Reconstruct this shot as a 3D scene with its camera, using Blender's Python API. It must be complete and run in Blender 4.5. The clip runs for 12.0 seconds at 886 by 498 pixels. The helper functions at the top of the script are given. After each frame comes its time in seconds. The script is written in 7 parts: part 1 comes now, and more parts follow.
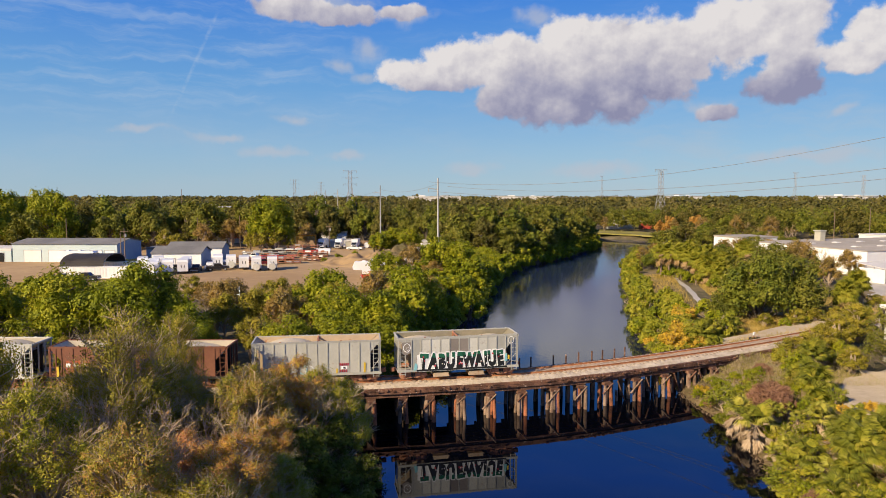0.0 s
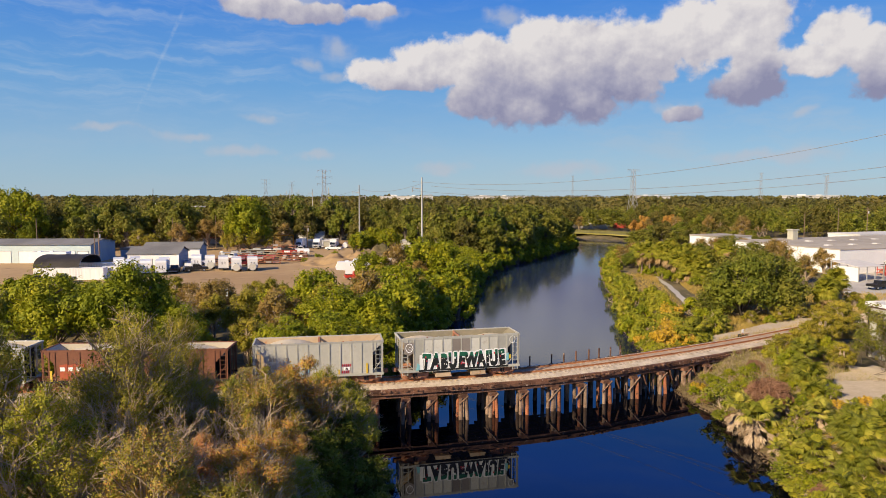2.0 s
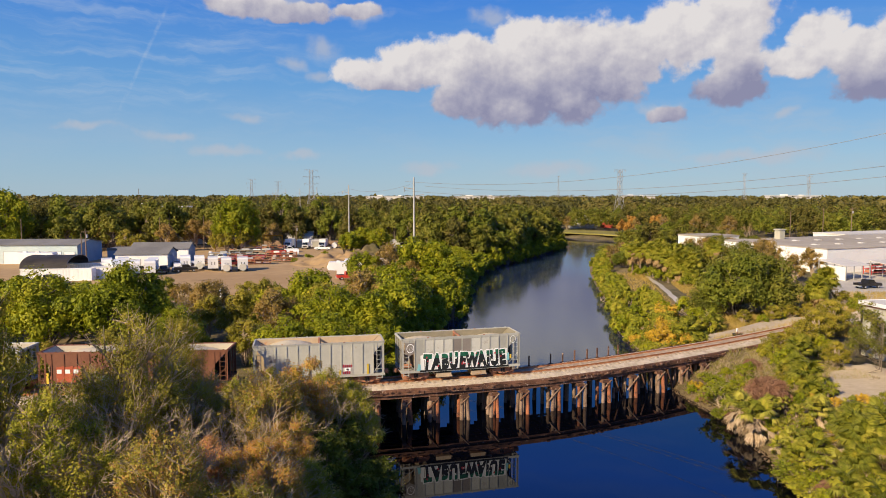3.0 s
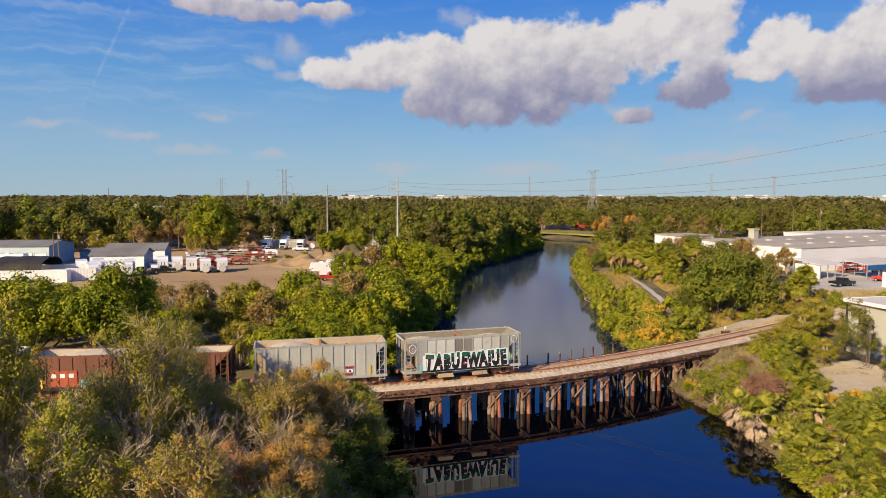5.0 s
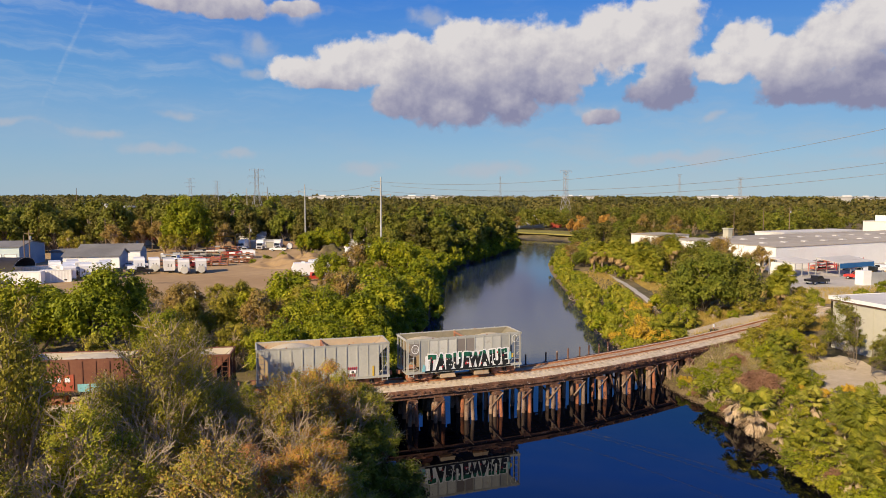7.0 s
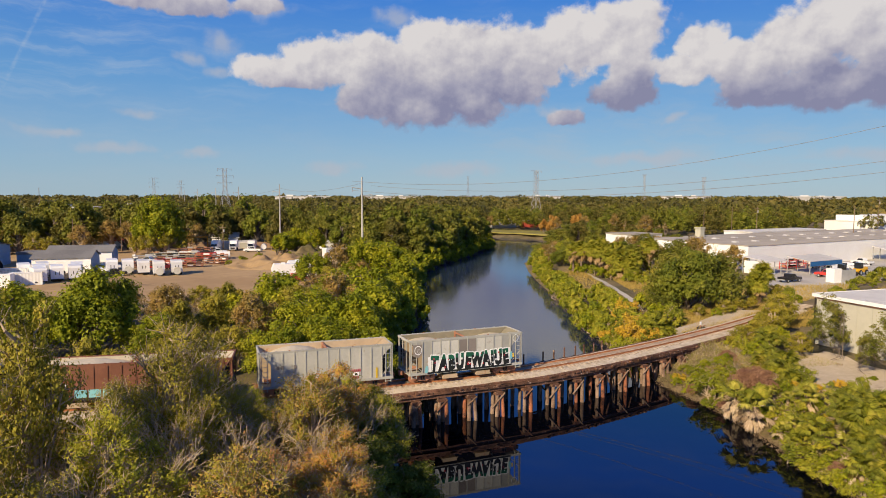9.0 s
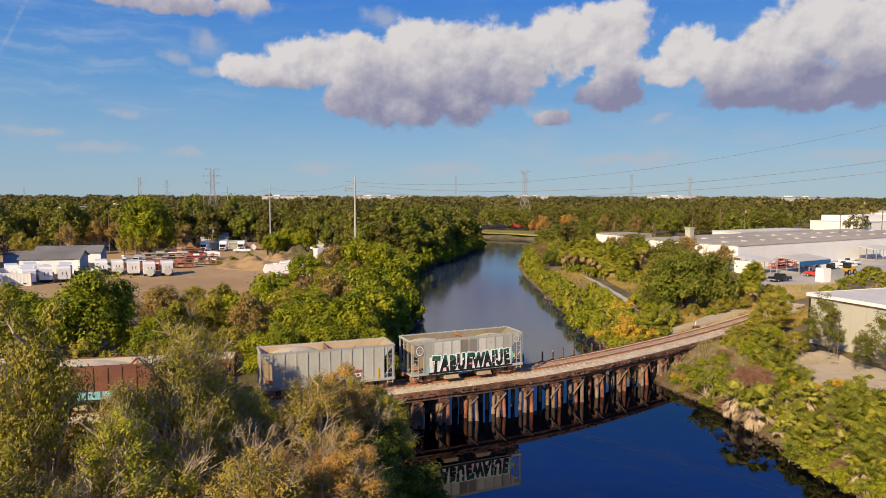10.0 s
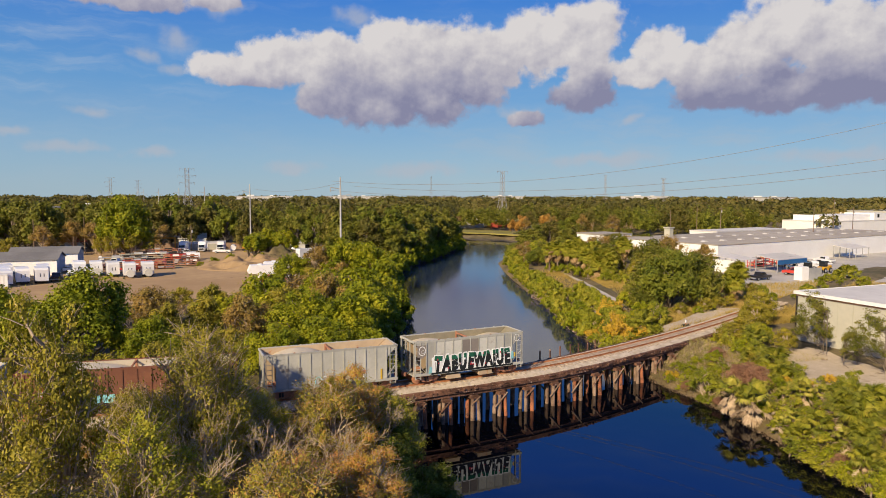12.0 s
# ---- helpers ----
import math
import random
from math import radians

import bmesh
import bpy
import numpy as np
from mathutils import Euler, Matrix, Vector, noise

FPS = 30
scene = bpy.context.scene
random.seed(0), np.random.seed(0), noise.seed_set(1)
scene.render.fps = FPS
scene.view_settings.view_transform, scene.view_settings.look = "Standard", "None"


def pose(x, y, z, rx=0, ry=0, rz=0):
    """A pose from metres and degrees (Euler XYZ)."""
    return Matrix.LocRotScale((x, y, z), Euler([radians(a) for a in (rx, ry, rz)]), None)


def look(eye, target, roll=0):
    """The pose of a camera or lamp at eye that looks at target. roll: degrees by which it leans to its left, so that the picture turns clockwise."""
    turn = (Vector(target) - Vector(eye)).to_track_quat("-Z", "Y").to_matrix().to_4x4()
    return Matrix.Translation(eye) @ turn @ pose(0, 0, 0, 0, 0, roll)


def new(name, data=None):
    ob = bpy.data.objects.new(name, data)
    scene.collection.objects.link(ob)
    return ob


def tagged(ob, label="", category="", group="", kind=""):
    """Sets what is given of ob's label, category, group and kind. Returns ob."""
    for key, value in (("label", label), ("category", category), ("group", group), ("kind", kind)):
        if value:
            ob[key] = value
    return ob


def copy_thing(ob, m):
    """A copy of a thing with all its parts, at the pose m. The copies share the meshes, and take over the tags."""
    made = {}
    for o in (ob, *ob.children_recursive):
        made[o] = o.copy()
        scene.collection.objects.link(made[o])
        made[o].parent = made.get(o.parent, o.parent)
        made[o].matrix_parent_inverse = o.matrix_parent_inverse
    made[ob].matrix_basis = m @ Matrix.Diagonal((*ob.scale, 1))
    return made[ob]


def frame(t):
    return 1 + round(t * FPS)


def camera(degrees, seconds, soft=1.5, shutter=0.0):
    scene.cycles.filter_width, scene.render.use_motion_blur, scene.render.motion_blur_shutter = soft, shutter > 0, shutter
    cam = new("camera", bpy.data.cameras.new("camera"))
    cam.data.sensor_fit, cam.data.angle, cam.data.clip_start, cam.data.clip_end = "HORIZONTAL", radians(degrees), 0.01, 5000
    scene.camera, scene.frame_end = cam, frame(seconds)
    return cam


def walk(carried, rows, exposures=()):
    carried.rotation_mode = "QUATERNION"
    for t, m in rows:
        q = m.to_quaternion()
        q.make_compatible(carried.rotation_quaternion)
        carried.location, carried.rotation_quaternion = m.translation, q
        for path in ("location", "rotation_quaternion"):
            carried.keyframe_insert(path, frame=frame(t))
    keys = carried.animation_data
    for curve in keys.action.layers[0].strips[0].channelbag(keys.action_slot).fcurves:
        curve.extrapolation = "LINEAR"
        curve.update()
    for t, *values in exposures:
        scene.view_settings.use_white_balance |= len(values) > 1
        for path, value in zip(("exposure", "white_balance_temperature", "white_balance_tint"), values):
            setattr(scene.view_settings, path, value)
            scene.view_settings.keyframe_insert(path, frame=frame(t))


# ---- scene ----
cam = camera(66.8, 12.0, soft=0.9)
METRES, EYE, TILT, LEAN, TURN = 17.5, 21.0, -4.55, 0.0, 0.0
ROWS = [
    (0.0, 0.0, 0.0, 0.0, 0.0, 0.0, 0.0),
    (0.5, -0.0466, 0.0021, 0.0001, -0.69, -0.0, 0.05),
    (1.0, -0.0916, 0.0058, -0.0002, -1.37, -0.0, 0.09),
    (1.5, -0.1312, 0.0094, 0.0006, -1.96, -0.02, 0.13),
    (2.0, -0.1682, 0.0124, 0.0006, -2.5, -0.03, 0.17),
    (2.5, -0.2074, 0.0164, 0.0005, -3.09, -0.04, 0.21),
    (3.0, -0.2486, 0.0234, 0.0014, -3.72, -0.04, 0.25),
    (5.0, -0.415, 0.0459, 0.002, -6.24, -0.04, 0.4),
    (5.5, -0.4547, 0.0513, 0.0021, -6.85, -0.03, 0.45),
    (6.0, -0.4929, 0.0574, 0.0021, -7.43, -0.05, 0.47),
    (6.5, -0.5354, 0.0651, 0.0026, -8.07, -0.06, 0.51),
    (7.0, -0.5836, 0.0744, 0.0032, -8.8, -0.07, 0.57),
    (9.0, -0.768, 0.118, 0.0081, -11.65, -0.11, 0.8),
    (9.5, -0.8041, 0.1305, 0.0091, -12.2, -0.1, 0.82),
    (10.0, -0.8407, 0.1406, 0.0096, -12.75, -0.11, 0.85),
    (10.5, -0.8791, 0.1506, 0.0101, -13.34, -0.13, 0.9),
    (11.0, -0.9163, 0.1612, 0.0099, -13.93, -0.12, 0.95),
    (11.5, -0.9492, 0.1703, 0.0105, -14.45, -0.13, 0.98),
    (12.0, -0.981, 0.1785, 0.0106, -14.94, -0.14, 1.01),
]
walk(cam, [(t, pose(0, 0, EYE, TILT, LEAN, TURN) @ pose(METRES * x, METRES * y, METRES * z, 90 + pitch, roll, yaw)) for t, x, y, z, yaw, pitch, roll in ROWS],
     [(0.0, 0.06), (6.0, -0.01), (12.0, -0.09)])

# ---- light: low afternoon sun from behind the camera's left, blue sky with cumulus ----
SUN_EL, SUN_AZ = 29.0, 227.0
sun_data = bpy.data.lights.new("sun", "SUN")
sun_data.energy, sun_data.angle, sun_data.color = 6.8, radians(0.53), (1.0, 0.80, 0.53)
sun = new("sun", sun_data)
sun_from = Vector((math.sin(radians(SUN_AZ)) * math.cos(radians(SUN_EL)), math.cos(radians(SUN_AZ)) * math.cos(radians(SUN_EL)), math.sin(radians(SUN_EL))))
sun.matrix_world = look(sun_from * 100, (0, 0, 0))


class Nodes:
    """Short hand for node trees."""

    def __init__(self, tree):
        self.tree = tree
        tree.nodes.clear()

    def add(self, kind, **sets):
        n = self.tree.nodes.new(kind)
        for k, v in sets.items():
            if k == "operation":
                n.operation = v
            elif k == "blend":
                n.data_type, n.blend_type = "RGBA", v
            elif k == "shape":
                n.noise_dimensions = v
        return n

    def put(self, socket, value):
        if hasattr(value, "is_linked"):
            self.tree.links.new(value, socket)
        else:
            socket.default_value = value

    def math(self, op, a, b=0.0, c=0.0):
        n = self.add("ShaderNodeMath", operation=op)
        for s, v in zip(n.inputs, (a, b, c)):
            self.put(s, v)
        return n.outputs[0]

    def vec(self, op, a, b=(0, 0, 0)):
        n = self.add("ShaderNodeVectorMath", operation=op)
        self.put(n.inputs[0], a)
        self.put(n.inputs[1], b)
        return n.outputs["Value"] if op in ("LENGTH", "DOT_PRODUCT") else n.outputs[0]

    def noise(self, vector, scale, detail=4.0, rough=0.55, colour=False):
        n = self.add("ShaderNodeTexNoise")
        self.put(n.inputs["Vector"], vector)
        n.inputs["Scale"].default_value, n.inputs["Detail"].default_value, n.inputs["Roughness"].default_value = scale, detail, rough
        return n.outputs["Color" if colour else "Fac"]

    def ramp(self, fac, stops, smooth=False):
        n = self.add("ShaderNodeValToRGB")
        self.put(n.inputs[0], fac)
        r = n.color_ramp
        r.interpolation = "EASE" if smooth else "LINEAR"
        while len(r.elements) < len(stops):
            r.elements.new(0.5)
        for e, (p, c) in zip(r.elements, stops):
            e.position, e.color = p, (*c, 1)
        return n.outputs[0]

    def step(self, x, lo, hi):
        n = self.add("ShaderNodeMapRange")
        n.interpolation_type = "SMOOTHSTEP"
        self.put(n.inputs[0], x)
        n.inputs[1].default_value, n.inputs[2].default_value = lo, hi
        return n.outputs[0]

    def mix(self, fac, a, b, blend="MIX"):
        n = self.add("ShaderNodeMix", blend=blend)
        self.put(n.inputs[0], fac)
        self.put(n.inputs[6], a)
        self.put(n.inputs[7], b)
        return n.outputs[2]


def build_sky():
    world = bpy.data.worlds.new("sky")
    scene.world = world
    world.use_nodes = True
    k = Nodes(world.node_tree)
    sky = k.add("ShaderNodeTexSky")
    sky.sky_type = "NISHITA"
    sky.sun_disc = False
    sky.sun_elevation, sky.sun_rotation = radians(SUN_EL), radians(SUN_AZ)
    sky.air_density, sky.dust_density, sky.ozone_density = 1.0, 0.15, 4.0
    ray = k.add("ShaderNodeTexCoord").outputs["Generated"]
    d = k.vec("NORMALIZE", ray)
    sep = k.add("ShaderNodeSeparateXYZ")
    k.put(sep.inputs[0], d)
    x, y, z = sep.outputs
    az = k.math("MULTIPLY", k.math("ARCTAN2", x, y), 57.29578)
    el = k.math("MULTIPLY", k.math("ARCSINE", z), 57.29578)
    comb = k.add("ShaderNodeCombineXYZ")
    k.put(comb.inputs[0], az)
    k.put(comb.inputs[1], el)
    p = comb.outputs[0]
    billow = k.noise(p, 0.42, 7.0, 0.58)
    soft = k.noise(p, 0.34, 2.5, 0.5)
    fine = k.noise(p, 1.3, 5.0, 0.6)
    warp = k.vec("MULTIPLY", k.vec("SUBTRACT", k.noise(p, 0.30, 3.0, 0.6, True), (0.5, 0.5, 0.5)), (3.0, 1.8, 0))
    q = k.vec("ADD", p, warp)
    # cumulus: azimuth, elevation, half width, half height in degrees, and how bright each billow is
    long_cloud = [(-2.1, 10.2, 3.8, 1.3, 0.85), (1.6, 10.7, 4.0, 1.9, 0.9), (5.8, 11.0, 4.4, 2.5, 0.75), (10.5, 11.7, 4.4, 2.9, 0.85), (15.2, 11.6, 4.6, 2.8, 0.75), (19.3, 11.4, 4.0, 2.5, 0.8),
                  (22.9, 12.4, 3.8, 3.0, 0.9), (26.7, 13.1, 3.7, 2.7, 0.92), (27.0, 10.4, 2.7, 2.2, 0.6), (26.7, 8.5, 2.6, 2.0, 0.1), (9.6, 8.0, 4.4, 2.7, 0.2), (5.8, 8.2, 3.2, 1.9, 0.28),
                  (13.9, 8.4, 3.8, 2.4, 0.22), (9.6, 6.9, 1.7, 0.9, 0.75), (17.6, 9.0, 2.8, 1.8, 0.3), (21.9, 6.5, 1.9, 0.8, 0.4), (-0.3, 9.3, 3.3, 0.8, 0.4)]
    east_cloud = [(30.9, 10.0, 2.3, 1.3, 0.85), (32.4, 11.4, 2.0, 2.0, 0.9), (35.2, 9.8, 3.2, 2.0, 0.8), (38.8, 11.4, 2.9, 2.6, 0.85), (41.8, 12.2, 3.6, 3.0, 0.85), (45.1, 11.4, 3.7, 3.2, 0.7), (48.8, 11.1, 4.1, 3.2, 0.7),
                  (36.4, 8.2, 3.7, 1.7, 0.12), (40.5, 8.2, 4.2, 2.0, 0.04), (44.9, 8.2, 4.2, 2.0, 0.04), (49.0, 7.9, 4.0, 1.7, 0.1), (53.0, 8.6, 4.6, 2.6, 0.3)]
    # those at azimuth -40, 62 and beyond are unseen, added for light and reflections
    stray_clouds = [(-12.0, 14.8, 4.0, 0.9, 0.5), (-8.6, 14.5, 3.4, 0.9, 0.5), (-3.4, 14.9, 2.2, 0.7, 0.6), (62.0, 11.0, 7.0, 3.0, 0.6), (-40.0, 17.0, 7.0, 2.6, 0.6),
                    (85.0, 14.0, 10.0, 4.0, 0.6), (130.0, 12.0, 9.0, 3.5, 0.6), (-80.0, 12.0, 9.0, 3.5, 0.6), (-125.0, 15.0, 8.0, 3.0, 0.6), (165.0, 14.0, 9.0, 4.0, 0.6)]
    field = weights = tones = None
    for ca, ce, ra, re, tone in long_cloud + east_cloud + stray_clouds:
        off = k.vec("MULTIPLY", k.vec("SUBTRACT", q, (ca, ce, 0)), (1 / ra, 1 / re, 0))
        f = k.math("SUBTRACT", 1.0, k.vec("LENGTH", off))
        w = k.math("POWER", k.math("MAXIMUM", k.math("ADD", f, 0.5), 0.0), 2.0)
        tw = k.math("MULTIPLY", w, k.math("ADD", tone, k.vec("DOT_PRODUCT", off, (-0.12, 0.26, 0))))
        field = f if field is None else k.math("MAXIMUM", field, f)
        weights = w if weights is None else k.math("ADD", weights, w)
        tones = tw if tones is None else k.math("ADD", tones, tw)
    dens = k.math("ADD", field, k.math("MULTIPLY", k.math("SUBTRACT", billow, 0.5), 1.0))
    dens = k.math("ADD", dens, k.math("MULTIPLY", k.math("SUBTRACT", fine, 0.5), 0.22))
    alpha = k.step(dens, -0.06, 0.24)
    # thin scraps
    scraps = [(-9.5, 15.2, 4.6, 1.5), (-3.0, 14.6, 2.6, 1.0), (22.4, 6.8, 1.7, 1.0), (20.6, 6.9, 1.2, 0.7), (-6.0, 12.0, 2.0, 1.2), (-8.6, 10.6, 1.6, 0.9), (-6.6, 9.9, 1.8, 0.7), (-12.5, 6.2, 2.0, 0.6), (-18.0, 4.7, 3.0, 0.5), (-14.0, 3.6, 3.5, 0.6), (-8.5, 3.3, 2.4, 0.5),
              (2.5, 2.3, 3.0, 0.7), (13.0, 2.2, 5.0, 0.8), (8.0, 14.5, 2.4, 1.0), (30.5, 6.2, 1.2, 0.5), (28.0, 3.0, 6.0, 0.8), (45.0, 3.0, 7.0, 0.8), (-24.0, 5.0, 3.0, 0.5)]
    thin = None
    for ca, ce, ra, re in scraps:
        r = k.vec("LENGTH", k.vec("MULTIPLY", k.vec("SUBTRACT", q, (ca, ce, 0)), (1 / ra, 1 / re, 0)))
        f = k.math("SUBTRACT", 1.0, r)
        thin = f if thin is None else k.math("MAXIMUM", thin, f)
    thin = k.math("ADD", thin, k.math("MULTIPLY", k.math("SUBTRACT", billow, 0.5), 1.6))
    thin_a = k.math("MULTIPLY", k.step(thin, 0.0, 0.9), 0.6)
    # cirrus streaks and a contrail
    streak = k.noise(k.vec("MULTIPLY", q, (0.35, 2.6, 1)), 0.32, 5.0, 0.6)
    cir = k.math("MULTIPLY", k.step(streak, 0.42, 0.80), k.step(el, 3.0, 9.0))
    side = k.math("SUBTRACT", 1.0, k.step(az, -16.0, 2.0))
    cir = k.math("MULTIPLY", cir, k.math("ADD", 0.10, k.math("MULTIPLY", side, 0.32)))
    t = k.math("ADD", az, k.math("MULTIPLY", k.math("SUBTRACT", el, 14.0), -0.46))
    trail = k.math("SUBTRACT", 1.0, k.step(k.math("ABSOLUTE", k.math("ADD", t, 18.2)), 0.03, 0.22))
    trail = k.math("MULTIPLY", trail, k.math("MULTIPLY", k.step(el, 4.5, 8.0), k.math("SUBTRACT", 1.0, k.step(el, 13.4, 14.4))))
    trail = k.math("MULTIPLY", trail, k.math("MULTIPLY", k.step(fine, 0.35, 0.65), 0.2))
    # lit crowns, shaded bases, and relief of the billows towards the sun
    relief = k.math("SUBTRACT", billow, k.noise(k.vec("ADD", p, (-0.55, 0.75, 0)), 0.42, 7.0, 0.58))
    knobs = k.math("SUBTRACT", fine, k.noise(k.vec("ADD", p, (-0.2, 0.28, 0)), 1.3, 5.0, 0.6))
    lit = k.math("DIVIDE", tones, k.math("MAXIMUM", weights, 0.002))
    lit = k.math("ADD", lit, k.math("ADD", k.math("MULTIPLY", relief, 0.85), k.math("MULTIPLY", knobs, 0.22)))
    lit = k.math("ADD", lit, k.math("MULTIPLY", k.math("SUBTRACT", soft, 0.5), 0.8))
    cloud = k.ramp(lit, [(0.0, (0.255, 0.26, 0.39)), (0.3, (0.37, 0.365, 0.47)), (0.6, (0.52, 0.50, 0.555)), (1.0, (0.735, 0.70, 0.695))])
    hsv = k.add("ShaderNodeHueSaturation")
    hsv.inputs["Saturation"].default_value, hsv.inputs["Value"].default_value = SKY_SAT, SKY_VAL
    k.put(hsv.inputs["Color"], sky.outputs[0])
    # a clear, deep blue afternoon sky that pales towards the horizon
    # the raised blue band above the view is added to brighten the water's reflection
    clear = k.ramp(k.math("DIVIDE", k.math("MAXIMUM", el, 0.0), 90.0), [(0.0, (0.31, 0.46, 0.585)), (0.04, (0.255, 0.425, 0.62)), (0.10, (0.135, 0.335, 0.65)), (0.19, (0.034, 0.19, 0.68)), (0.25, (0.045, 0.225, 1.12)), (0.34, (0.042, 0.17, 0.78)), (0.5, (0.032, 0.085, 0.29)), (1.0, (0.02, 0.05, 0.15))])
    base = k.mix(0.85, hsv.outputs[0], clear)
    veil = k.step(k.noise(k.vec("MULTIPLY", q, (0.5, 1.7, 1)), 0.22, 5.0, 0.6), 0.40, 0.72)
    veil = k.math("MULTIPLY", k.math("MULTIPLY", veil, k.math("SUBTRACT", 1.0, k.step(el, 5.0, 10.0))), k.math("ADD", 0.16, k.math("MULTIPLY", k.step(az, 2.0, 26.0), 0.30)))
    base = k.mix(veil, base, (0.43, 0.50, 0.58, 1))
    base = k.mix(k.math("ADD", cir, trail), base, (0.50, 0.58, 0.68, 1))
    base = k.mix(thin_a, base, (0.48, 0.50, 0.56, 1))
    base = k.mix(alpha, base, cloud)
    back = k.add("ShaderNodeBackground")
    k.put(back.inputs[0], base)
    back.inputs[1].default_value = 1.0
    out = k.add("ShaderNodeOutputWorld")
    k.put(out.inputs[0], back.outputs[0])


SKY_SAT, SKY_VAL = 1.2, 0.12
build_sky()

# ---- materials ----
def surface(name, a, b, rough=0.8, scale=1.0, metal=0.0, bump=0.15, fleck=None, fleck_at=0.62, world=False, spec=0.3):
    """A painted, mineral or metal surface of two tones with coarse patches, fine grain and, at will, flecks of a third tone."""
    m = bpy.data.materials.new(name)
    m.use_nodes = True
    k = Nodes(m.node_tree)
    at = k.add("ShaderNodeNewGeometry").outputs["Position"] if world else k.add("ShaderNodeTexCoord").outputs["Object"]
    big = k.noise(at, scale * 0.6, 5.0, 0.6)
    small = k.noise(at, scale * 7.0, 4.0, 0.65)
    fac = k.step(k.math("ADD", k.math("MULTIPLY", big, 0.65), k.math("MULTIPLY", small, 0.35)), 0.36, 0.64)
    col = k.mix(fac, (*a, 1), (*b, 1))
    if fleck:
        spots = k.noise(at, scale * 2.1, 6.0, 0.7)
        col = k.mix(k.step(spots, fleck_at, fleck_at + 0.1), col, (*fleck, 1))
    rnd = k.add("ShaderNodeObjectInfo").outputs["Random"]
    shade = k.math("ADD", 0.88, k.math("MULTIPLY", rnd, 0.24))
    hsv = k.add("ShaderNodeHueSaturation")
    k.put(hsv.inputs["Value"], shade)
    k.put(hsv.inputs["Color"], col)
    bsdf = k.add("ShaderNodeBsdfPrincipled")
    k.put(bsdf.inputs["Base Color"], hsv.outputs[0])
    bsdf.inputs["Metallic"].default_value = metal
    bsdf.inputs["Specular IOR Level"].default_value = spec
    k.put(bsdf.inputs["Roughness"], k.math("ADD", rough - 0.08, k.math("MULTIPLY", small, 0.16)))
    if bump:
        bp = k.add("ShaderNodeBump")
        bp.inputs["Strength"].default_value, bp.inputs["Distance"].default_value = bump, 0.05
        k.put(bp.inputs["Height"], small)
        k.put(bsdf.inputs["Normal"], bp.outputs[0])
    out = k.add("ShaderNodeOutputMaterial")
    k.put(out.inputs[0], bsdf.outputs[0])
    return m


def foliage(name, tones, through_light=0.30, patch=0.45):
    """Leaves: tones from dark to light, in patches and from leaf to leaf."""
    m = bpy.data.materials.new(name)
    m.use_nodes = True
    k = Nodes(m.node_tree)
    at = k.add("ShaderNodeNewGeometry")
    big = k.noise(at.outputs["Position"], patch, 3.0, 0.6)
    one = at.outputs["Random Per Island"]
    rnd = k.add("ShaderNodeObjectInfo").outputs["Random"]
    fac = k.math("ADD", k.math("MULTIPLY", k.step(big, 0.3, 0.7), 0.55), k.math("ADD", k.math("MULTIPLY", one, 0.35), k.math("MULTIPLY", rnd, 0.12)))
    n = len(tones)
    col = k.ramp(fac, [(i / (n - 1), t) for i, t in enumerate(tones)])
    bsdf = k.add("ShaderNodeBsdfPrincipled")
    k.put(bsdf.inputs["Base Color"], col)
    bsdf.inputs["Roughness"].default_value = 0.62
    bsdf.inputs["Specular IOR Level"].default_value = 0.25
    tr = k.add("ShaderNodeBsdfTranslucent")
    k.put(tr.inputs[0], col)
    mx = k.add("ShaderNodeMixShader")
    mx.inputs[0].default_value = through_light
    k.put(mx.inputs[1], bsdf.outputs[0])
    k.put(mx.inputs[2], tr.outputs[0])
    out = k.add("ShaderNodeOutputMaterial")
    k.put(out.inputs[0], mx.outputs[0])
    return m


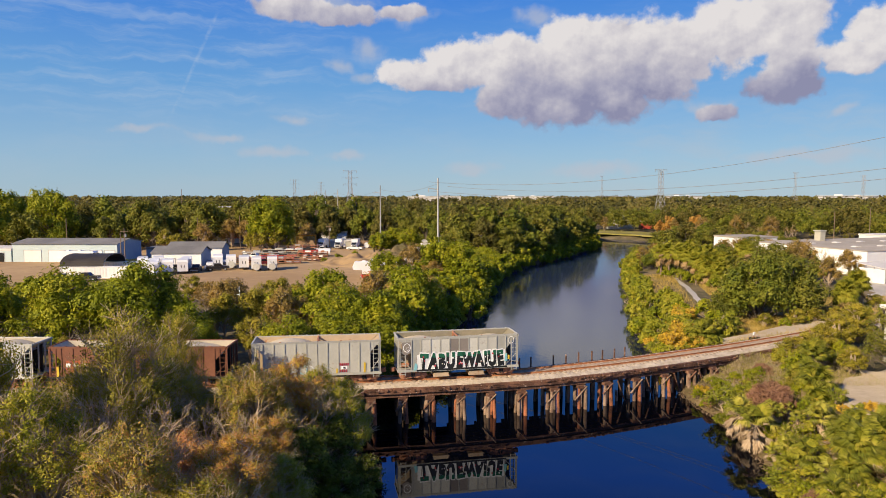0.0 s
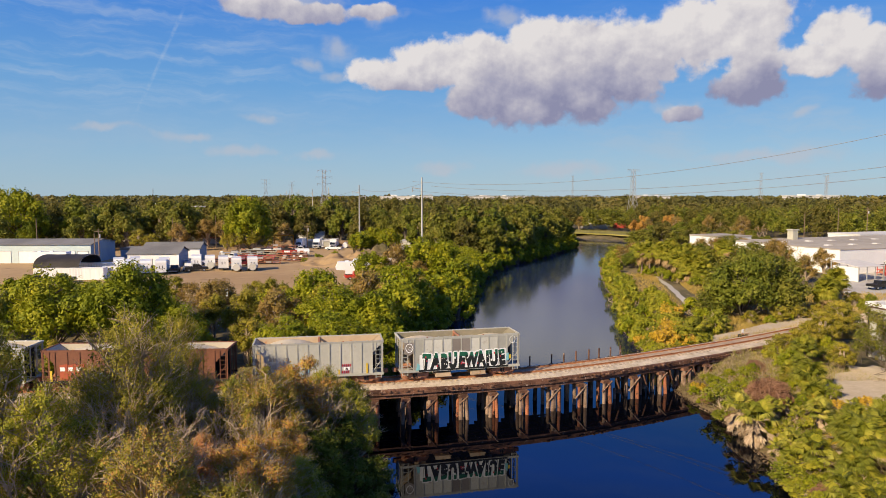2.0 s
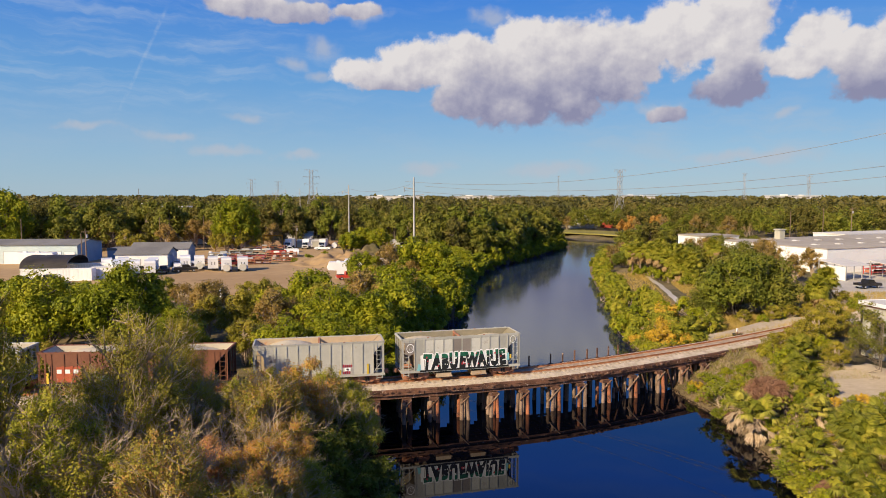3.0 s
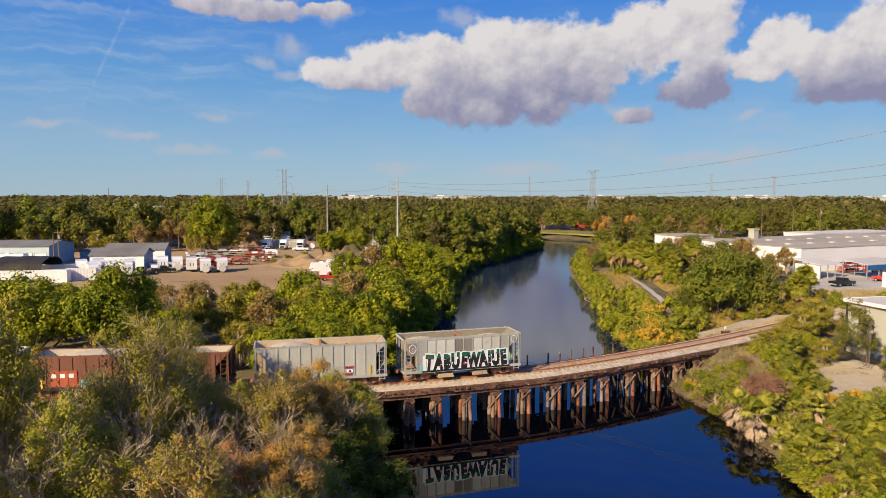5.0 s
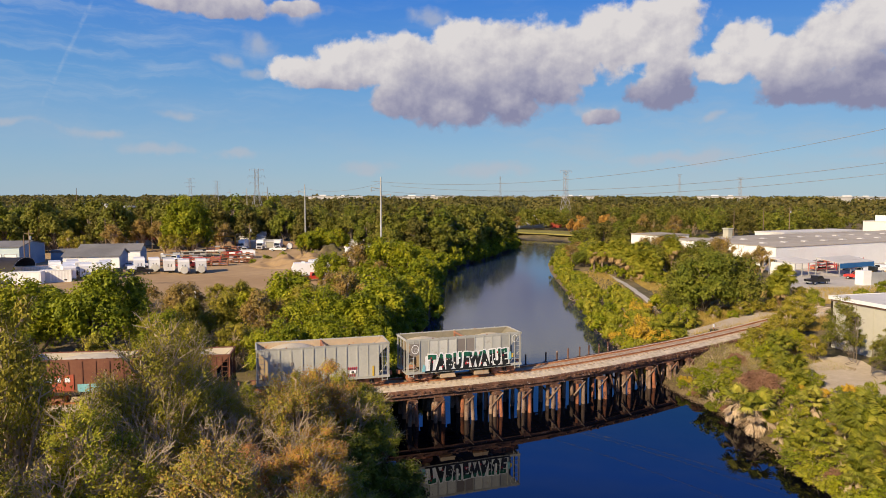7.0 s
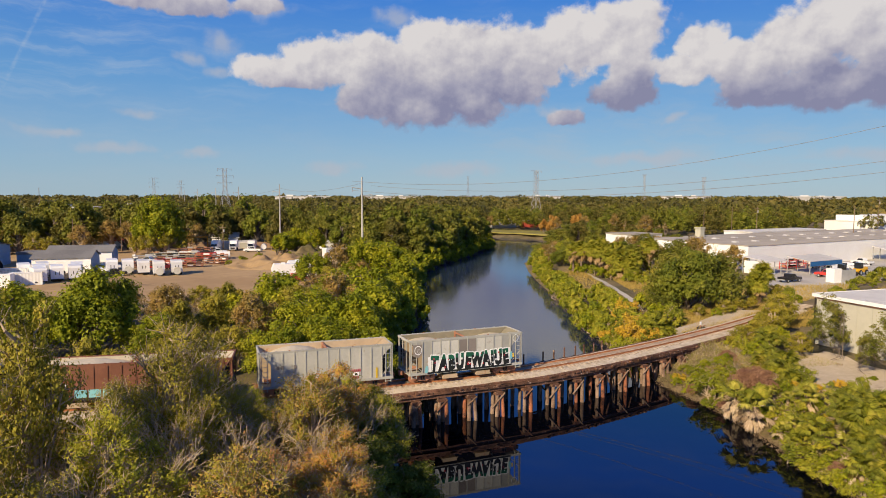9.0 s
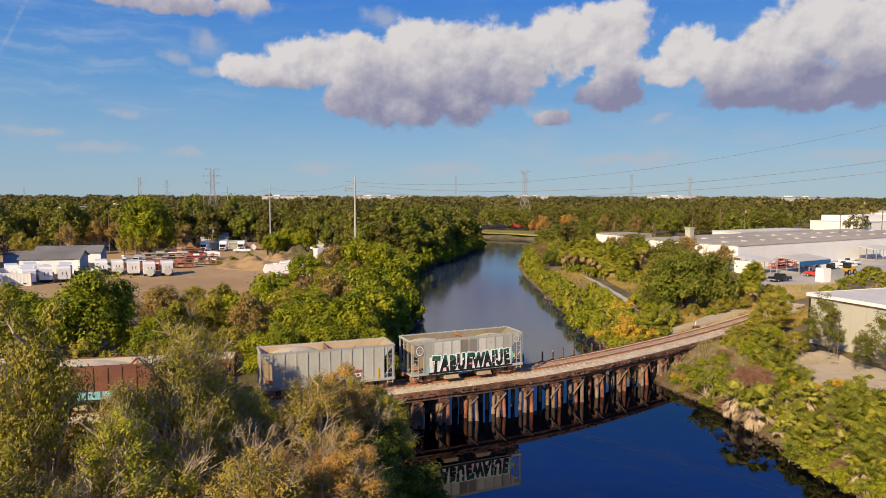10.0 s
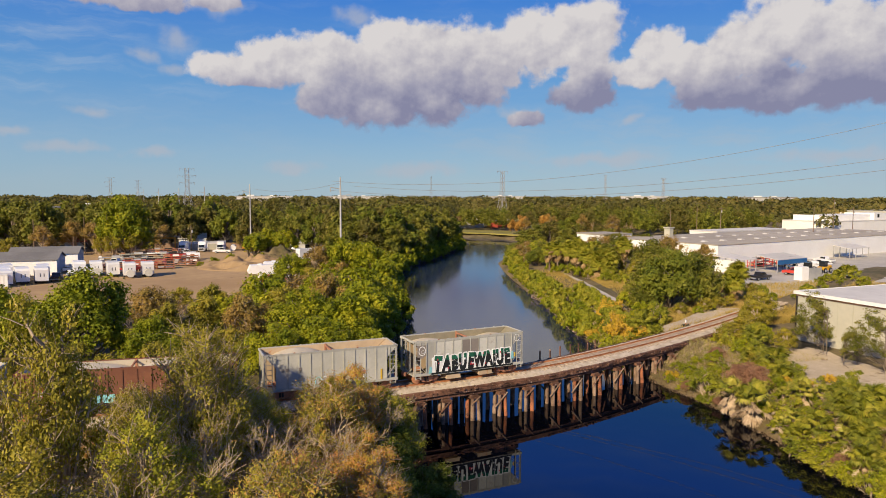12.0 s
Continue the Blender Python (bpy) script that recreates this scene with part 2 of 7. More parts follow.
def water_surface(name):
    m = bpy.data.materials.new(name)
    m.use_nodes = True
    k = Nodes(m.node_tree)
    at = k.add("ShaderNodeNewGeometry").outputs["Position"]
    ripple = k.noise(k.vec("MULTIPLY", at, (1.0, 0.6, 1.0)), 1.4, 3.0, 0.55)
    sep = k.add("ShaderNodeSeparateXYZ")
    k.put(sep.inputs[0], at)
    far_reach = k.step(sep.outputs[1], 64.0, 115.0)
    breeze = k.math("MULTIPLY", far_reach, k.step(k.noise(k.vec("MULTIPLY", at, (1.0, 0.35, 1.0)), 0.03, 3.0, 0.5), 0.25, 0.75))
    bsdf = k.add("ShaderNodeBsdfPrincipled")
    # sky brightness on the far water is put into its base colour
    k.put(bsdf.inputs["Base Color"], k.mix(far_reach, (0.001, 0.0016, 0.004, 1), (0.022, 0.036, 0.078, 1)))
    bsdf.inputs["IOR"].default_value = 1.33
    bsdf.inputs["Specular IOR Level"].default_value = 0.85
    # blue tint dims warm reflections and keeps those of the sky
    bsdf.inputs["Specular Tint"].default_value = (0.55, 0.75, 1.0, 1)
    k.put(bsdf.inputs["Roughness"], k.math("ADD", 0.015, k.math("ADD", k.math("MULTIPLY", far_reach, 0.06), k.math("MULTIPLY", breeze, 0.06))))
    bp = k.add("ShaderNodeBump")
    bp.inputs["Distance"].default_value = 0.02
    k.put(bp.inputs["Strength"], k.math("ADD", 0.05, k.math("ADD", k.math("MULTIPLY", far_reach, 0.2), k.math("MULTIPLY", breeze, 0.45))))
    k.put(bp.inputs["Height"], ripple)
    k.put(bsdf.inputs["Normal"], bp.outputs[0])
    out = k.add("ShaderNodeOutputMaterial")
    k.put(out.inputs[0], bsdf.outputs[0])
    return m


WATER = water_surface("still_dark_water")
GROUND = surface("rough_grass_and_soil", (0.085, 0.075, 0.03), (0.22, 0.165, 0.085), 0.95, 0.16, bump=0.5, fleck=(0.34, 0.26, 0.165), world=True)
MOWN = surface("sunlit_mown_grass", (0.17, 0.155, 0.035), (0.27, 0.235, 0.065), 0.95, 0.1, bump=0.5, fleck=(0.12, 0.13, 0.03), world=True)
DIRT = surface("packed_tan_dirt", (0.32, 0.21, 0.105), (0.42, 0.29, 0.15), 0.95, 0.05, fleck=(0.22, 0.15, 0.085), fleck_at=0.58, world=True)
SAND = surface("pale_sand", (0.46, 0.375, 0.265), (0.58, 0.485, 0.355), 0.95, 0.3, bump=0.4, fleck=(0.38, 0.30, 0.205), fleck_at=0.6, world=True)
CONCRETE = surface("worn_concrete", (0.37, 0.345, 0.30), (0.49, 0.455, 0.40), 0.9, 0.15, fleck=(0.33, 0.31, 0.28), world=True)
BALLAST = surface("dusty_ballast", (0.42, 0.345, 0.25), (0.62, 0.53, 0.41), 0.95, 1.6, bump=0.9, fleck=(0.30, 0.20, 0.125), fleck_at=0.57, world=True)
RUSTBED = surface("rust_stained_gravel", (0.27, 0.17, 0.105), (0.45, 0.33, 0.23), 0.95, 1.5, bump=0.8, fleck=(0.54, 0.45, 0.34), fleck_at=0.56, world=True)
TIMBER = surface("weathered_timber", (0.06, 0.030, 0.020), (0.21, 0.105, 0.065), 0.9, 1.3, bump=0.6, fleck=(0.42, 0.31, 0.24), fleck_at=0.57)
PILE = surface("creosoted_pile", (0.15, 0.06, 0.035), (0.38, 0.14, 0.065), 0.85, 1.1, bump=0.4, fleck=(0.08, 0.045, 0.035), fleck_at=0.53)
GREYWOOD = surface("grey_driftwood", (0.12, 0.075, 0.05), (0.31, 0.22, 0.16), 0.9, 1.5, bump=0.4, fleck=(0.30, 0.13, 0.06), fleck_at=0.58)
TIE = surface("dusty_bleached_tie", (0.34, 0.265, 0.19), (0.58, 0.48, 0.36), 0.9, 2.5, bump=0.4)
RAIL = surface("rusty_rail", (0.30, 0.115, 0.045), (0.46, 0.21, 0.095), 0.8, 3.0)
RUST = surface("rusty_steel", (0.27, 0.115, 0.065), (0.42, 0.205, 0.12), 0.85, 2.0, fleck=(0.07, 0.045, 0.035))
BLACKSTEEL = surface("grimy_black_steel", (0.02, 0.018, 0.016), (0.05, 0.04, 0.034), 0.7, 2.0)
CARGREY = surface("faded_grey_paint", (0.37, 0.365, 0.325), (0.44, 0.43, 0.38), 0.65, 0.5, fleck=(0.34, 0.29, 0.235), fleck_at=0.60)
CARPALE = surface("chalky_white_paint", (0.50, 0.49, 0.435), (0.58, 0.565, 0.50), 0.65, 0.8, fleck=(0.40, 0.36, 0.30), fleck_at=0.60)
CARTAUPE = surface("taupe_patch_paint", (0.235, 0.205, 0.18), (0.275, 0.24, 0.21), 0.65, 0.8)
CARBROWN = surface("oxide_brown_paint", (0.145, 0.058, 0.035), (0.20, 0.085, 0.05), 0.7, 0.6, fleck=(0.11, 0.05, 0.035))
ROOFDUST = surface("dusty_olive_roof", (0.20, 0.18, 0.125), (0.29, 0.255, 0.175), 0.8, 0.35, fleck=(0.42, 0.34, 0.22), fleck_at=0.62)
ROOFRUST = surface("rust_streaked_roof", (0.40, 0.31, 0.21), (0.50, 0.38, 0.25), 0.8, 0.35, fleck=(0.40, 0.16, 0.06), fleck_at=0.6)
LOAD = surface("pale_dusty_cargo", (0.47, 0.41, 0.305), (0.58, 0.515, 0.39), 0.95, 0.8, bump=0.3, fleck=(0.42, 0.34, 0.24))
ROOFCREAM = surface("cream_dusty_roof", (0.40, 0.36, 0.28), (0.48, 0.43, 0.345), 0.8, 0.5, fleck=(0.34, 0.27, 0.19))
YELLOW = surface("yellow_stripe", (0.62, 0.42, 0.04), (0.70, 0.50, 0.06), 0.6, 2.0)
INKWHITE = surface("white_spray", (0.82, 0.82, 0.80), (0.88, 0.88, 0.86), 0.7, 3.0)
INKBLACK = surface("black_spray", (0.012, 0.014, 0.014), (0.022, 0.024, 0.024), 0.6, 3.0)
INKGREEN = surface("dark_green_spray", (0.012, 0.085, 0.05), (0.02, 0.13, 0.075), 0.6, 3.0)
INKRED = surface("red_spray", (0.46, 0.03, 0.05), (0.56, 0.06, 0.07), 0.6, 3.0)
INKORANGE = surface("faded_orange_red_spray", (0.34, 0.075, 0.04), (0.44, 0.11, 0.055), 0.7, 2.0, fleck=(0.22, 0.08, 0.05))
INKCYAN = surface("pale_blue_spray", (0.20, 0.50, 0.56), (0.28, 0.58, 0.62), 0.6, 3.0)
WHITEWALL = surface("white_painted_metal", (0.76, 0.745, 0.71), (0.82, 0.81, 0.78), 0.6, 0.2, fleck=(0.70, 0.67, 0.62), fleck_at=0.66)
TEALWALL = surface("pale_teal_metal", (0.48, 0.58, 0.58), (0.56, 0.66, 0.66), 0.55, 0.2)
BLUEWALL = surface("blue_grey_metal", (0.17, 0.26, 0.36), (0.23, 0.33, 0.44), 0.6, 0.3)
CREAMWALL = surface("cream_painted_metal", (0.40, 0.385, 0.31), (0.45, 0.43, 0.345), 0.75, 0.25, fleck=(0.36, 0.335, 0.265), fleck_at=0.66)
GREYROOF = surface("grey_metal_roof", (0.15, 0.147, 0.145), (0.21, 0.205, 0.20), 0.85, 0.25)
FLATROOF = surface("gravel_flat_roof", (0.31, 0.275, 0.22), (0.41, 0.365, 0.30), 0.95, 0.06, fleck=(0.23, 0.205, 0.165), fleck_at=0.58, world=True)
WHITEROOF = surface("white_coated_roof", (0.50, 0.48, 0.45), (0.60, 0.58, 0.54), 0.85, 0.12, fleck=(0.33, 0.31, 0.285), fleck_at=0.61)
BLACKCLOTH = surface("black_tarpaulin", (0.025, 0.022, 0.022), (0.05, 0.043, 0.04), 0.7, 0.5)
STEEL = surface("galvanised_steel", (0.36, 0.36, 0.36), (0.46, 0.46, 0.45), 0.5, 1.0, metal=0.3)
CONCPOLE = surface("pale_concrete_pole", (0.34, 0.33, 0.31), (0.42, 0.41, 0.39), 0.8, 0.5)
WOODPOLE = surface("brown_wooden_pole", (0.16, 0.11, 0.075), (0.22, 0.16, 0.11), 0.9, 1.0)
CABLE = surface("dark_cable", (0.20, 0.20, 0.21), (0.25, 0.25, 0.26), 0.6, 1.0, bump=0)
GLASS = surface("dark_window_glass", (0.012, 0.015, 0.018), (0.02, 0.024, 0.03), 0.12, 1.0, bump=0, spec=0.6)
TYRE = surface("black_rubber", (0.012, 0.012, 0.012), (0.022, 0.022, 0.022), 0.85, 3.0)
PAINTWHITE = surface("white_vehicle_paint", (0.72, 0.72, 0.72), (0.78, 0.78, 0.78), 0.35, 0.8, bump=0, spec=0.5)
PAINTBLACK = surface("black_vehicle_paint", (0.012, 0.012, 0.014), (0.02, 0.02, 0.023), 0.3, 0.8, bump=0, spec=0.5)
PAINTRED = surface("red_vehicle_paint", (0.42, 0.035, 0.025), (0.50, 0.05, 0.035), 0.4, 0.8, bump=0, spec=0.5)
PAINTBLUE = surface("blue_canvas", (0.02, 0.10, 0.26), (0.03, 0.14, 0.33), 0.6, 0.8)
PAINTYELLOW = surface("yellow_machine_paint", (0.66, 0.36, 0.015), (0.74, 0.43, 0.03), 0.45, 0.8)
ORANGESTEEL = surface("orange_steel", (0.55, 0.22, 0.02), (0.62, 0.27, 0.03), 0.5, 0.8)
REDROOF = surface("red_roof", (0.34, 0.05, 0.035), (0.42, 0.08, 0.05), 0.7, 0.5)
WOODFENCE = surface("brown_board_fence", (0.20, 0.13, 0.085), (0.28, 0.19, 0.12), 0.9, 0.8)
BARK = surface("grey_brown_bark", (0.13, 0.10, 0.075), (0.24, 0.20, 0.155), 0.95, 1.5, bump=0.5)
BROWNTWIG = surface("dead_brown_twigs", (0.17, 0.095, 0.06), (0.30, 0.18, 0.115), 0.9, 1.2, bump=0)
TWIG = surface("pale_bare_twigs", (0.33, 0.25, 0.17), (0.50, 0.395, 0.285), 0.9, 1.2, bump=0)
PALMBARK = surface("palm_bark", (0.17, 0.12, 0.085), (0.27, 0.20, 0.145), 0.95, 2.5, bump=0.6)

LEAF_OLIVE = foliage("olive_leaves", [(0.072, 0.072, 0.006), (0.24, 0.217, 0.019), (0.367, 0.307, 0.031), (0.478, 0.36, 0.054)], 0.22, 0.6)
LEAF_GOLD = foliage("turning_gold_leaves", [(0.09, 0.095, 0.011), (0.24, 0.235, 0.024), (0.40, 0.32, 0.042), (0.29, 0.27, 0.030), (0.50, 0.255, 0.080), (0.33, 0.31, 0.036), (0.50, 0.375, 0.072)], 0.22, 1.3)
LEAF_AUTUMN = foliage("mixed_autumn_leaves", [(0.099, 0.089, 0.009), (0.321, 0.259, 0.026), (0.482, 0.323, 0.048), (0.536, 0.226, 0.08), (0.429, 0.364, 0.04), (0.554, 0.396, 0.08)], 0.22, 1.1)
LEAF_MOSS = foliage("mossy_green_leaves", [(0.064, 0.074, 0.005), (0.212, 0.225, 0.015), (0.349, 0.335, 0.024), (0.471, 0.393, 0.048), (0.325, 0.327, 0.027)], 0.22, 0.9)
LEAF_RUST = foliage("turning_rust_leaves", [(0.2128, 0.1672, 0.0228), (0.494, 0.3325, 0.057), (0.589, 0.247, 0.095), (0.589, 0.3135, 0.1425), (0.532, 0.418, 0.0855)], 0.22, 0.9)
LEAF_BRIGHT = foliage("fresh_green_leaves", [(0.051, 0.069, 0.002), (0.173, 0.206, 0.006), (0.304, 0.31, 0.01), (0.482, 0.422, 0.022)], 0.22, 0.35)
LEAF_LIME = foliage("yellow_green_leaves", [(0.072, 0.092, 0.006), (0.207, 0.227, 0.015), (0.334, 0.322, 0.023), (0.453, 0.374, 0.045)], 0.22, 0.4)
LEAF_MID = foliage("mid_green_leaves", [(0.065, 0.079, 0.010), (0.144, 0.155, 0.016), (0.232, 0.225, 0.028), (0.341, 0.284, 0.059)])
LEAF_DARK = foliage("dark_oak_leaves", [(0.055, 0.060, 0.009), (0.115, 0.111, 0.017), (0.186, 0.160, 0.032), (0.274, 0.204, 0.056)])
LEAF_YELLOW = foliage("yellow_orange_leaves", [(0.295, 0.240, 0.021), (0.608, 0.405, 0.031), (0.660, 0.425, 0.051), (0.553, 0.442, 0.051)])
LEAF_PALM = foliage("palm_green", [(0.076, 0.092, 0.009), (0.157, 0.175, 0.015), (0.27, 0.27, 0.03), (0.389, 0.345, 0.055)], 0.32, 1.2)
LEAF_DEAD = foliage("dead_straw_fronds", [(0.32, 0.22, 0.13), (0.50, 0.38, 0.25), (0.66, 0.54, 0.39)], 0.15, 1.2)
LEAF_GRASS = foliage("straw_grass", [(0.30, 0.24, 0.045), (0.52, 0.38, 0.10), (0.68, 0.48, 0.17)], 0.35, 0.3)
LEAF_BROWN = foliage("brown_dead_brush", [(0.17, 0.085, 0.05), (0.29, 0.15, 0.09), (0.40, 0.24, 0.15)], 0.15, 0.8)
# green darkened to carry the shade on the thicket's water side
LEAF_SHORE = foliage("green_waterside_leaves", [(0.030, 0.046, 0.004), (0.075, 0.098, 0.008), (0.15, 0.17, 0.015), (0.26, 0.26, 0.028)])
LEAF_OAK = foliage("green_oak_leaves", [(0.060, 0.082, 0.008), (0.13, 0.155, 0.014), (0.22, 0.235, 0.024), (0.34, 0.31, 0.042)], 0.30, 0.3)
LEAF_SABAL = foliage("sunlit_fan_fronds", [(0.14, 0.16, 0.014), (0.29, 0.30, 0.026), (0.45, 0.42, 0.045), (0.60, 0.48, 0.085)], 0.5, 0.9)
LEAF_STRAW = foliage("yellowing_fronds", [(0.20, 0.21, 0.03), (0.38, 0.36, 0.05), (0.54, 0.44, 0.10)], 0.25, 1.2)
LEAF_BRONZE = foliage("bronze_leaves", [(0.135, 0.108, 0.023), (0.261, 0.189, 0.045), (0.378, 0.243, 0.063), (0.45, 0.324, 0.09)])
LEAF_SKIRT = foliage("rusty_dead_fronds", [(0.26, 0.16, 0.07), (0.42, 0.28, 0.13), (0.54, 0.40, 0.22)], 0.15, 1.2)
LEAF_GREYGREEN = foliage("grey_green_leaves", [(0.076, 0.073, 0.007), (0.251, 0.224, 0.022), (0.375, 0.32, 0.035), (0.485, 0.385, 0.054)], 0.22, 0.6)
LEAF_LITTER = foliage("bleached_litter", [(0.07, 0.045, 0.025), (0.19, 0.13, 0.075), (0.40, 0.30, 0.19)], 0.1, 0.9)
LEAF_FAR = foliage("distant_woods", [(0.047, 0.051, 0.010), (0.098, 0.095, 0.019), (0.173, 0.145, 0.032), (0.262, 0.183, 0.055)], 0.2, 0.035)
LEAF_ORANGE = foliage("orange_autumn_leaves", [(0.28, 0.15, 0.03), (0.46, 0.24, 0.045), (0.54, 0.32, 0.075)], 0.25, 0.3)

# ---- mesh tools ----
class Build:
    """Gathers corners and faces of one mesh."""

    def __init__(self):
        self.v, self.f = [], []

    def quad(self, a, b, c, d):
        n = len(self.v)
        self.v += [a, b, c, d]
        self.f.append((n, n + 1, n + 2, n + 3))

    def box(self, x0, x1, y0, y1, z0, z1, m=None):
        n = len(self.v)
        pts = [Vector((x, y, z)) for z in (z0, z1) for y in (y0, y1) for x in (x0, x1)]
        self.v += [tuple(m @ p) if m else tuple(p) for p in pts]
        self.f += [tuple(n + i for i in q) for q in ((0, 2, 3, 1), (4, 5, 7, 6), (0, 1, 5, 4), (2, 6, 7, 3), (0, 4, 6, 2), (1, 3, 7, 5))]
        return self

    def tube(self, p, q, r0, r1=None, n=8, caps=True):
        p, q = Vector(p), Vector(q)
        r1 = r0 if r1 is None else r1
        ax = (q - p).normalized()
        s = ax.orthogonal().normalized()
        t = ax.cross(s)
        k = len(self.v)
        for o, r in ((p, r0), (q, r1)):
            for i in range(n):
                a = 2 * math.pi * i / n
                self.v.append(tuple(o + s * (r * math.cos(a)) + t * (r * math.sin(a))))
        for i in range(n):
            j = (i + 1) % n
            self.f.append((k + i, k + j, k + n + j, k + n + i))
        if caps:
            self.f.append(tuple(k + i for i in reversed(range(n))))
            self.f.append(tuple(k + n + i for i in range(n)))
        return self

    def rod(self, points, r, n=4):
        """One connected tube through several points."""
        k, pts = len(self.v), [Vector(p) for p in points]
        for i, p in enumerate(pts):
            ax = (pts[min(i + 1, len(pts) - 1)] - pts[max(i - 1, 0)]).normalized()
            s = ax.orthogonal().normalized()
            u = ax.cross(s)
            self.v += [tuple(p + s * (r * math.cos(2 * math.pi * j / n)) + u * (r * math.sin(2 * math.pi * j / n))) for j in range(n)]
        for i in range(len(pts) - 1):
            a = k + i * n
            self.f += [(a + j, a + (j + 1) % n, a + n + (j + 1) % n, a + n + j) for j in range(n)]
        return self

    def extrude(self, outline, depth, m):
        """outline: points (a, b) anticlockwise in m's x-z plane, pushed along m's y by depth[0]..depth[1]."""
        k, n = len(self.v), len(outline)
        for y in depth:
            self.v += [tuple(m @ Vector((a, y, b))) for a, b in outline]
        self.f.append(tuple(k + i for i in range(n)))
        self.f.append(tuple(k + n + i for i in reversed(range(n))))
        for i in range(n):
            j = (i + 1) % n
            self.f.append((k + j, k + i, k + n + i, k + n + j))
        return self

    def mesh(self, name, material, smooth=False):
        me = bpy.data.meshes.new(name)
        me.from_pydata(self.v, [], self.f)
        me.materials.append(material)
        if smooth:
            me.polygons.foreach_set("use_smooth", [True] * len(me.polygons))
        me.update()
        return me


I4 = Matrix.Identity(4)


def part(name, shape, material, parent, label="", m=I4, smooth=False):
    """One mesh object under a thing or a part; shape: a Build or a mesh."""
    me = shape.mesh(name, material, smooth) if isinstance(shape, Build) else shape
    ob = new(name, me)
    ob.parent = parent
    ob.matrix_basis = m
    if label:
        tagged(ob, label)
    return ob


def thing(name, label, category, m=I4, group="", kind=""):
    ob = new(name)
    ob.matrix_basis = m
    ob.empty_display_size = 0.5
    return tagged(ob, label, category, group, kind)


def setting(name, shape, material, label, category, smooth=False, kind="structure"):
    me = shape.mesh(name, material, smooth) if isinstance(shape, Build) else shape
    return tagged(new(name, me), label, category, kind=kind)


def quads_mesh(name, corners, material):
    """Loose leaves of three or four corners: corners is an (n, 3 or 4, 3) array."""
    n, c = corners.shape[:2]
    me = bpy.data.meshes.new(name)
    me.vertices.add(n * c)
    me.vertices.foreach_set("co", np.asarray(corners, np.float32).ravel())
    me.loops.add(n * c)
    me.loops.foreach_set("vertex_index", np.arange(n * c, dtype=np.int32))
    me.polygons.add(n)
    me.polygons.foreach_set("loop_start", np.arange(0, n * c, c, dtype=np.int32))
    me.materials.append(material)
    me.update(calc_edges=True)
    me.validate()
    return me


def spin(x, y, z, turn=0.0, scale=1.0, tall=1.0):
    return Matrix.LocRotScale((x, y, z), Euler((0, 0, radians(turn))), (scale, scale, scale * tall))


# ---- the lie of the land ----
RIGHT_BANK = [(23.6, -120), (23.6, 20), (23.8, 40), (24.4, 47), (25.3, 52), (25.8, 56), (25.9, 61), (25.2, 68), (26.6, 78), (27.8, 90), (29, 98), (33, 115), (36, 128), (42.3, 158), (47, 178),
              (53.5, 201), (75, 240), (90, 264), (100, 278), (98, 297), (88, 317), (70, 335), (20, 360), (-120, 385)]
LEFT_BANK = [(-120, 350), (0, 335), (52, 308), (63, 288), (58, 262), (38, 224), (19, 189), (11, 165), (5, 126), (2, 110), (-3, 85), (-8.5, 66), (-8.5, 52), (-10, 40), (-12, 20), (-12, -120)]
RIVER = np.array(RIGHT_BANK + LEFT_BANK, float)


def to_river(x, y):
    """Metres to the water's edge; minus in the river."""
    x, y = np.asarray(x, float), np.asarray(y, float)
    best = np.full(x.shape, 1e9)
    inside = np.zeros(x.shape, bool)
    for (x0, y0), (x1, y1) in zip(RIVER, np.roll(RIVER, -1, 0)):
        dx, dy = x1 - x0, y1 - y0
        t = np.clip(((x - x0) * dx + (y - y0) * dy) / (dx * dx + dy * dy), 0, 1)
        best = np.minimum(best, np.hypot(x - x0 - t * dx, y - y0 - t * dy))
        cross = (y0 > y) != (y1 > y)
        inside ^= cross & (x < (x1 - x0) * (y - y0) / ((y1 - y0) or 1e-9) + x0)
    return np.where(inside, -best, best)


def smooth_line():
    xs = np.linspace(-140, 140, 1121)
    ys = np.interp(xs, [-140, -40, -20, -11.7, 1.3, 7.4, 12.4, 18.4, 25.5, 33.4, 42.5, 60, 140], [61.0, 61.2, 61.3, 62.05, 64.35, 65.65, 67.25, 69.75, 73.0, 76.95, 82.0, 92.6, 141])
    k = np.hanning(41)
    return xs, np.convolve(np.pad(ys, 20, mode="reflect", reflect_type="odd"), k / k.sum(), "valid")


TRACK_X, TRACK_Y = smooth_line()
TRACK_S = np.concatenate(([0], np.cumsum(np.hypot(np.diff(TRACK_X), np.diff(TRACK_Y)))))
RAIL_TOP = 3.6


def track_at(x):
    """Centre of the track at x: y and heading in degrees."""
    y = np.interp(x, TRACK_X, TRACK_Y)
    return float(y), math.degrees(math.atan2(np.interp(x + 0.5, TRACK_X, TRACK_Y) - np.interp(x - 0.5, TRACK_X, TRACK_Y), 1.0))


def track_pose(x, z=0.0):
    y, a = track_at(x)
    return Matrix.LocRotScale((x, y, z), Euler((0, 0, radians(a))), None)


def track_x(s):
    return float(np.interp(s, TRACK_S, TRACK_X))


def track_s(x):
    return float(np.interp(x, TRACK_X, TRACK_S))


LAND = 2.4


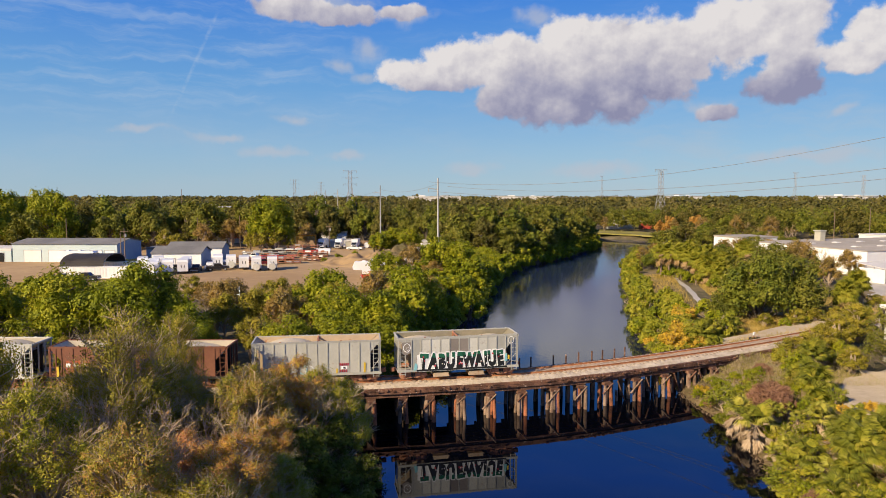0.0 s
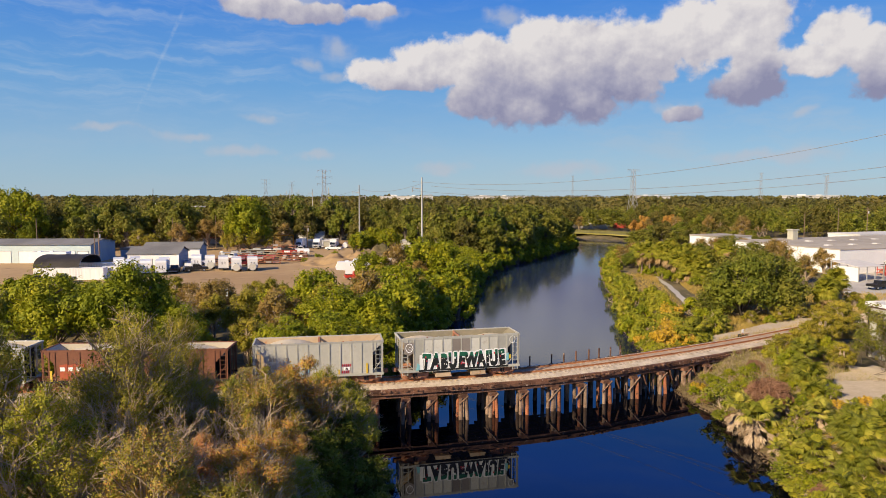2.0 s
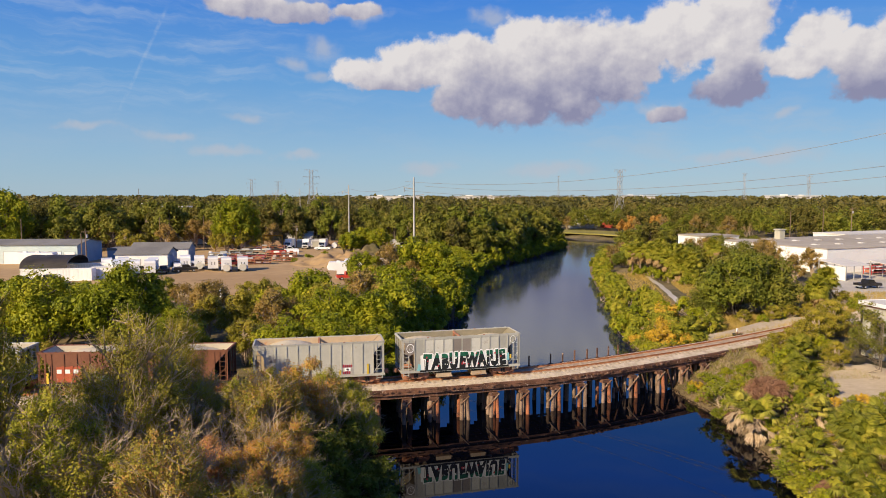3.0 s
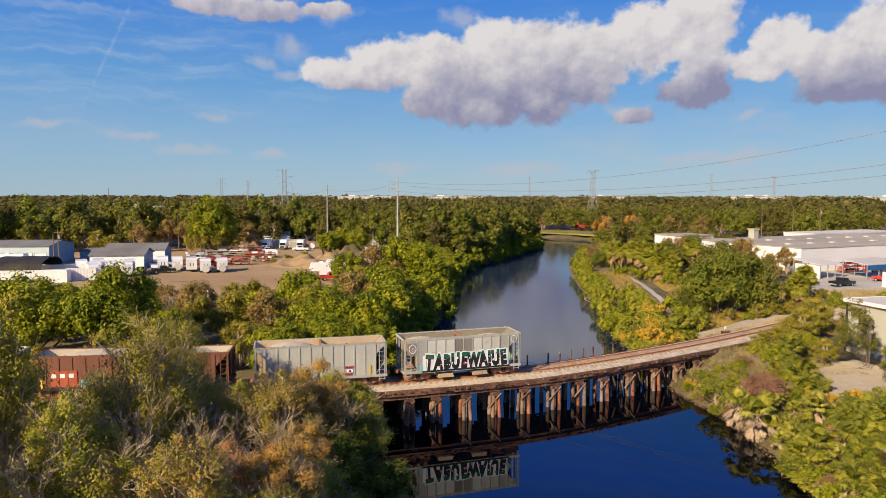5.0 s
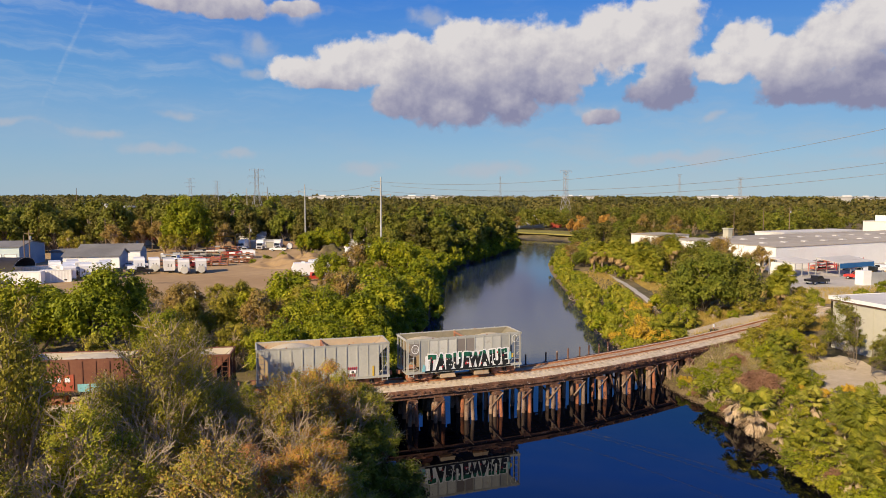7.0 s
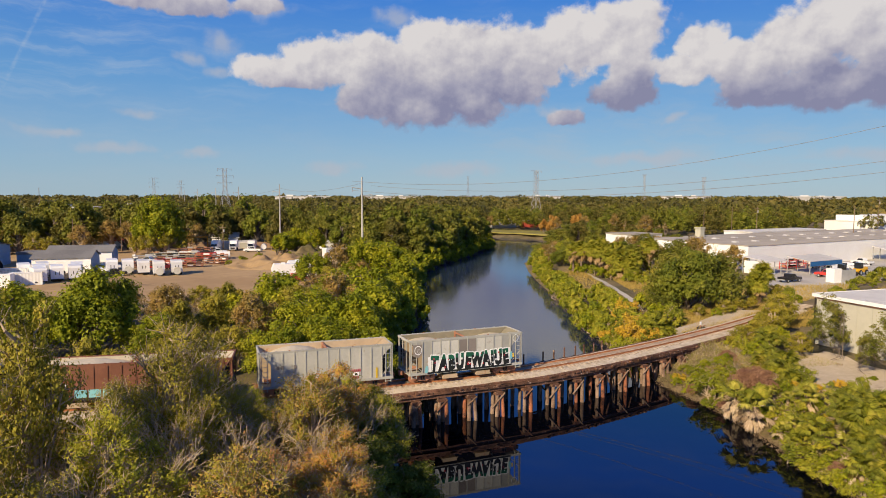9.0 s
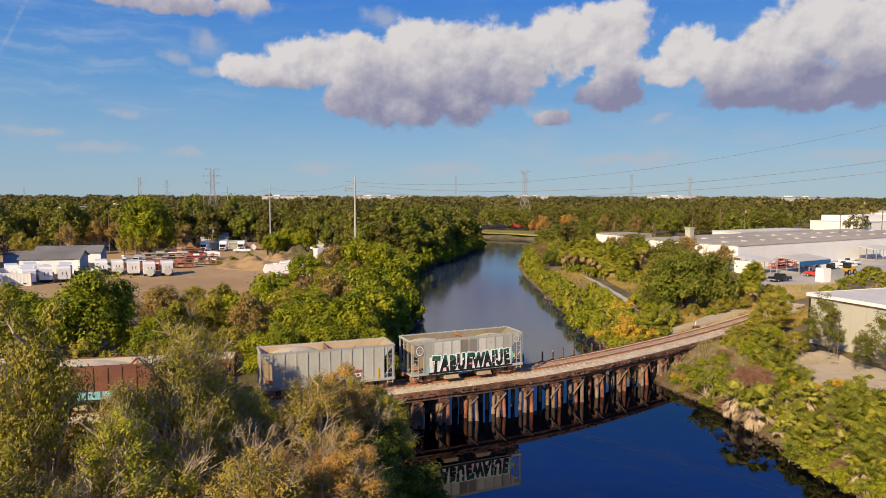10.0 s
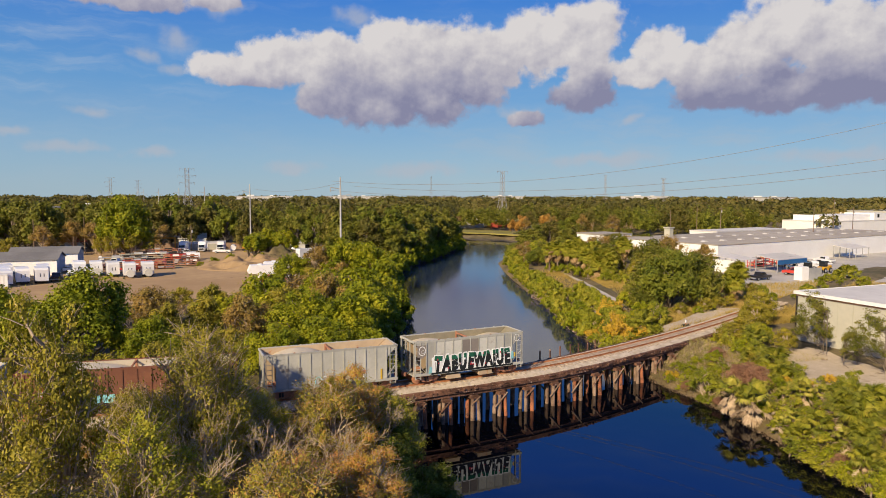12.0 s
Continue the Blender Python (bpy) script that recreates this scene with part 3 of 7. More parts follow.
def land(x, y):
    x, y = np.asarray(x, float), np.asarray(y, float)
    sd = to_river(x, y)
    sd = sd + np.where(y < 84, 0.35 * np.sin(x * 1.9 + y * 0.7) * np.sin(y * 1.3 - x * 0.4), 0)
    z = np.interp(sd, [-8, -1.5, 0, 0.5, 2.0, 6, 10], [-2.5, -1.0, -0.08, 0.30, 1.05, 1.9, LAND])
    off = np.abs(y - np.interp(x, TRACK_X, TRACK_Y)) * 0.92
    bank = np.where(np.abs(x) < 139, 3.0 - np.maximum(0, off - 2.5) / 1.3 - np.maximum(0, 7.5 - sd) * 0.42, -9)
    z = np.maximum(z, bank)
    wave = 0.16 * np.sin(x * 0.55 + 1.3 * np.sin(y * 0.31)) * np.sin(y * 0.47 + 0.8)
    return z + np.where((sd > 1) & (y < 100), wave, 0)


def land_z(x, y):
    return float(land(np.array([x]), np.array([y]))[0])

# ---- ground, river, yards ----
def spaced(lo, hi, step, far, grow=1.22):
    mid = list(np.arange(lo, hi + 0.01, step))
    up, down, d = [], [], step
    while (up[-1] if up else hi) < far:
        d *= grow
        up.append((up[-1] if up else hi) + d)
        down.append((down[-1] if down else lo) - d)
    return np.array(down[::-1] + mid + up)


def build_ground():
    xs, ys = spaced(-70, 110, 1.2, 4600), spaced(20, 200, 1.2, 4600)
    gx, gy = np.meshgrid(xs, ys)
    gz = land(gx.ravel(), gy.ravel())
    b = Build()
    b.v = list(zip(gx.ravel().tolist(), gy.ravel().tolist(), gz.tolist()))
    w = len(xs)
    b.f = [(j * w + i, j * w + i + 1, (j + 1) * w + i + 1, (j + 1) * w + i) for j in range(len(ys) - 1) for i in range(w - 1)]
    setting("ground", b, GROUND, "rough grass and soil of flat riverside land", "ground", True)
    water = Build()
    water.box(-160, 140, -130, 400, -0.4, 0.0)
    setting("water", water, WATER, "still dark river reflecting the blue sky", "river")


def sheet(name, outline, z, material, label, category, ragged=0.8):
    rng = random.Random(name)
    pts = []
    for (x0, y0), (x1, y1) in zip(outline, outline[1:] + outline[:1]):
        n = max(2, int(math.hypot(x1 - x0, y1 - y0) / 2.5))
        for i in range(n):
            t = i / n
            pts.append((x0 + (x1 - x0) * t + rng.uniform(-ragged, ragged), y0 + (y1 - y0) * t + rng.uniform(-ragged, ragged)))
    b = Build()
    b.v = [(x, y, z) for x, y in pts] + [(x, y, z - 0.6) for x, y in pts]
    n = len(pts)
    b.f = [tuple(range(n))] + [(j, i, n + i, n + j) for i, j in zip(range(n), list(range(1, n)) + [0])]
    return setting(name, b, material, label, category)


def heap(name, x, y, rx, ry, h, material, label, seed):
    n, b = 40, Build()
    for j in range(n + 1):
        for i in range(n + 1):
            u, v = 2 * i / n - 1, 2 * j / n - 1
            r = math.hypot(u, v)
            k = noise.fractal(Vector((u * 2.2 + seed, v * 2.2, seed)), 0.8, 2.0, 4)
            z = h * max(0.0, 1 - r * r) ** 0.8 * (0.75 + 1.1 * k) - (0.3 if r >= 1 else 0)
            b.v.append((u * rx, v * ry, z))
    b.f = [(j * (n + 1) + i, j * (n + 1) + i + 1, (j + 1) * (n + 1) + i + 1, (j + 1) * (n + 1) + i) for j in range(n) for i in range(n)]
    ob = new(name, b.mesh(name, material, True))
    ob.matrix_basis = pose(x, y, LAND + 0.02)
    tagged(ob, label, "dirt heap")


build_ground()
sheet("yard_dirt", [(-170, 122), (-90, 118), (-55, 122), (-34, 128), (-18, 134), (-9, 150), (-8, 190), (-16, 215), (-20, 250), (-60, 256), (-170, 250)], LAND + 0.06, DIRT, "packed tan dirt of a storage yard", "ground", 1.6)
sheet("parking_lot", [(66, 104), (80, 106), (100, 114), (150, 132), (200, 160), (190, 186), (97, 156), (84, 130), (72, 116)], LAND + 0.05, CONCRETE, "worn pale concrete lot beside a warehouse", "parking lot")
sheet("sand_patch", [(35.6, 54.5), (35.2, 58.5), (37.5, 62.5), (41.5, 66.5), (44.5, 70), (47.5, 70), (46.0, 58), (45.6, 47), (41, 46.5), (38, 50.5)], LAND + 0.16, SAND, "pale bare sand beside a cream building", "sand")
sheet("footpath", [(53.0, 158), (51.2, 147), (48.8, 134.5), (46.8, 126), (43.6, 113), (41.6, 106), (42.6, 105.8), (44.6, 112.8), (47.8, 125.8), (49.8, 134.2), (52.2, 146.9), (54.0, 158)], LAND + 0.05, CONCRETE, "narrow concrete path along the riverbank", "path", 0.15)
sheet("gravel_apron", [(34, 79.4), (40, 82.4), (46, 85.8), (53, 90), (57, 94), (53, 95.5), (46, 91), (40, 86.8), (35, 83)], 3.05, SAND, "pale gravel apron beside the track", "gravel", 0.4)
heap("dirt_mound", -20, 184, 14, 12, 2.3, DIRT, "bare tan dirt heap with eroded sides at the yard", 3.0)
heap("dirt_mound", -11, 202, 12, 10, 2.6, GROUND, "tan dirt heap overgrown at its foot", 8.0)

# ---- railway ----
def along(x0, x1, step):
    s0, s1 = track_s(x0), track_s(x1)
    n = max(1, round((s1 - s0) / step))
    return [s0 + (s1 - s0) * i / n for i in range(n + 1)]


def sweep(profile, x0, x1, step=1.0, wobble=0.0, seed=1):
    """profile: points (across, z), carried along the track."""
    b, n, rows = Build(), len(profile), 0
    rng = random.Random(seed)
    for s in along(x0, x1, step):
        m = track_pose(track_x(s))
        b.v += [tuple(m @ Vector((0, a + rng.uniform(-wobble, wobble), z + rng.uniform(-wobble, wobble) * 0.5))) for a, z in profile]
        rows += 1
    for r in range(rows - 1):
        for i in range(n):
            j = (i + 1) % n
            b.f.append((r * n + i, r * n + j, (r + 1) * n + j, (r + 1) * n + i))
    b.f += [tuple(range(n)), tuple((rows - 1) * n + i for i in reversed(range(n)))]
    return b


def build_track():
    track = thing("railway_track", "single rusty railway track on dusty ties in dusty ballast", "railway track")
    prof = [(-2.25, 3.0), (2.25, 3.0), (2.1, 3.22), (1.35, 3.40), (0.9, 3.41), (0, 3.41), (-0.9, 3.41), (-1.35, 3.40), (-2.1, 3.22)]
    bed = sweep(prof[::-1], -120, 62, 0.4, 0.04, 5)
    part("ballast_bed", bed, BALLAST, track, "dusty pale gravel ballast")
    part("stained_bed", sweep([(-1.12, 3.3), (1.12, 3.3), (1.05, 3.43), (0.4, 3.438), (-0.4, 3.438), (-1.05, 3.43)][::-1], -120, 62, 0.4, 0.02, 6), RUSTBED, track, "rust-stained gravel between the rails")
    for side in (-1, 1):
        c = side * 0.7525
        foot = [(c - 0.07, 3.44), (c + 0.07, 3.44), (c + 0.07, 3.46), (c + 0.012, 3.49), (c + 0.012, 3.555), (c + 0.036, 3.57), (c + 0.036, 3.6), (c - 0.036, 3.6), (c - 0.036, 3.57), (c - 0.012, 3.555), (c - 0.012, 3.49), (c - 0.07, 3.46)]
        part("rail", sweep(foot, -120, 60, 1.5), RAIL, track, "rusty steel rail")
    tie = Build().box(-0.12, 0.12, -1.42, 1.42, 3.28, 3.455).mesh("tie", TIE)
    rng = random.Random(4)
    for s in along(-46, 66, 0.56):
        m = track_pose(track_x(s + rng.uniform(-0.05, 0.05))) @ pose(0, rng.uniform(-0.08, 0.08), rng.uniform(-0.02, 0.012), 0, 0, rng.uniform(-2, 2))
        part("tie", tie, TIE, track, m=m)
    return track


def build_trestle():
    br = thing("railway_trestle", "weathered timber pile trestle carrying a railway over the river", "bridge")
    lo, hi = -11.5, 38.5
    deck = sweep([(-2.35, 2.72), (2.35, 2.72), (2.35, 3.02), (-2.35, 3.02)], lo, hi, 1.0, 0.015, 9)
    part("deck", deck, TIMBER, br, "rough plank deck under the ballast")
    # edge timbers, in lengths with gaps and unevenness
    rng = random.Random(12)
    for side in (-1, 1):
        for layer, (z0, z1, out) in enumerate(((2.34, 2.66, 2.18), (2.70, 2.92, 2.38), (2.94, 3.16, 2.30))):
            x = lo + layer * 1.1
            while x < hi - 1:
                ln = rng.uniform(3.4, 4.4)
                x1 = min(hi, x + ln)
                dz, dy = rng.uniform(-0.03, 0.03), rng.uniform(-0.05, 0.05)
                a = side * (out + dy)
                prof = [(a - 0.14, z0 + dz), (a + 0.14, z0 + dz), (a + 0.14, z1 + dz), (a + 0.09, z1 + dz + 0.03), (a - 0.14, z1 + dz)]
                part("edge_timber", sweep(prof, x + 0.02, x1 - 0.02, 0.8, 0.018, rng.random()), TIMBER, br)
                x = x1
    # weathered board ends sticking out of the deck's edges
    for k, s in enumerate(along(lo, hi, 0.42)):
        for side in (-1, 1):
            if rng.random() < 0.25:
                continue
            m = track_pose(track_x(s + rng.uniform(-0.1, 0.1)))
            w, out, z = rng.uniform(0.09, 0.17), rng.uniform(2.42, 2.72), rng.uniform(2.86, 3.03)
            a, c = sorted((side * 1.9, side * out))
            part("deck_board", Build().box(-w, w, a, c, z, z + rng.uniform(0.08, 0.16), m), TIMBER, br)
    for a in (-1.5, -0.75, 0.0, 0.75, 1.5):
        part("stringer", sweep([(a - 0.16, 2.3), (a + 0.16, 2.3), (a + 0.16, 2.71), (a - 0.16, 2.71)], lo, hi, 2.0), TIMBER, br)
    # bents of close-set piles: the outer one red with creosote, the rest grey
    xs = [-9.8, -7.0, -4.1, -1.6, 1.25, 4.1, 7.0, 10.1, 12.85, 15.6, 18.9, 22.3, 25.5, 28.5, 31.3]
    for i, x in enumerate(xs):
        m = track_pose(x)
        part("pile_cap", Build().box(-0.45, 0.4, -2.62, 2.3, 2.0, 2.29, m), TIMBER, br)
        for row, offs in ((0.2, (-2.78, -1.95, -0.9, 0.5, 1.8)), (-0.3, (-2.55, -1.6, -0.4, 1.1))):
            for j, off in enumerate(offs):
                off += rng.uniform(-0.07, 0.07)
                top = m @ Vector((row + rng.uniform(-0.05, 0.05), off, 2.02))
                foot = m @ Vector((row * 1.2 + rng.uniform(-0.12, 0.12), off * 1.03 + rng.uniform(-0.08, 0.08), -1.2))
                r = rng.uniform(0.17, 0.21)
                part("trestle_post", Build().tube(foot, top, r * 1.06, r * 0.92, 10), PILE if j == 0 and row > 0 and i % 4 or rng.random() < 0.12 else GREYWOOD, br)
        lean = rng.uniform(-0.15, 0.15)
        part("sway_brace", Build().tube(m @ Vector((0.3, -3.02, 2.32)), m @ Vector((-0.75 + lean * 1.6, -2.72, 1.15 + lean * 2.2)), 0.075, 0.095, 6), TIMBER if i % 3 == 0 else GREYWOOD, br)
        if i % 3 == 1:
            part("sway_brace", Build().tube(m @ Vector((0.3, 2.2, 2.1)), m @ Vector((0.3, -1.6, 0.7)), 0.09, 0.09, 6), GREYWOOD, br)
        # stubs of an older bent beside those over shallow water
        if 8 < i < 13:
            for off in (-1.9, -0.6, 0.9):
                p = m @ Vector((1.5 + rng.uniform(-0.2, 0.2), off, -1.2))
                part("cut_post", Build().tube(p, p + Vector((rng.uniform(-0.15, 0.15), 0.03, rng.uniform(2.1, 3.2))), 0.16, 0.14, 8), GREYWOOD, br)
            part("fallen_brace", Build().tube(m @ Vector((1.4, -2.3, 2.2)), m @ Vector((2.6, -2.0, -0.2)), 0.09, 0.08, 6), TIMBER, br)
    # abutment sheeting at both ends
    for x in (lo - 0.1, 33.5):
        m = track_pose(x)
        for kz in range(6):
            part("abutment_board", Build().box(-0.06, 0.06, -2.5, 2.5, 0.9 + kz * 0.3, 1.18 + kz * 0.3, m), TIMBER, br)
    # leftover bracket posts on the far edge
    for x in (7.6, 8.7, 10.0, 12.6, 14.1, 15.6, 17.2, 18.5, 20.0, 21.3):
        m = track_pose(x)
        post = part("bracket_post", Build().box(-0.06, 0.06, 2.62, 2.74, 2.95, 4.15 + rng.uniform(-0.12, 0.12), m), TIMBER, br, "dark bracket post")
        part("bracket_arm", Build().box(-0.1, 0.1, 2.2, 3.1, 2.86, 3.0, m).box(-0.22, 0.22, 2.55, 2.8, 3.0, 3.14, m), BLACKSTEEL, post)
    return br


build_track()
build_trestle()


def build_switch_stand():
    st = thing("switch_stand", "rusty low switch stand with a small white marker beside the track", "switch stand", track_pose(40.2, 3.02) @ pose(0, 2.6, 0))
    part("base", Build().box(-1.0, 1.0, -0.12, 0.12, 0, 0.2).box(-0.3, 0.3, -0.5, 0.5, 0.05, 0.25), BLACKSTEEL, st)
    part("post", Build().tube((0, 0, 0.2), (0, 0, 0.8), 0.06), RUST, st)
    part("marker", Build().box(-0.16, 0.16, -0.05, 0.05, 0.55, 0.95), INKWHITE, st, "small white marker")
    part("lever", Build().tube((0.1, 0, 0.3), (1.6, 0.2, 0.25), 0.04), RUST, st)


build_switch_stand()

# ---- hopper cars ----
def wheelset(parent, x, y_half=0.7525):
    w = part("wheelset", Build().tube((x, -0.95, 0.44), (x, 0.95, 0.44), 0.075, n=8), BLACKSTEEL, parent)
    for s in (-1, 1):
        part("wheel", Build().tube((x, s * 0.70, 0.44), (x, s * 0.83, 0.44), 0.44, n=20).tube((x, s * 0.66, 0.44), (x, s * 0.70, 0.44), 0.475, n=20).tube((x, s * 0.83, 0.44), (x, s * 0.87, 0.44), 0.16, n=10), RUST, w)


def build_bogie(parent, x):
    b = part("bogie", Build().box(x - 0.2, x + 0.2, -0.95, 0.95, 0.42, 0.78), RUST, parent, "rusty cast-steel bogie")
    for dx in (-0.88, 0.88):
        wheelset(b, x + dx)
    outline = [(-1.2, 0.36), (-1.05, 0.30), (-0.72, 0.34), (-0.42, 0.14), (0.42, 0.14), (0.72, 0.34), (1.05, 0.30), (1.2, 0.36), (1.2, 0.58), (0.95, 0.62), (0.45, 0.80), (-0.45, 0.80), (-0.95, 0.62), (-1.2, 0.58)]
    for s in (-1, 1):
        part("side_frame", Build().extrude(outline, (s * 0.99 - 0.07, s * 0.99 + 0.07), Matrix.Translation((x, 0, 0))), RUST, b)
        part("spring_nest", Build().tube((x - 0.16, s * 1.07, 0.26), (x - 0.16, s * 1.07, 0.62), 0.09).tube((x + 0.08, s * 1.07, 0.26), (x + 0.08, s * 1.07, 0.62), 0.09), BLACKSTEEL, b)
        for dx in (-0.88, 0.88):
            part("journal_box", Build().box(x + dx - 0.15, x + dx + 0.15, s * 1.0 - 0.12, s * 1.0 + 0.14, 0.30, 0.60), RUST, b)


def build_hopper(name, label, length, eave, paint, roofing, x, bays=2, panels=10, cut=1.05, patches=None, heaps=(), group="hopper cars of the parked train"):
    hl, w, sill = length / 2, 1.52, 1.02
    y, a = track_at(x)
    s = track_s(x)
    pa, pb = track_pose(track_x(s - hl * 0.72)).translation, track_pose(track_x(s + hl * 0.72)).translation
    mid = (pa + pb) / 2
    m = Matrix.LocRotScale((mid.x, mid.y, RAIL_TOP), Euler((0, 0, math.atan2(pb.y - pa.y, pb.x - pa.x))), None)
    car = thing(name, label, "hopper car", m, group)
    # inner tank with sloped ends
    for e in (-1, 1):
        plate = [(e * (hl - 0.25), eave - 0.3), (e * (hl - 2.1), eave - 1.5), (e * (hl - 2.1), sill), (e * (hl - 0.25), sill)]
        # added plate: tan at the left end, black at the right to deepen shade
        part("end_bulkhead", Build().extrude(plate if e > 0 else plate[::-1], (0.35, 0.43), I4), ROOFRUST if e < 0 else BLACKSTEEL, car, "added plate behind the end posts, black for shade at the right end")
    inner = [(-hl + 2.9, sill + 0.1), (hl - 2.9, sill + 0.1), (hl - 1.9, eave - 1.52), (-hl + 1.9, eave - 1.52)]
    part("tank", Build().extrude(inner, (-w + 0.08, w - 0.08), I4), ROOFRUST, car, "rust-streaked bare steel")
    side = [(-hl + cut, sill), (hl - cut, sill), (hl - cut, eave - cut * 1.05), (hl - 0.04, eave), (-hl + 0.04, eave), (-hl + cut, eave - cut * 1.05)]
    for sg in (-1, 1):
        part("side_sheet", Build().extrude(side, (sg * w - 0.04, sg * w + 0.04), I4), paint, car)
        part("side_sill", Build().box(-hl, hl, sg * w - 0.09, sg * w + 0.09, sill - 0.16, sill + 0.06), paint if bays == 2 else BLACKSTEEL, car)
        part("top_chord", Build().box(-hl, hl, sg * w - 0.05, sg * w + 0.10, eave - 0.12, eave + 0.05), paint, car)
        step = (length - 2 * cut) / panels
        for i in range(panels + 1):
            rx = -hl + cut + i * step
            part("side_rib", Build().box(rx - 0.045, rx + 0.045, sg * (w + 0.04) - 0.05, sg * (w + 0.04) + 0.05, sill + 0.04, eave - 0.12), paint, car)
    for sg, i, mt in patches or ():
        step = (length - 2 * cut) / panels
        rx = -hl + cut + i * step
        part("side_panel", Build().box(rx + 0.06, rx + step - 0.06, sg * (w + 0.048) - 0.008, sg * (w + 0.048) + 0.008, sill + 1.15 if mt is not ROOFRUST else sill + 0.2, eave - 0.2), mt, car, "repainted side panel")
    # open top: lining, sloped end sheets, cross ties and the dusty load
    for sg in (-1, 1):
        part("lining", Build().extrude([(-hl + 1.95, eave - 1.5), (hl - 1.95, eave - 1.5), (hl - 0.2, eave - 0.02), (-hl + 0.2, eave - 0.02)], (sg * (w - 0.07) - 0.02, sg * (w - 0.07) + 0.02), I4), roofing, car, "stained inner wall")
        for i in range(panels + 1):
            rx = -hl + 0.4 + i * (length - 0.8) / panels
            part("rim_cleat", Build().box(rx - 0.07, rx + 0.07, sg * w - 0.06, sg * w + 0.06, eave + 0.05, eave + 0.10), RUST if i % 5 == 2 else paint, car)
    for e in (-1, 1):
        slope = [(e * (hl - 0.06), eave - 0.02), (e * (hl - 0.14), eave - 0.02), (e * (hl - 1.9), eave - 1.5), (e * (hl - 1.8), eave - 1.5)]
        part("slope_sheet", Build().extrude(slope if e < 0 else slope[::-1], (-w + 0.05, w - 0.05), I4), roofing, car)
        part("end_chord", Build().box(e * (hl - 0.06) - 0.06, e * (hl - 0.06) + 0.06, -w, w, eave - 0.1, eave + 0.05), paint, car)
    part("cross_tie", Build().box(-0.06, 0.06, -w, w, eave - 0.2, eave - 0.06).box(-0.09, 0.09, w - 0.16, w - 0.08, eave - 1.4, eave), RUST, car, "rusty cross tie")
    g, nx, ny = Build(), 48, 10
    for j in range(ny + 1):
        for i in range(nx + 1):
            u, v = -hl + 0.7 + (length - 1.4) * i / nx, (-w + 0.09) + (2 * w - 0.18) * j / ny
            z = eave - 1.25
            for hx, half, top in heaps:
                k = max(0.0, 1 - ((u - hx) / half) ** 2)
                z = max(z, eave - 1.25 + (1.25 + top) * k ** 0.8 * (1 - 0.10 * (v / w) ** 2))
            g.v.append((u, v, min(z, eave - 0.03) + 0.03 * noise.noise(Vector((u * 1.7, v * 1.7, x)))))
    g.f = [(j * (nx + 1) + i, j * (nx + 1) + i + 1, (j + 1) * (nx + 1) + i + 1, (j + 1) * (nx + 1) + i) for j in range(ny) for i in range(nx)]
    part("load", g, LOAD, car, "pale heaped dusty load", smooth=True)
    # ends: posts, slope-sheet braces, ladder, platform, brake wheel
    for e in (-1, 1):
        end = part("end_frame", Build().box(min(e * hl, e * (hl - 1.4)), max(e * hl, e * (hl - 1.4)), -w, w, sill - 0.14, sill - 0.04), paint, car)
        for yy in (-w, -0.5, 0.5, w):
            part("end_post", Build().box(e * (hl - 0.1) - 0.05, e * (hl - 0.1) + 0.05, yy - 0.05, yy + 0.05, sill, eave), paint, end)
        for yy in (-w + 0.02, w - 0.02):
            part("end_brace", Build().tube((e * (hl - 0.12), yy, sill + 1.3), (e * (hl - cut), yy, sill + 0.1), 0.04, n=6), paint, end)
        for sg in (-1, 1):
            lad = Build()
            for lx in (hl - 0.72, hl - 0.22):
                lad.box(e * lx - 0.03, e * lx + 0.03, sg * (w + 0.05) - 0.03, sg * (w + 0.05) + 0.03, sill - 0.45, eave - 0.1)
            for kz in range(8):
                z = sill - 0.35 + kz * 0.42
                if z < eave - 0.15:
                    lad.box(min(e * (hl - 0.72), e * (hl - 0.22)), max(e * (hl - 0.72), e * (hl - 0.22)), sg * (w + 0.05) - 0.02, sg * (w + 0.05) + 0.02, z - 0.02, z + 0.02)
            part("ladder", lad, paint, end)
        part("coupler", Build().box(min(e * (hl - 1.2), e * (hl + 0.35)), max(e * (hl - 1.2), e * (hl + 0.35)), -0.14, 0.14, 0.70, 0.98).box(e * (hl + 0.3) - 0.18, e * (hl + 0.3) + 0.18, -0.2, 0.2, 0.66, 1.02), RUST, car, "rusty coupler")
        build_bogie(car, e * (hl - 1.55))
    part("brake_cylinder", Build().tube((-hl + 0.5, -0.4, sill + 0.25), (-hl + 1.2, -0.4, sill + 0.25), 0.2, n=10), RUST, car)
    part("air_reservoir", Build().tube((-hl + 0.3, 0.5, sill + 0.3), (-hl + 0.3, 0.5, sill + 1.0), 0.12, n=8), RUST, car)
    part("centre_sill", Build().box(-hl + 0.6, hl - 0.6, -0.2, 0.2, 0.72, 1.0), BLACKSTEEL, car)
    # discharge hoppers
    outs = (-1.72, 1.72) if bays == 2 else (-4.0, 0.0, 4.0)
    for ox in outs:
        g = Build()
        lo, hi2 = 0.55, 1.5
        ring0 = [(ox - lo, -0.9, 0.42), (ox + lo, -0.9, 0.42), (ox + lo, 0.9, 0.42), (ox - lo, 0.9, 0.42)]
        ring1 = [(ox - hi2, -1.35, sill + 0.08), (ox + hi2, -1.35, sill + 0.08), (ox + hi2, 1.35, sill + 0.08), (ox - hi2, 1.35, sill + 0.08)]
        g.v = ring0 + ring1
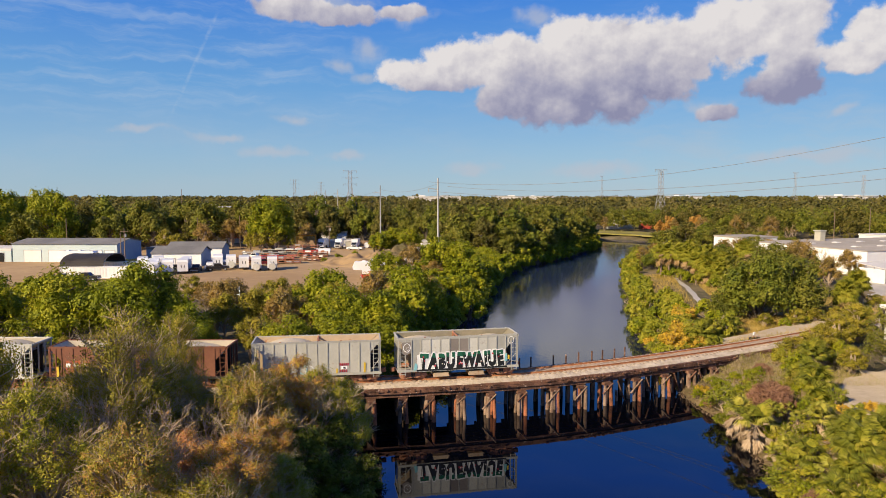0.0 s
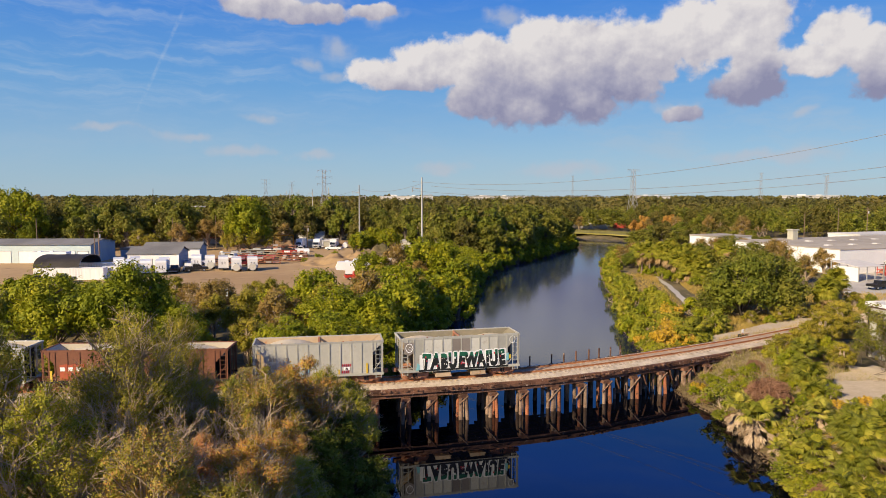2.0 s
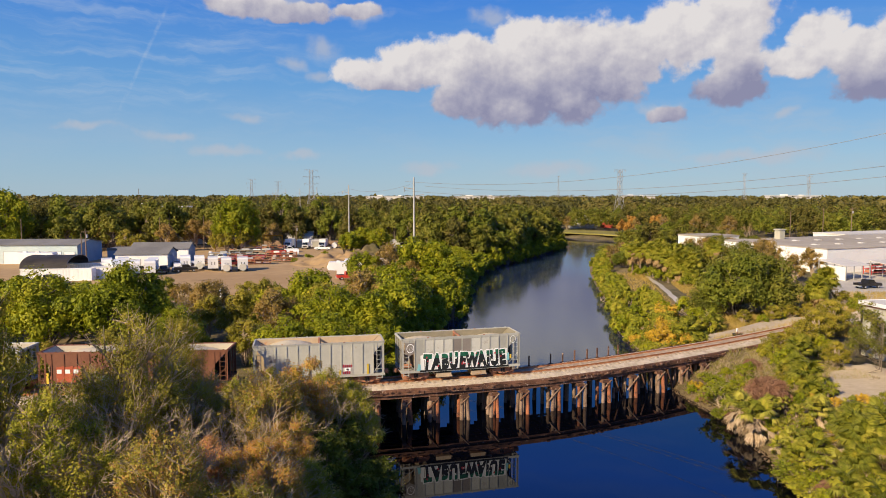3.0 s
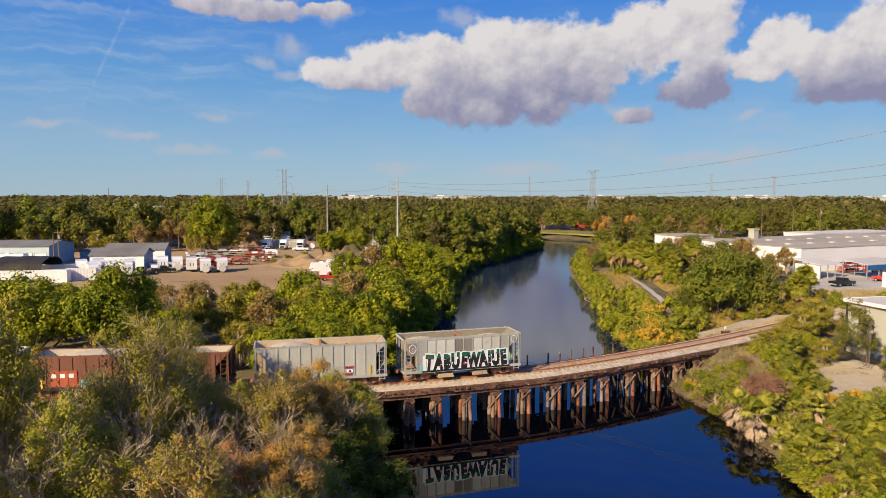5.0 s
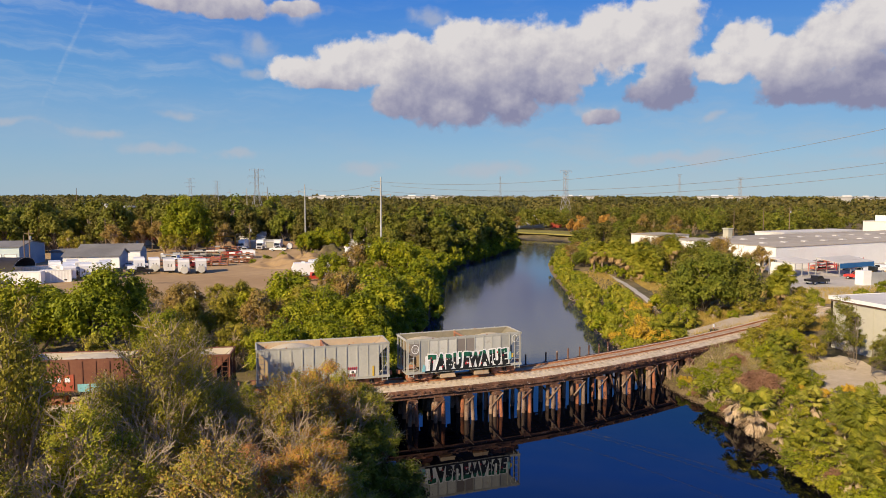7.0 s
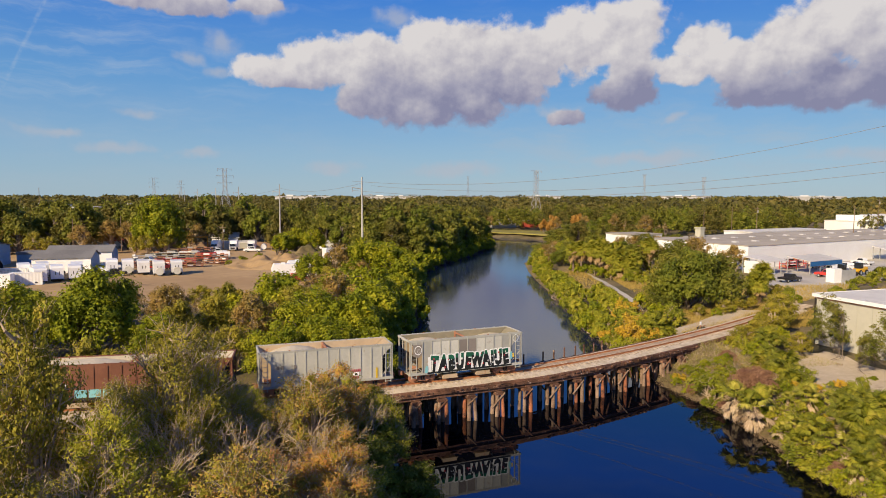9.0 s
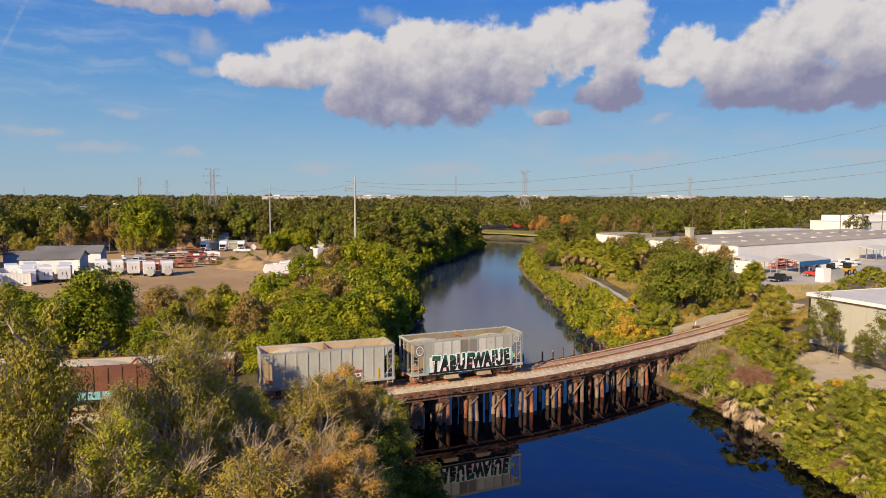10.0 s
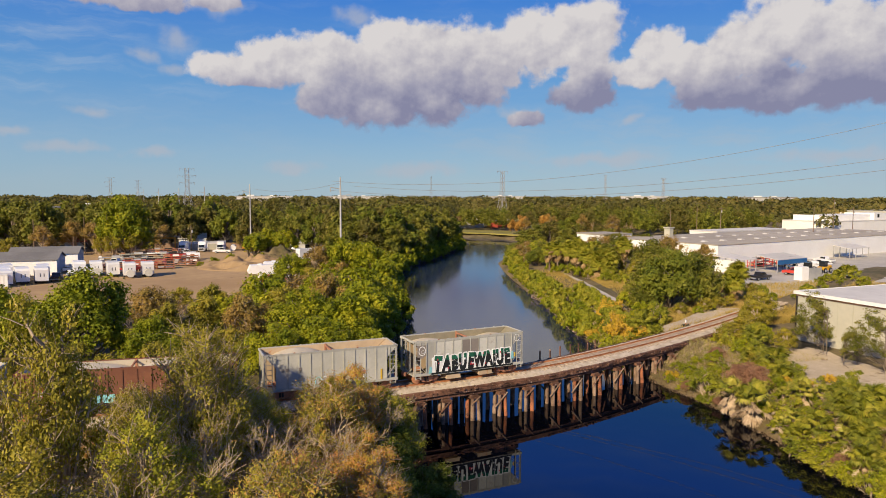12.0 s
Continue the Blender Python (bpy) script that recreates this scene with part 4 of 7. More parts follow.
        g.f = [(3, 2, 1, 0), (4, 5, 6, 7)] + [(i, (i + 1) % 4, 4 + (i + 1) % 4, 4 + i) for i in range(4)]
        hop = part("discharge_hopper", g, BLACKSTEEL if bays == 2 else paint, car)
        part("outlet_gate", Build().box(ox - 0.72, ox + 0.72, -1.42, 1.42, 0.30, 0.62).box(ox - 0.8, ox + 0.8, -1.46, -1.40, 0.26, 0.36), ROOFRUST, hop, "tan dusty outlet gate")
    return car


def lettering(text, size, material, thick, fat, m, parent, name="painted_letters", wide=1.0, above=None):
    """Raised letters; above: keeps only what stands higher than this on the letter."""
    cu = bpy.data.curves.new(name, "FONT")
    cu.body, cu.size, cu.extrude, cu.offset, cu.align_x = text, size, thick, fat, "CENTER"
    cu.space_character = wide
    cu.resolution_u = 2
    tmp = bpy.data.objects.new(name, cu)
    scene.collection.objects.link(tmp)
    bpy.context.view_layer.update()
    me = bpy.data.meshes.new_from_object(tmp.evaluated_get(bpy.context.evaluated_depsgraph_get()))
    bpy.data.objects.remove(tmp)
    me.name = name
    if above is not None:
        bm = bmesh.new()
        bm.from_mesh(me)
        bmesh.ops.bisect_plane(bm, geom=bm.verts[:] + bm.edges[:] + bm.faces[:], plane_co=(0, above, 0), plane_no=(0.12, 1, 0), clear_inner=True)
        bm.to_mesh(me)
        bm.free()
    me.materials.clear()
    me.materials.append(material)
    return part(name, me, material, parent, m=m)


def splash(parent, outline, y, material, name="paint_patch"):
    return part(name, Build().extrude(outline, (y - 0.004, y + 0.004), I4), material, parent)


P = CARPALE
lead = build_hopper("hopper_car", "grey open hopper car with chalky panels and a spray-painted tag", 11.75, 4.05, CARGREY, ROOFDUST, 1.25, 2, 10, 1.3,
                    [(-1, i, mt) for i, mt in ((1, P), (2, P), (3, P), (4, CARTAUPE), (5, CARTAUPE), (6, P), (7, P), (8, P))], [(-3.5, 2.9, -0.26), (3.6, 2.6, -0.34)])
SIDE = -1.52 - 0.10
stand = Matrix.Rotation(math.pi / 2, 4, "X")
# spray-painted tag: white ground, black letters with green heads, red flecks
rng = random.Random(2)
blob = []
for i in range(33):
    blob.append((-4.05 + i * 8.55 / 32, 1.05 + rng.uniform(-0.01, 0.03)))
for i in range(33):
    blob.append((4.5 - i * 8.55 / 32, 2.50 + 0.07 * rng.uniform(-1, 1) + 0.14 * (1 - i / 32)))
tag = splash(lead, blob, SIDE + 0.022, INKWHITE, "spray_ground")
splash(lead, [(-4.1, 0.90), (4.7, 0.90), (4.7, 1.07), (-4.1, 1.07)], SIDE + 0.006, INKBLACK, "black_sill_band")
cx = -3.95
for i, (ch, wide) in enumerate(zip("TABUEWAIUE", (0.95, 0.92, 0.84, 0.84, 0.80, 1.14, 0.88, 0.42, 0.84, 0.82))):
    mx = cx + wide / 2
    cx += wide
    tilt = rng.uniform(-6, 6)
    foot = 1.13 + 0.01 * i + rng.uniform(-0.02, 0.04)
    lm = pose(mx, SIDE, foot) @ Matrix.Rotation(radians(tilt), 4, "Y") @ Matrix.Diagonal((0.95, 1, rng.uniform(1.5, 1.62), 1)) @ stand
    lettering(ch, 1.2, INKWHITE, 0.004, 0.15, pose(0, 0.012, 0) @ lm, lead, "spray_halo")
    lettering(ch, 1.2, INKBLACK, 0.006, 0.085, lm, lead, "spray_letter")
    lettering(ch, 1.2, INKGREEN, 0.006, 0.086, pose(0, -0.004, 0) @ lm, lead, "green_letter_head", above=0.66 + rng.uniform(-0.06, 0.06))
    for _ in range(3):
        fx, fz, fs = mx + rng.uniform(-0.42, 0.42) * wide, foot + rng.uniform(0.15, 1.2), rng.uniform(0.04, 0.09)
        splash(lead, [(fx - fs, fz - fs), (fx + fs * 0.8, fz - fs * 1.2), (fx + fs, fz + fs), (fx - fs * 0.6, fz + fs * 1.3)], SIDE - 0.014, INKRED if rng.random() < 0.5 else INKWHITE, "spray_fleck")
splash(lead, [(-5.5, 2.65), (-5.0, 2.5), (-4.62, 2.75), (-4.62, 3.72), (-5.5, 3.72)], SIDE + 0.01, CARTAUPE, "grey_gusset_patch")
splash(lead, [(-4.40, 1.02), (-4.06, 1.06), (-4.04, 1.6), (-4.26, 1.72)], SIDE - 0.012, INKCYAN, "spray_fleck")
splash(lead, [(4.45, 1.5), (4.75, 1.55), (4.70, 2.3), (4.5, 2.2)], SIDE - 0.012, INKCYAN, "spray_fleck")
splash(lead, [(4.78, 1.7), (4.95, 1.7), (4.95, 2.1), (4.78, 2.1)], SIDE - 0.014, YELLOW, "yellow_stripe")


def ring_mark(parent, cx, cz, r, material):
    g = Build()
    n = 18
    for i in range(n):
        a0, a1 = 2 * math.pi * i / n, 2 * math.pi * (i + 1) / n
        g.quad(*[(cx + rr * math.cos(a), SIDE - 0.01, cz + rr * 1.2 * math.sin(a)) for rr, a in ((r * 0.85, a0), (r, a0), (r, a1), (r * 0.85, a1))])
    part("ring_mark", g, material, parent, "round white spray mark")


ring_mark(lead, -5.02, 3.2, 0.36, INKWHITE)
ring_mark(lead, -4.95, 3.12, 0.15, INKWHITE)
ring_mark(lead, 5.1, 3.55, 0.30, INKWHITE)
second = build_hopper("hopper_car", "grey open hopper car with rust-streaked inner walls among bushes", 11.75, 4.0, CARGREY, ROOFRUST, -11.75, 2, 10, 1.05, None, [(-2.6, 3.0, -0.02)])
for z, n in ((1.76, 5), (1.14, 4)):
    for i in range(n):
        splash(second, [(2.05 + i * 0.18, z), (2.14 + i * 0.18, z), (2.15 + i * 0.18, z + 0.24), (2.06 + i * 0.18, z + 0.26)], SIDE - 0.004, INKRED, "red_mark")
splash(second, [(2.2, 1.42), (2.75, 1.42), (2.75, 1.72), (2.2, 1.72)], SIDE + 0.002, INKWHITE, "white_ground")
splash(second, [(2.34, 1.5), (2.60, 1.47), (2.56, 1.64), (2.40, 1.66)], SIDE - 0.010, INKBLACK, "dark_mark")
splash(second, [(4.25, 1.05), (4.42, 1.05), (4.42, 2.0), (4.25, 2.0)], SIDE, YELLOW, "yellow_stripe")
splash(second, [(1.72, 1.05), (1.86, 1.05), (1.86, 1.5), (1.72, 1.5)], SIDE, YELLOW, "yellow_stripe")
for i in (0, 1, 4):
    splash(second, [(-4.4 + i * 0.36, 2.5), (-4.17 + i * 0.36, 2.5), (-4.17 + i * 0.36, 2.8), (-4.4 + i * 0.36, 2.8)], SIDE, CARTAUPE, "faded_mark")
ring_mark(second, -0.7, 1.35, 0.42, INKWHITE)
ring_mark(second, -1.25, 1.45, 0.34, INKCYAN)
third = build_hopper("hopper_car", "long oxide-brown open hopper car with a pale load behind bushes", 16.2, 3.75, CARBROWN, ROOFCREAM, -27.55, 3, 13, 1.2, None, [(-3.6, 4.6, 0.0), (3.6, 4.6, 0.0)])
for i in range(3):
    splash(third, [(-6.5 + i * 0.72, 1.2), (-5.82 + i * 0.72, 1.2), (-5.82 + i * 0.72, 2.6), (-6.5 + i * 0.72, 2.5)], SIDE, INKORANGE, "red_spray")
    splash(third, [(-6.45 + i * 0.7, 1.95), (-6.05 + i * 0.7, 1.95), (-6.05 + i * 0.7, 2.3), (-6.45 + i * 0.7, 2.3)], SIDE - 0.012, INKWHITE, "white_mark")
for i in range(3):
    splash(third, [(-4.1 + i * 1.05, 1.1), (-3.2 + i * 1.05, 1.1), (-3.2 + i * 1.05, 1.75), (-4.1 + i * 1.05, 1.75)], SIDE, INKCYAN, "pale_blue_spray")
fourth = build_hopper("hopper_car", "pale grey open hopper car with a cream load among bushes", 11.75, 4.0, P, ROOFCREAM, -42.9, 2, 10, 1.05, None, [(-2.8, 2.8, -0.02), (2.8, 2.8, -0.02)])
splash(third, [(-7.35, 1.05), (-7.15, 1.05), (-7.15, 2.0), (-7.35, 2.0)], SIDE, YELLOW, "yellow_stripe")

# ---- buildings ----
def shed(name, label, category, corner, angle, w, d, eave, ridge, wall, roofing, doors=(), door_mat=WHITEWALL, base=LAND, ridge_along="x", fascia=None, side_mat=None):
    """A metal shed: walls with thickness, gable roof with overhang, door leaves; corner: its near left corner; w along angle, d away."""
    b = thing(name, label, category, Matrix.LocRotScale((*corner, base), Euler((0, 0, radians(angle))), None))
    e, r = eave - base, ridge - base
    t = 0.2
    part("wall", Build().box(0, w, 0, t, 0, e), wall, b)
    part("wall", Build().box(0, w, d - t, d, 0, e), wall, b)
    if ridge_along == "x":
        gable = [(0, 0), (d - 2 * t, 0), (d - 2 * t, e), (d / 2 - t, r - 0.1), (0, e)]
        r90 = Matrix.Translation((0, t, 0)) @ Matrix.Rotation(math.pi / 2, 4, "Z")
        part("gable_wall", Build().extrude(gable, (0, -t), r90), side_mat or wall, b)
        part("gable_wall", Build().extrude(gable, (-w + t, -w), r90), side_mat or wall, b)
        o = 0.35
        for y0, z0, y1, z1 in ((-o, e - o * (r - e) / (d / 2), d / 2, r), (d / 2, r, d + o, e - o * (r - e) / (d / 2))):
            g = Build()
            g.v = [(-o, y0, z0), (w + o, y0, z0), (w + o, y1, z1), (-o, y1, z1), (-o, y0, z0 + 0.14), (w + o, y0, z0 + 0.14), (w + o, y1, z1 + 0.14), (-o, y1, z1 + 0.14)]
            g.f = [(3, 2, 1, 0), (4, 5, 6, 7), (0, 1, 5, 4), (1, 2, 6, 5), (2, 3, 7, 6), (3, 0, 4, 7)]
            part("roof_slope", g, roofing, b)
    else:
        part("wall", Build().box(0, t, t, d - t, 0, e), side_mat or wall, b)
        part("wall", Build().box(w - t, w, t, d - t, 0, e), side_mat or wall, b)
        part("roof", Build().box(-0.15, w + 0.15, -0.15, d + 0.15, e, r), roofing, b)
        if fascia:
            part("fascia", Build().box(-0.2, w + 0.2, -0.22, -0.15, e - 0.35, r + 0.05), fascia, b)
            part("fascia", Build().box(-0.22, -0.15, -0.2, d + 0.2, e - 0.35, r + 0.05), fascia, b)
    for x0, x1, h in doors:
        dr = part("door", Build().box(x0, x1, -0.06, -0.003, 0.02, h), door_mat, b, "roll-up door")
        part("door_frame", Build().box(x0 - 0.12, x0, -0.09, -0.003, 0, h + 0.12).box(x1, x1 + 0.12, -0.09, -0.003, 0, h + 0.12).box(x0, x1, -0.09, -0.003, h, h + 0.12), STEEL, dr)
    return b


# yard west of the river
shed("warehouse", "long pale teal metal warehouse with white roll-up doors", "warehouse", (-120.5, 187.5), -1, 29.5, 14.5, 7.5, 8.6, TEALWALL, GREYROOF,
     [(3.2, 8.0, 3.3), (10.2, 14.8, 3.3), (16.2, 20.4, 3.3), (21.8, 25.2, 3.3), (26.0, 28.8, 3.2)], side_mat=BLUEWALL)
# dark panels on the wall stand for the shaded inside of the open front
shed("warehouse_annex", "low white annex of the metal warehouse with dark panels as its open, shaded front", "warehouse", (-147, 188), -1, 26, 12, 5.6, 6.2, TEALWALL, WHITEROOF, [(2, 7, 2.6), (10, 16, 2.6), (19, 24, 2.6)], GLASS, ridge_along="flat")
shed("workshop", "white metal workshop with a dark grey roof in the yard", "workshop", (-76, 174.5), 4, 12.6, 9.5, 6.0, 7.4, WHITEWALL, GREYROOF, [(3.5, 6.0, 2.2)], side_mat=BLUEWALL)
shed("workshop", "grey-roofed metal workshop behind the white one", "workshop", (-77.0, 187), 4, 15.0, 8, 6.4, 7.8, WHITEWALL, GREYROOF, side_mat=BLUEWALL)
shed("store_shed", "dark low metal shed beside the warehouse", "shed", (-89.5, 202), 0, 9, 7, 4.8, 5.4, BLUEWALL, GREYROOF, ridge_along="flat")
shed("site_office", "small white office with a pale flat roof", "office", (-44.5, 243), 3, 12.5, 9, 4.4, 4.8, CREAMWALL, WHITEROOF, [(1.5, 3.2, 2.2), (6, 9, 2.4)], ridge_along="flat")
shed("site_office", "grey-roofed low building behind the white office", "office", (-46, 255), 3, 9, 8, 5.6, 7.2, WHITEWALL, WHITEROOF)
shed("white_shed", "low white shed among trees by the riverbank", "shed", (-7, 226), 8, 17, 10, 5.0, 5.6, WHITEWALL, WHITEROOF, [(3, 7, 2.5)], GLASS, ridge_along="flat")
shed("red_roof_house", "low house with a red roof behind the yard", "house", (-84, 262), 0, 16, 9, 4.6, 7.2, WHITEWALL, REDROOF)


def build_container(x, y, turn, length, label, material=WHITEWALL):
    c = thing("shipping_container", label, "container", spin(x, y, LAND + 0.06, turn))
    part("body", Build().box(0.05, length - 0.05, 0.05, 2.39, 0.15, 2.55), material, c)
    n = int(length / 0.6)
    for i in range(n):
        part("corrugation", Build().box(0.25 + i * 0.6, 0.55 + i * 0.6, 0.025, 0.05, 0.3, 2.4), material, c)
    part("frame", Build().box(0, length, 0, 0.1, 0, 0.16).box(0, length, 0, 0.1, 2.5, 2.62).box(0, 0.12, 0, 2.44, 0, 2.62).box(length - 0.12, length, 0, 2.44, 0, 2.62), material, c)
    return c


build_container(-85.6, 149.2, 3, 14.6, "white shipping container with a stepladder against it")
build_container(-84.5, 160.6, 3, 12.2, "white shipping container behind a tarpaulin arch")
build_container(-72.4, 152.5, 8, 6.1, "short white shipping container in the yard")


def build_arch():
    a = thing("tarpaulin_shelter", "black arched tarpaulin shelter spanning two containers", "shelter", spin(-86.4, 150.6, LAND + 2.7, 3))
    g, n = Build(), 14
    for k, x in enumerate((0.0, 2.4, 4.9, 7.3, 9.7)):
        for i in range(n + 1):
            t = math.pi * i / n
            g.v.append((x, 6.0 - 6.0 * math.cos(t), 2.4 * math.sin(t) ** 0.8 - (0.08 if k % 2 else 0)))
    for k in range(4):
        for i in range(n):
            a0 = k * (n + 1) + i
            g.f.append((a0, a0 + n + 1, a0 + n + 2, a0 + 1))
    cover = part("cover", g, BLACKCLOTH, a)
    md = cover.modifiers.new("thickness", "SOLIDIFY")
    md.thickness = 0.05
    for x in (0.0, 4.9, 9.7):
        h = Build()
        for i in range(n):
            t0, t1 = math.pi * i / n, math.pi * (i + 1) / n
            h.tube((x, 6 - 5.9 * math.cos(t0), 2.3 * math.sin(t0) ** 0.8 if i else 0), (x, 6 - 5.9 * math.cos(t1), 2.3 * max(0.0, math.sin(t1)) ** 0.8), 0.05, n=5)
        part("hoop", h, STEEL, a)


build_arch()

# east bank
big = shed("large_warehouse", "large white warehouse with a gravel flat roof and rows of skylights", "warehouse", (97, 153), 18.5, 120, 36, 8.2, 8.4, WHITEWALL, FLATROOF, ridge_along="flat")
for i in range(13):
    for j in range(2):
        part("skylight", Build().extrude([(-0.9, 0), (0.9, 0), (0.6, 0.22), (0, 0.3), (-0.6, 0.22)], (0, 1.4), Matrix.Translation((8 + i * 8.6, 9 + j * 13, 6.0))), WHITEROOF, big)
part("roof_unit", Build().box(19, 20.8, 30, 32, 6.0, 8.6).box(18.7, 21.1, 29.8, 32.2, 8.6, 8.9), CREAMWALL, big)
shed("long_store", "long low white store behind the large warehouse", "warehouse", (146, 218), 18.5, 46, 12, 7.6, 8.0, WHITEWALL, WHITEROOF, ridge_along="flat")
shed("white_annex", "low white annex with a grey roof behind palms", "warehouse", (88, 197), 18.5, 13, 12, 8.4, 8.8, WHITEWALL, FLATROOF, ridge_along="flat")
upper = shed("office_block", "white two-storey office block with a flat roof behind the warehouse", "office", (256, 276), 16, 78, 26, 8.4, 8.8, WHITEWALL, WHITEROOF, ridge_along="flat")
part("upper_storey", Build().box(3, 44, 4, 22, 6.4, 9.2), WHITEWALL, upper)
part("stair_tower", Build().box(44, 58, 2, 22, 6.4, 10.0), WHITEWALL, upper)
part("window", Build().box(47, 49, 1.95, 1.995, 7.6, 9.4), GLASS, upper)
shed("far_store", "pale flat-roofed store with a dark band far off", "warehouse", (330, 300), 14, 90, 40, 12.0, 12.8, GLASS, CREAMWALL, ridge_along="flat", fascia=CREAMWALL)


def build_cream():
    """Its north-west corner shows; long wall faces the river."""
    c = thing("cream_building", "cream metal building with a pale flat roof beside the sand", "building", Matrix.LocRotScale((49.6, 74.8, LAND), Euler((0, 0, radians(7))), None))
    h = 6.2
    part("wall", Build().box(0, 0.25, -40, 0, 0, h), CREAMWALL, c)
    part("wall", Build().box(0.25, 34, -0.25, 0, 0, h), CREAMWALL, c)
    part("wall", Build().box(33.75, 34, -40, -0.25, 0, h), CREAMWALL, c)
    part("wall", Build().box(0.25, 33.75, -40, -39.75, 0, h), CREAMWALL, c)
    part("roof", Build().box(-0.2, 34.2, -40.2, 0.2, h, h + 0.14), WHITEROOF, c, "pale coated flat roof with stains")
    part("fascia", Build().box(-0.3, -0.2, -40.2, 0.3, h - 0.22, h + 0.2).box(-0.3, 34.2, 0.2, 0.3, h - 0.22, h + 0.2), WHITEWALL, c)
    part("gutter", Build().box(-0.14, -0.003, -40, 0.0, h - 0.42, h - 0.24), TIMBER, c, "dark gutter")
    part("corner_trim", Build().box(-0.06, -0.003, -0.2, 0.06, 0, h - 0.42).box(-0.06, 0.2, 0.003, 0.06, 0, h - 0.42), BLACKSTEEL, c)
    for i in range(20):
        part("wall_seam", Build().box(-0.035, -0.003, -1.9 - i * 2, -1.8 - i * 2, 0.1, h - 0.45), CREAMWALL, c)


build_cream()


def canopy(x, y, turn, w, d, h, cover, label):
    c = thing("canopy", label, "canopy", spin(x, y, LAND + 0.05, turn))
    g = Build()
    g.v = [(0, 0, h - 0.5), (w, 0, h - 0.5), (w, d, h + 0.3), (0, d, h + 0.3), (0, 0, h - 0.35), (w, 0, h - 0.35), (w, d, h + 0.45), (0, d, h + 0.45)]
    g.f = [(3, 2, 1, 0), (4, 5, 6, 7), (0, 1, 5, 4), (1, 2, 6, 5), (2, 3, 7, 6), (3, 0, 4, 7)]
    part("cover", g, cover, c)
    for i in range(4):
        px = 0.2 + i * (w - 0.4) / 3
        part("post", Build().box(px - 0.08, px + 0.08, 0.1, 0.26, 0, h - 0.52), STEEL, c)
        part("post", Build().box(px - 0.08, px + 0.08, d - 0.26, d - 0.1, 0, h + 0.2), STEEL, c)
    return c


awn = canopy(103, 138.5, 18.5, 13, 6, 3.6, WHITEROOF, "white flat canopy with a blue valance over parked vehicles")
part("valance", Build().box(0, 13, -0.12, -0.03, 2.0, 3.1), PAINTBLUE, awn, "blue valance")
lean = canopy(92.5, 139.5, 18.5, 8, 7, 3.6, WHITEROOF, "white lean-to with a rusty roof edge at the lot")
part("side_wall", Build().box(0.4, 0.6, 0.4, 6.6, 0, 3.0), WHITEWALL, lean)
canopy(150, 163, 18.5, 12, 5, 3.6, WHITEROOF, "long pale canopy with a rusty edge beside the warehouse")
store = thing("plant_box", "pale equipment box with a grey fence panel on the lot", "cabinet", spin(97.5, 125, LAND + 0.05, 10))
part("cabinet", Build().box(0, 2.2, 0, 2, 0, 3.0), WHITEWALL, store)
part("fence_panel", Build().box(2.3, 6.5, 0, 0.12, 0, 2.7), STEEL, store)


# ---- vehicles ----
def wheels(parent, xs, half, r=0.36):
    for x in xs:
        for s in (-1, 1):
            w = part("wheel", Build().tube((x, s * half, r), (x, s * (half - 0.24), r), r, n=14), TYRE, parent)
            part("rim", Build().tube((x, s * (half + 0.012), r), (x, s * (half - 0.02), r), r * 0.58, n=10), STEEL, w)


def build_pickup(paint, label, group="vehicles"):
    c = thing("pickup_truck", label, "pickup truck", I4, group)
    part("body", Build().extrude([(-2.7, 0.5), (2.7, 0.5), (2.75, 0.85), (2.6, 1.08), (1.2, 1.15), (-2.72, 1.12)], (-0.95, 0.95), I4), paint, c)
    part("cab", Build().extrude([(-0.9, 1.12), (1.25, 1.14), (0.6, 1.78), (-0.75, 1.8)], (-0.82, 0.82), I4), paint, c)
    part("window", Build().extrude([(-0.75, 1.2), (1.02, 1.2), (0.55, 1.7), (-0.68, 1.72)], (-0.83, 0.83), I4), GLASS, c)
    part("windscreen", Build().extrude([(1.12, 1.17), (1.235, 1.17), (0.66, 1.75), (0.60, 1.74)], (-0.74, 0.74), Matrix.Translation((0.03, 0, 0))), GLASS, c)
    part("bumper", Build().box(2.7, 2.85, -0.93, 0.93, 0.45, 0.68).box(-2.86, -2.72, -0.93, 0.93, 0.45, 0.68), STEEL, c)
    for s in (-1, 1):
        part("headlight", Build().box(2.66, 2.74, s * 0.72 - 0.16, s * 0.72 + 0.16, 0.75, 0.95), INKWHITE, c)
    part("bed", Build().box(-2.6, -1.0, -0.8, 0.8, 1.12, 1.135), BLACKSTEEL, c)
    wheels(c, (-1.7, 1.75), 0.97)
    return c


def build_box_truck(label):
    c = thing("box_truck", label, "truck", I4, "work trucks")
    part("box", Build().box(-3.6, 0.9, -1.15, 1.15, 1.0, 3.3), PAINTWHITE, c)
    part("cab", Build().extrude([(1.0, 0.55), (2.9, 0.55), (2.95, 1.35), (2.35, 1.5), (2.0, 2.35), (1.0, 2.4)], (-1.0, 1.0), I4), PAINTWHITE, c)
    part("windscreen", Build().extrude([(2.36, 1.5), (2.42, 1.52), (2.08, 2.3), (2.02, 2.3)], (-0.9, 0.9), I4), GLASS, c)
    part("grille", Build().box(2.93, 3.0, -0.7, 0.7, 0.7, 1.25), BLACKSTEEL, c)
    part("chassis", Build().box(-3.6, 2.8, -0.5, 0.5, 0.5, 0.98), BLACKSTEEL, c)
    wheels(c, (-2.4, 2.0), 1.05, 0.45)
    return c


